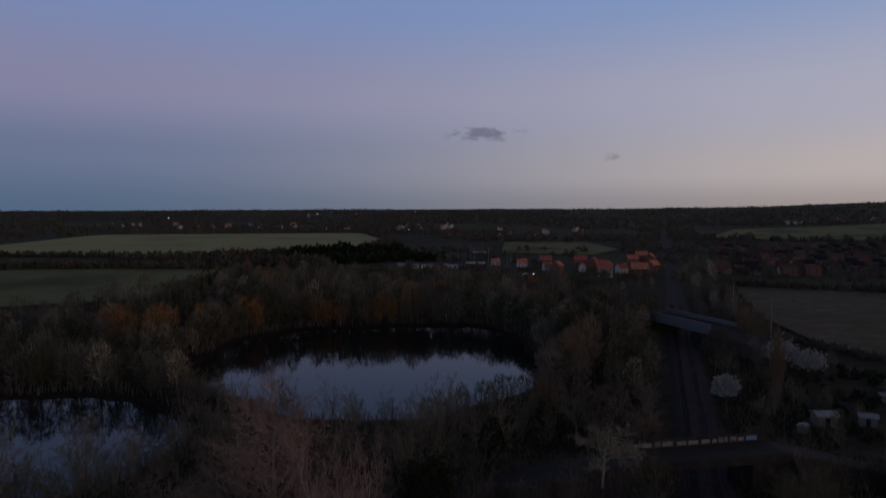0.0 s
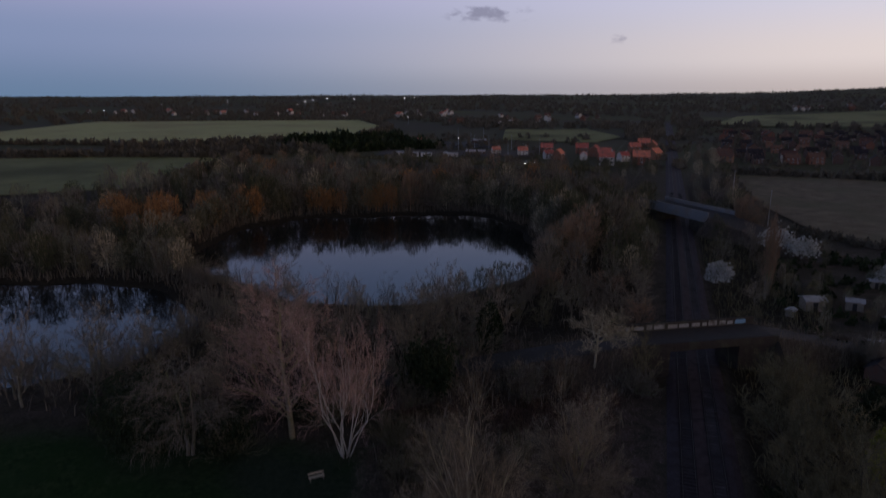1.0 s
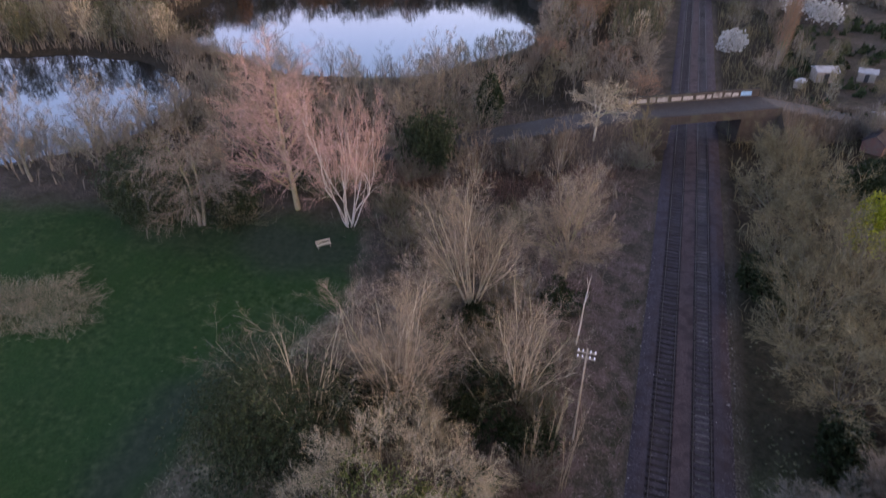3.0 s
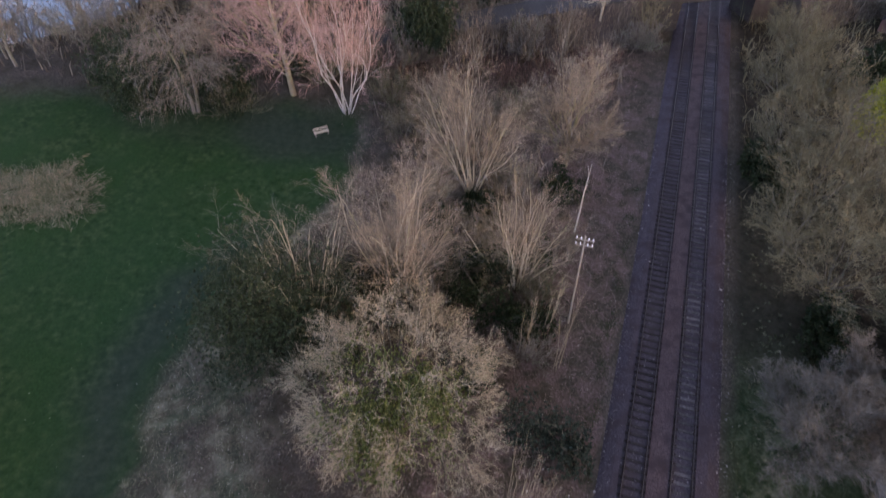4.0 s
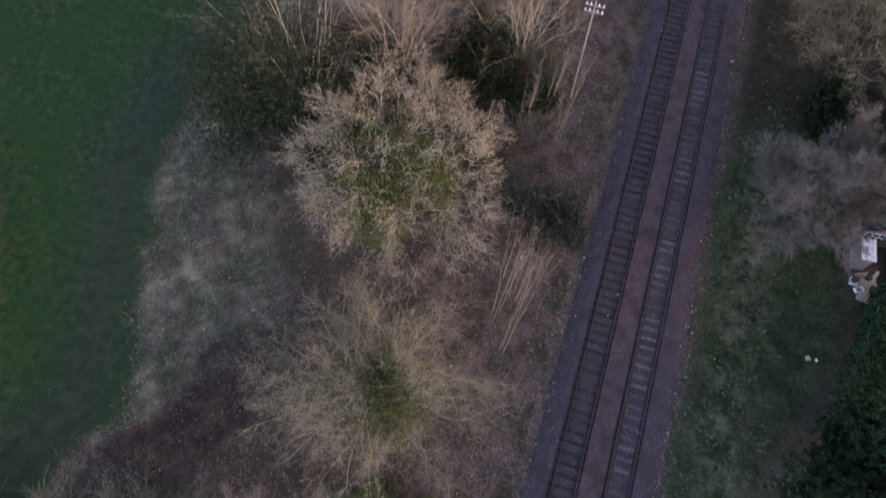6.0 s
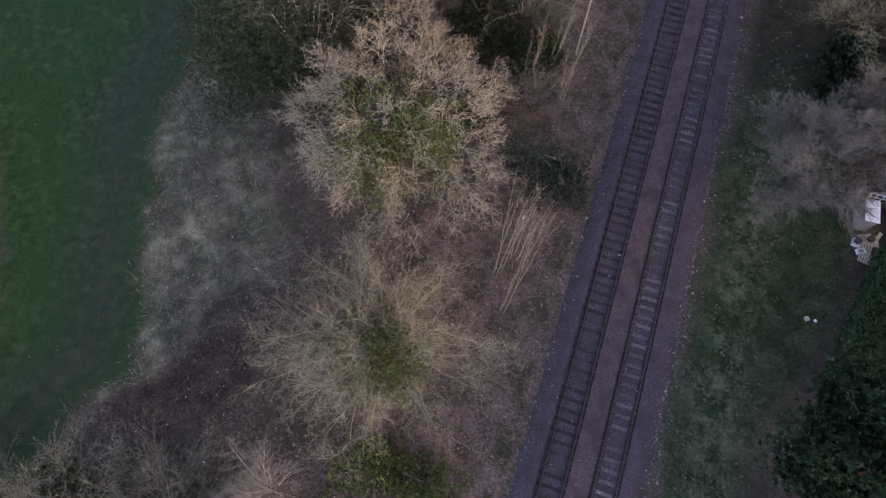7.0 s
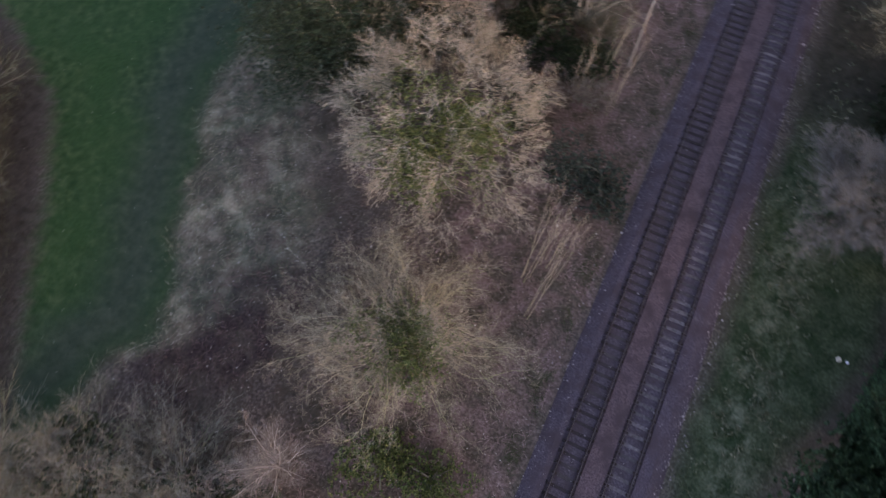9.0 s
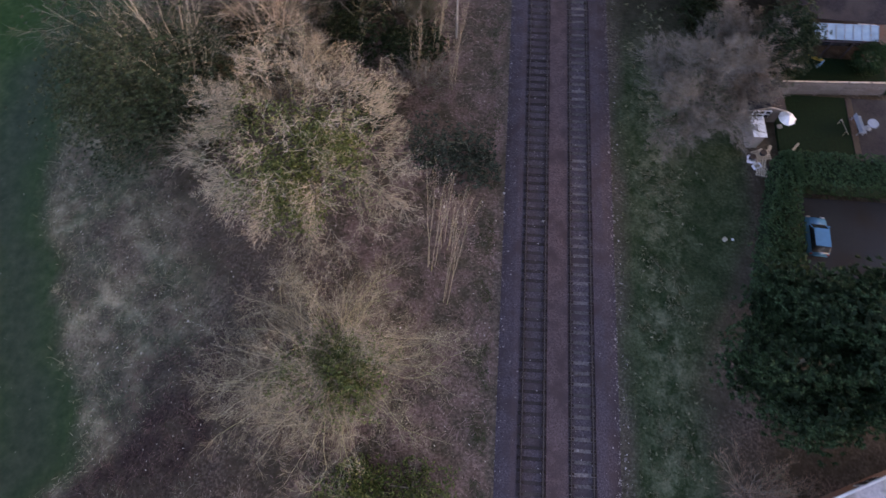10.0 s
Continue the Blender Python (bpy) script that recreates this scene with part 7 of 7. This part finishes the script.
def hedge(x0, y0, x1, y1, h, label, seed, left=0.0, right=0.0):
    r = np.random.default_rng(seed)
    e = thing("hedge", label, "hedge", pose(0, 0, GZ), "garden hedges")
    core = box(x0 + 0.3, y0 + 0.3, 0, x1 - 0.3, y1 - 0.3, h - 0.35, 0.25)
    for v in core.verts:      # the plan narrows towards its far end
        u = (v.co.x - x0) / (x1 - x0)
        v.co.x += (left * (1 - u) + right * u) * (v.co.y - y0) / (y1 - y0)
    # solid core, coloured as the shade between the leaves
    part("core", core, M["inner_shade"], e)
    n = int(((x1 - x0) * (y1 - y0) + 2 * h * (x1 - x0 + y1 - y0)) * 30)
    p = np.column_stack([r.uniform(x0, x1, n), r.uniform(y0, y1, n), r.uniform(0.1, h, n)])
    d = np.zeros((n, 3))
    f = r.integers(0, 8, n)
    p[f < 4, 2], d[f < 4, 2] = h, 1
    for k, (ax, val, sg) in enumerate(((0, x0, -1), (0, x1, 1), (1, y0, -1), (1, y1, 1))):
        s = f == 4 + k
        p[s, ax], d[s, ax] = val, sg
    p += (0.20 * waves(p[:, 0] * 1.0, p[:, 1], 0.45, 0.2) - 0.14)[:, None] * d
    u = (p[:, 0] - x0) / (x1 - x0)
    p[:, 0] += (left * (1 - u) + right * u) * (p[:, 1] - y0) / (y1 - y0)
    v, q = leaf_tufts(r, p, d + r.normal(0, 0.35, d.shape), 0.15, 9, 0.45)
    np_mesh("leaves", v, q, M["hedge"], e)


hedge(21.6, 15.2, 25.4, 27.2, 2.4, "clipped dark green garden hedge by the driveway", 61, 3.2, 0.8)
hedge(26.25, 24.4, 40.0, 27.3, 2.4, "clipped green hedge between lawn and driveway", 62)

e = thing("fence", "grey timber panel fence between two gardens", "fence", pose(26.0, 34.2, GZ, 0, 0, 3))
for i in range(6):
    part("post", box(i * 1.85 - 0.05, -0.05, -0.3, i * 1.85 + 0.05, 0.05, 1.9, 0.01), M["wood_weathered"], e)
    if i < 5:
        pn = part("panel", box(i * 1.85 + 0.055, -0.02, 0.1, i * 1.85 + 1.795, 0.02, 1.8, 0.005), M["wood_weathered"], e)
        for j in range(8):
            z = 0.14 + j * 0.2
            part("board", prism([(-0.045, z), (-0.022, z), (-0.022, z + 0.21), (-0.03, z + 0.21)], i * 1.85 + 0.07, i * 1.85 + 1.78, "x"), M["wood_weathered"], pn)
        part("rail", box(i * 1.85 + 0.06, -0.05, 1.8, i * 1.85 + 1.79, 0.05, 1.86, 0.008), M["wood_pale"], e, "pale capping rail")

e = house("bungalow", "bungalow with a dark tiled roof and a glazed lean-to", 16.0, 8.5, 2.9, 2.4, M["brick_dark"], M["tile_dark"], pose(36.0, 44.6, GZ, 0, 0, -2), 4, 1)
lt = thing("lean_to", "lean-to with a pale blue ribbed polycarbonate roof", "lean-to", pose(31.6, 40.2, GZ, 0, 0, 1))
part("roof_sheet", prism([(-1.75, 2.28), (-1.75, 2.33), (-0.45, 2.75), (-0.45, 2.70)], -3.0, 2.8, "x"), M["polycarb"], lt, "ribbed translucent roofing sheet")
for i in range(9):
    x = -3.0 + i * 0.72
    part("rib", prism([(-1.77, 2.325), (-1.77, 2.36), (-0.45, 2.78), (-0.45, 2.745)], x, x + 0.04, "x"), M["wood_grey"], lt)
for i in range(4):
    x = -2.9 + i * 1.85
    part("post", box(x, -1.9, -0.3, x + 0.09, -1.8, 2.3, 0.01), M["tile_dark"], lt)
part("front_beam", box(-3.0, -1.92, 2.16, 2.8, -1.82, 2.27, 0.01), M["tile_dark"], lt)
part("dark_opening", box(-2.9, -0.42, 0.0, 2.7, -0.36, 2.1, 0.01), M["window"], lt, "dark glazed doors")

# trellis, parasol, little shed, clutter
e = thing("summerhouse", "small grey timber summerhouse with a paned front and dark felt roof", "summerhouse", pose(24.45, 32.45, GZ, 0, 0, 4))
part("wall", prism([(-1.35, 0), (1.35, 0), (1.35, 1.75), (0, 2.2), (-1.35, 1.75)], -1.15, 1.15, "y"), M["wood_weathered"], e)
for sx in (-1, 1):
    part("roof", prism([(0, 2.24), (sx * 1.5, 1.74), (sx * 1.5, 1.80), (0, 2.31)], -1.25, 1.3, "y"), M["tile_dark"], e, "dark felt roof")
    part("bargeboard", prism([(0, 2.20), (sx * 1.5, 1.70), (sx * 1.5, 1.84), (0, 2.35)], -1.30, -1.252, "y"), M["wood_grey"], e, "pale bargeboard")
for i in range(3):
    for j in range(2):
        x0, z0 = -1.05 + i * 0.5, 0.75 + j * 0.48
        wf = part("window_frame", box(x0, -1.20, z0, x0 + 0.46, -1.152, z0 + 0.44, 0.008), M["upvc"], e)
        part("pane", box(x0 + 0.05, -1.215, z0 + 0.05, x0 + 0.41, -1.202, z0 + 0.39), M["window"], wf)
part("door", box(0.55, -1.20, 0.05, 1.2, -1.152, 1.65, 0.008), M["wood_weathered"], e, "grey boarded door")

e = thing("parasol", "white fabric parasol, slightly faded", "parasol", pose(26.15, 30.8, GZ))
part("pole", tube(bmesh.new(), (0, 0, 0), (0, 0, 1.9), 0.025, 0.025, 8), M["metal_grey"], e)
bm = bmesh.new()
bmesh.ops.create_cone(bm, cap_ends=False, segments=8, radius1=0.72, radius2=0.04, depth=0.42, matrix=Matrix.Translation((0, 0, 1.72)))
bmesh.ops.subdivide_edges(bm, edges=bm.edges[:], cuts=2, use_grid_fill=True)
for v in bm.verts:
    v.co.z -= 0.05 * (1 - math.cos(8 * math.atan2(v.co.y, v.co.x))) * math.hypot(v.co.x, v.co.y) + 0.03 * math.sin(v.co.x * 9 + v.co.y * 5)
bmesh.ops.solidify(bm, geom=bm.faces[:], thickness=0.015)
part("canopy", bm, M["white"], e, "white eight-sided canopy")
part("base", tube(bmesh.new(), (0, 0, 0), (0, 0, 0.3), 0.26, 0.22, 12), M["concrete"], e)

e = thing("garden_shed", "small lean-to store with a corrugated white roof", "shed", pose(23.6, 29.6, GZ, 0, 0, 3))
part("body", box(-0.45, -0.86, 0, 0.45, 0.86, 1.75, 0.02), M["wood_grey"], e)
for i in range(9):
    part("roof_sheet", box(-0.54 + i * 0.12, -0.95, 1.76, -0.43 + i * 0.12, 0.95, 1.80 + 0.018 * (i % 2), 0.008), M["white"], e)

cl = random.Random(9)
for i in range(13):
    x, y = 24.3 + cl.uniform(-0.9, 0.9), 27.7 + cl.uniform(-1.2, 0.9)
    kind = i % 4
    if kind == 0:
        e = thing("pallet", "grey broken timber pallet on the ground", "pallet", pose(x, y, GZ + 0.05, cl.uniform(-12, 12), 0, cl.uniform(0, 90)), "garden clutter")
        for j in range(5):
            part("slat", box(-0.5, -0.4 + j * 0.19, 0.09, 0.5, -0.28 + j * 0.19, 0.11, 0.003), M["wood_pale"], e)
        for j in (-0.45, 0, 0.45):
            part("bearer", box(j - 0.04, -0.42, 0, j + 0.04, 0.5, 0.09, 0.003), M["wood_grey"], e)
    elif kind == 1:
        e = thing("crate", "white plastic crate among garden clutter", "crate", pose(x, y, GZ, 0, 0, cl.uniform(0, 90)), "garden clutter")
        part("base", box(-0.3, -0.2, 0, 0.3, 0.2, 0.03), M["white"], e)
        for a in ((-0.3, -0.2, -0.28, 0.2), (0.28, -0.2, 0.3, 0.2), (-0.28, -0.2, 0.28, -0.18), (-0.28, 0.18, 0.28, 0.2)):
            part("side", box(a[0], a[1], 0.03, a[2], a[3], 0.3), M["white"], e)
    elif kind == 2:
        e = thing("tub", "dark plastic plant tub with soil", "tub", pose(x, y, GZ), "garden clutter")
        part("pot", tube(bmesh.new(), (0, 0, 0), (0, 0, 0.4), 0.2, 0.28, 14), M["dark_plastic"], e)
        part("soil", tube(bmesh.new(), (0, 0, 0.38), (0, 0, 0.42), 0.25, 0.24, 14), M["soil"], e)
    else:
        e = thing("board", "pale offcut of timber board", "board", pose(x, y, GZ + 0.04, 0, cl.uniform(-8, 8), cl.uniform(0, 180)), "garden clutter")
        part("plank", box(-0.7, -0.13, 0, 0.7, 0.13, 0.03, 0.006), M["wood_pale"], e)

e = thing("water_butt", "green-grey plastic water butt", "water butt", pose(25.1, 32.9, GZ + 0.2))
part("barrel", tube(bmesh.new(), (0, 0, 0), (0, 0, 0.9), 0.27, 0.3, 16), M["dark_plastic"], e)
part("lid", tube(bmesh.new(), (0, 0, 0.9), (0, 0, 0.95), 0.31, 0.3, 16), M["metal_grey"], e)

e = thing("football_goal", "small pale tubular football goal on the lawn", "goal", Matrix.LocRotScale((31.15, 30.9, GZ + 0.22), Euler((0, 0, radians(-78))), (0.62, 0.62, 0.62)))
bm = bmesh.new()
tube(bm, (-0.9, 0, 0), (-0.9, 0, 1.0), 0.035, 0.035, 8)
part("post", bm, M["wood_pale"], e)
part("post", tube(bmesh.new(), (0.9, 0, 0), (0.9, 0, 1.0), 0.035, 0.035, 8), M["wood_pale"], e)
part("crossbar", tube(bmesh.new(), (-0.93, 0, 1.0), (0.93, 0, 1.0), 0.035, 0.035, 8), M["wood_pale"], e)
for sx in (-0.9, 0.9):
    part("stay", tube(bmesh.new(), (sx, 0, 1.0), (sx, 0.8, 0.03), 0.022, 0.022, 6), M["wood_pale"], e)
part("ground_bar", tube(bmesh.new(), (-0.9, 0.8, 0.03), (0.9, 0.8, 0.03), 0.022, 0.022, 6), M["wood_pale"], e)

e = thing("garden_bench", "faded blue-white slatted garden bench by the patio", "bench", pose(32.6, 31.2, GZ + 0.22, 0, 0, 98))
for i in range(5):
    part("seat_slat", box(-0.85, -0.3 + i * 0.12, 0.42, 0.85, -0.2 + i * 0.12, 0.45, 0.005), M["faded_blue"], e)
for i in range(3):
    part("back_slat", box(-0.85, 0.32, 0.52 + i * 0.15, 0.85, 0.35, 0.64 + i * 0.15, 0.005), M["faded_blue"], e)
for sx in (-0.75, 0.75):
    for yy in (-0.25, 0.3):
        part("leg", box(sx - 0.03, yy, 0, sx + 0.03, yy + 0.05, 0.42, 0.005), M["faded_blue"], e)
e = thing("garden_table", "small faded blue-white round garden table", "table", pose(33.5, 31.2, GZ + 0.23))
part("top", tube(bmesh.new(), (0, 0, 0.68), (0, 0, 0.72), 0.45, 0.45, 20), M["faded_blue"], e)
part("stem", tube(bmesh.new(), (0, 0, 0), (0, 0, 0.68), 0.05, 0.04, 10), M["faded_blue"], e)
part("foot", tube(bmesh.new(), (0, 0, 0), (0, 0, 0.04), 0.28, 0.2, 14), M["faded_blue"], e)
e = thing("board", "pale plank lying on the lawn", "board", pose(27.25, 28.95, GZ + 0.23, 0, 0, 50))
part("plank", box(-0.45, -0.09, 0, 0.45, 0.09, 0.04, 0.006), M["wood_pale"], e)
e = thing("slide", "yellow plastic toy slide by the lean-to", "toy", pose(29.9, 37.7, GZ + 0.22, 0, 0, -52))
part("chute", prism([(-0.7, 0.08), (0.6, 0.75), (0.6, 0.82), (-0.7, 0.15)], -0.16, 0.16, "y"), M["yellow"], e)
part("ladder", box(0.55, -0.18, 0, 0.68, 0.18, 0.8, 0.02), M["blue"], e)

# blue car on the driveway
e = thing("car", "light blue hatchback parked on the driveway", "car", Matrix.LocRotScale((27.4, 20.75, GZ + 0.21), Euler((0, 0, radians(177))), (0.92, 0.82, 0.98)))
bm = prism([(-1.98, 0.32), (-1.95, 0.62), (-1.75, 0.80), (-1.0, 0.93), (1.80, 0.95), (1.97, 0.62), (1.95, 0.3)], -0.84, 0.84, "x")
bmesh.ops.bevel(bm, geom=bm.edges[:], offset=0.09, segments=3, affect="EDGES")
part("body", bm, M["car_blue"], e, smooth=True)
bm = prism([(-1.05, 0.92), (-0.30, 1.40), (1.40, 1.43), (1.88, 0.94)], -0.74, 0.74, "x")
for v in bm.verts:
    if v.co.z > 1.2:
        v.co.x *= 0.84
bmesh.ops.bevel(bm, geom=bm.edges[:], offset=0.05, segments=2, affect="EDGES")
cb = part("cabin", bm, M["window"], e)
bm = prism([(-0.36, 1.405), (-0.36, 1.445), (1.46, 1.475), (1.46, 1.43)], -0.62, 0.62, "x")
bmesh.ops.bevel(bm, geom=bm.edges[:], offset=0.012, segments=2, affect="EDGES")
part("roof_panel", bm, M["car_blue"], cb)
for sx in (-1, 1):
    bm = prism([(-1.0, 0.96), (-0.34, 1.40), (-0.28, 1.44), (-0.92, 0.96)], min(sx * 0.63, sx * 0.72), max(sx * 0.63, sx * 0.72), "x")
    part("pillar", bm, M["car_blue"], cb)
    part("mirror", box(min(sx * 0.82, sx * 0.98), -0.92, 0.92, max(sx * 0.82, sx * 0.98), -0.80, 1.05, 0.03), M["car_blue"], e)
    part("headlamp", box(sx * 0.6 - 0.16, -1.94, 0.60, sx * 0.6 + 0.16, -1.80, 0.78, 0.03), M["old_white"], e, "clear headlamp")
    for yy in (-1.25, 1.25):
        wh = part("wheel", tube(bmesh.new(), (sx * 0.7, yy, 0.31), (sx * 0.88, yy, 0.31), 0.31, 0.31, 18), M["dark_plastic"], e)
        part("rim", tube(bmesh.new(), (sx * 0.87, yy, 0.31), (sx * 0.895, yy, 0.31), 0.2, 0.19, 14), M["metal_grey"], wh)
    part("tail_lamp", box(sx * 0.68 - 0.1, 1.88, 0.66, sx * 0.68 + 0.1, 1.95, 0.86, 0.02), M["red_dark"], e)

# house at the corner with a pale weathered roof
corner = house("house", "house with a pale weathered tiled roof and white fascia", 12.0, 8.0, 4.9, 2.6, M["brick"], M["slate"], Matrix.LocRotScale((29.5, -0.6, GZ), Euler((0, 0, radians(24))), (1, 1, 1)), 3)
for sy in (-1, 1):
    part("gutter", box(-6.3, min(sy * 4.46, sy * 4.60), 4.56, 6.3, max(sy * 4.46, sy * 4.60), 4.84, 0.02), M["white"], corner, "white plastic gutter")
e = thing("carton", "small crushed pale carton on the verge", "carton", pose(20.75, 20.25, GZ, 0, 0, 35))
part("box", box(-0.17, -0.11, 0, 0.17, 0.11, 0.12, 0.02), M["wood_pale"], e)
part("flap", box(-0.17, 0.112, 0.07, 0.17, 0.22, 0.085, 0.004), M["wood_pale"], e)
e = thing("rubbish_bag", "white rubbish bag dropped on the verge", "bag", pose(21.3, 20.3, GZ))
bm = bmesh.new()
bmesh.ops.create_icosphere(bm, subdivisions=2, radius=0.12)
for v in bm.verts:
    v.co *= 1 + 0.22 * math.sin(v.co.x * 17 + v.co.y * 11) * math.cos(v.co.z * 13)
    v.co.z = v.co.z * 0.6 + 0.09
part("sack", bm, M["white"], e, smooth=True)
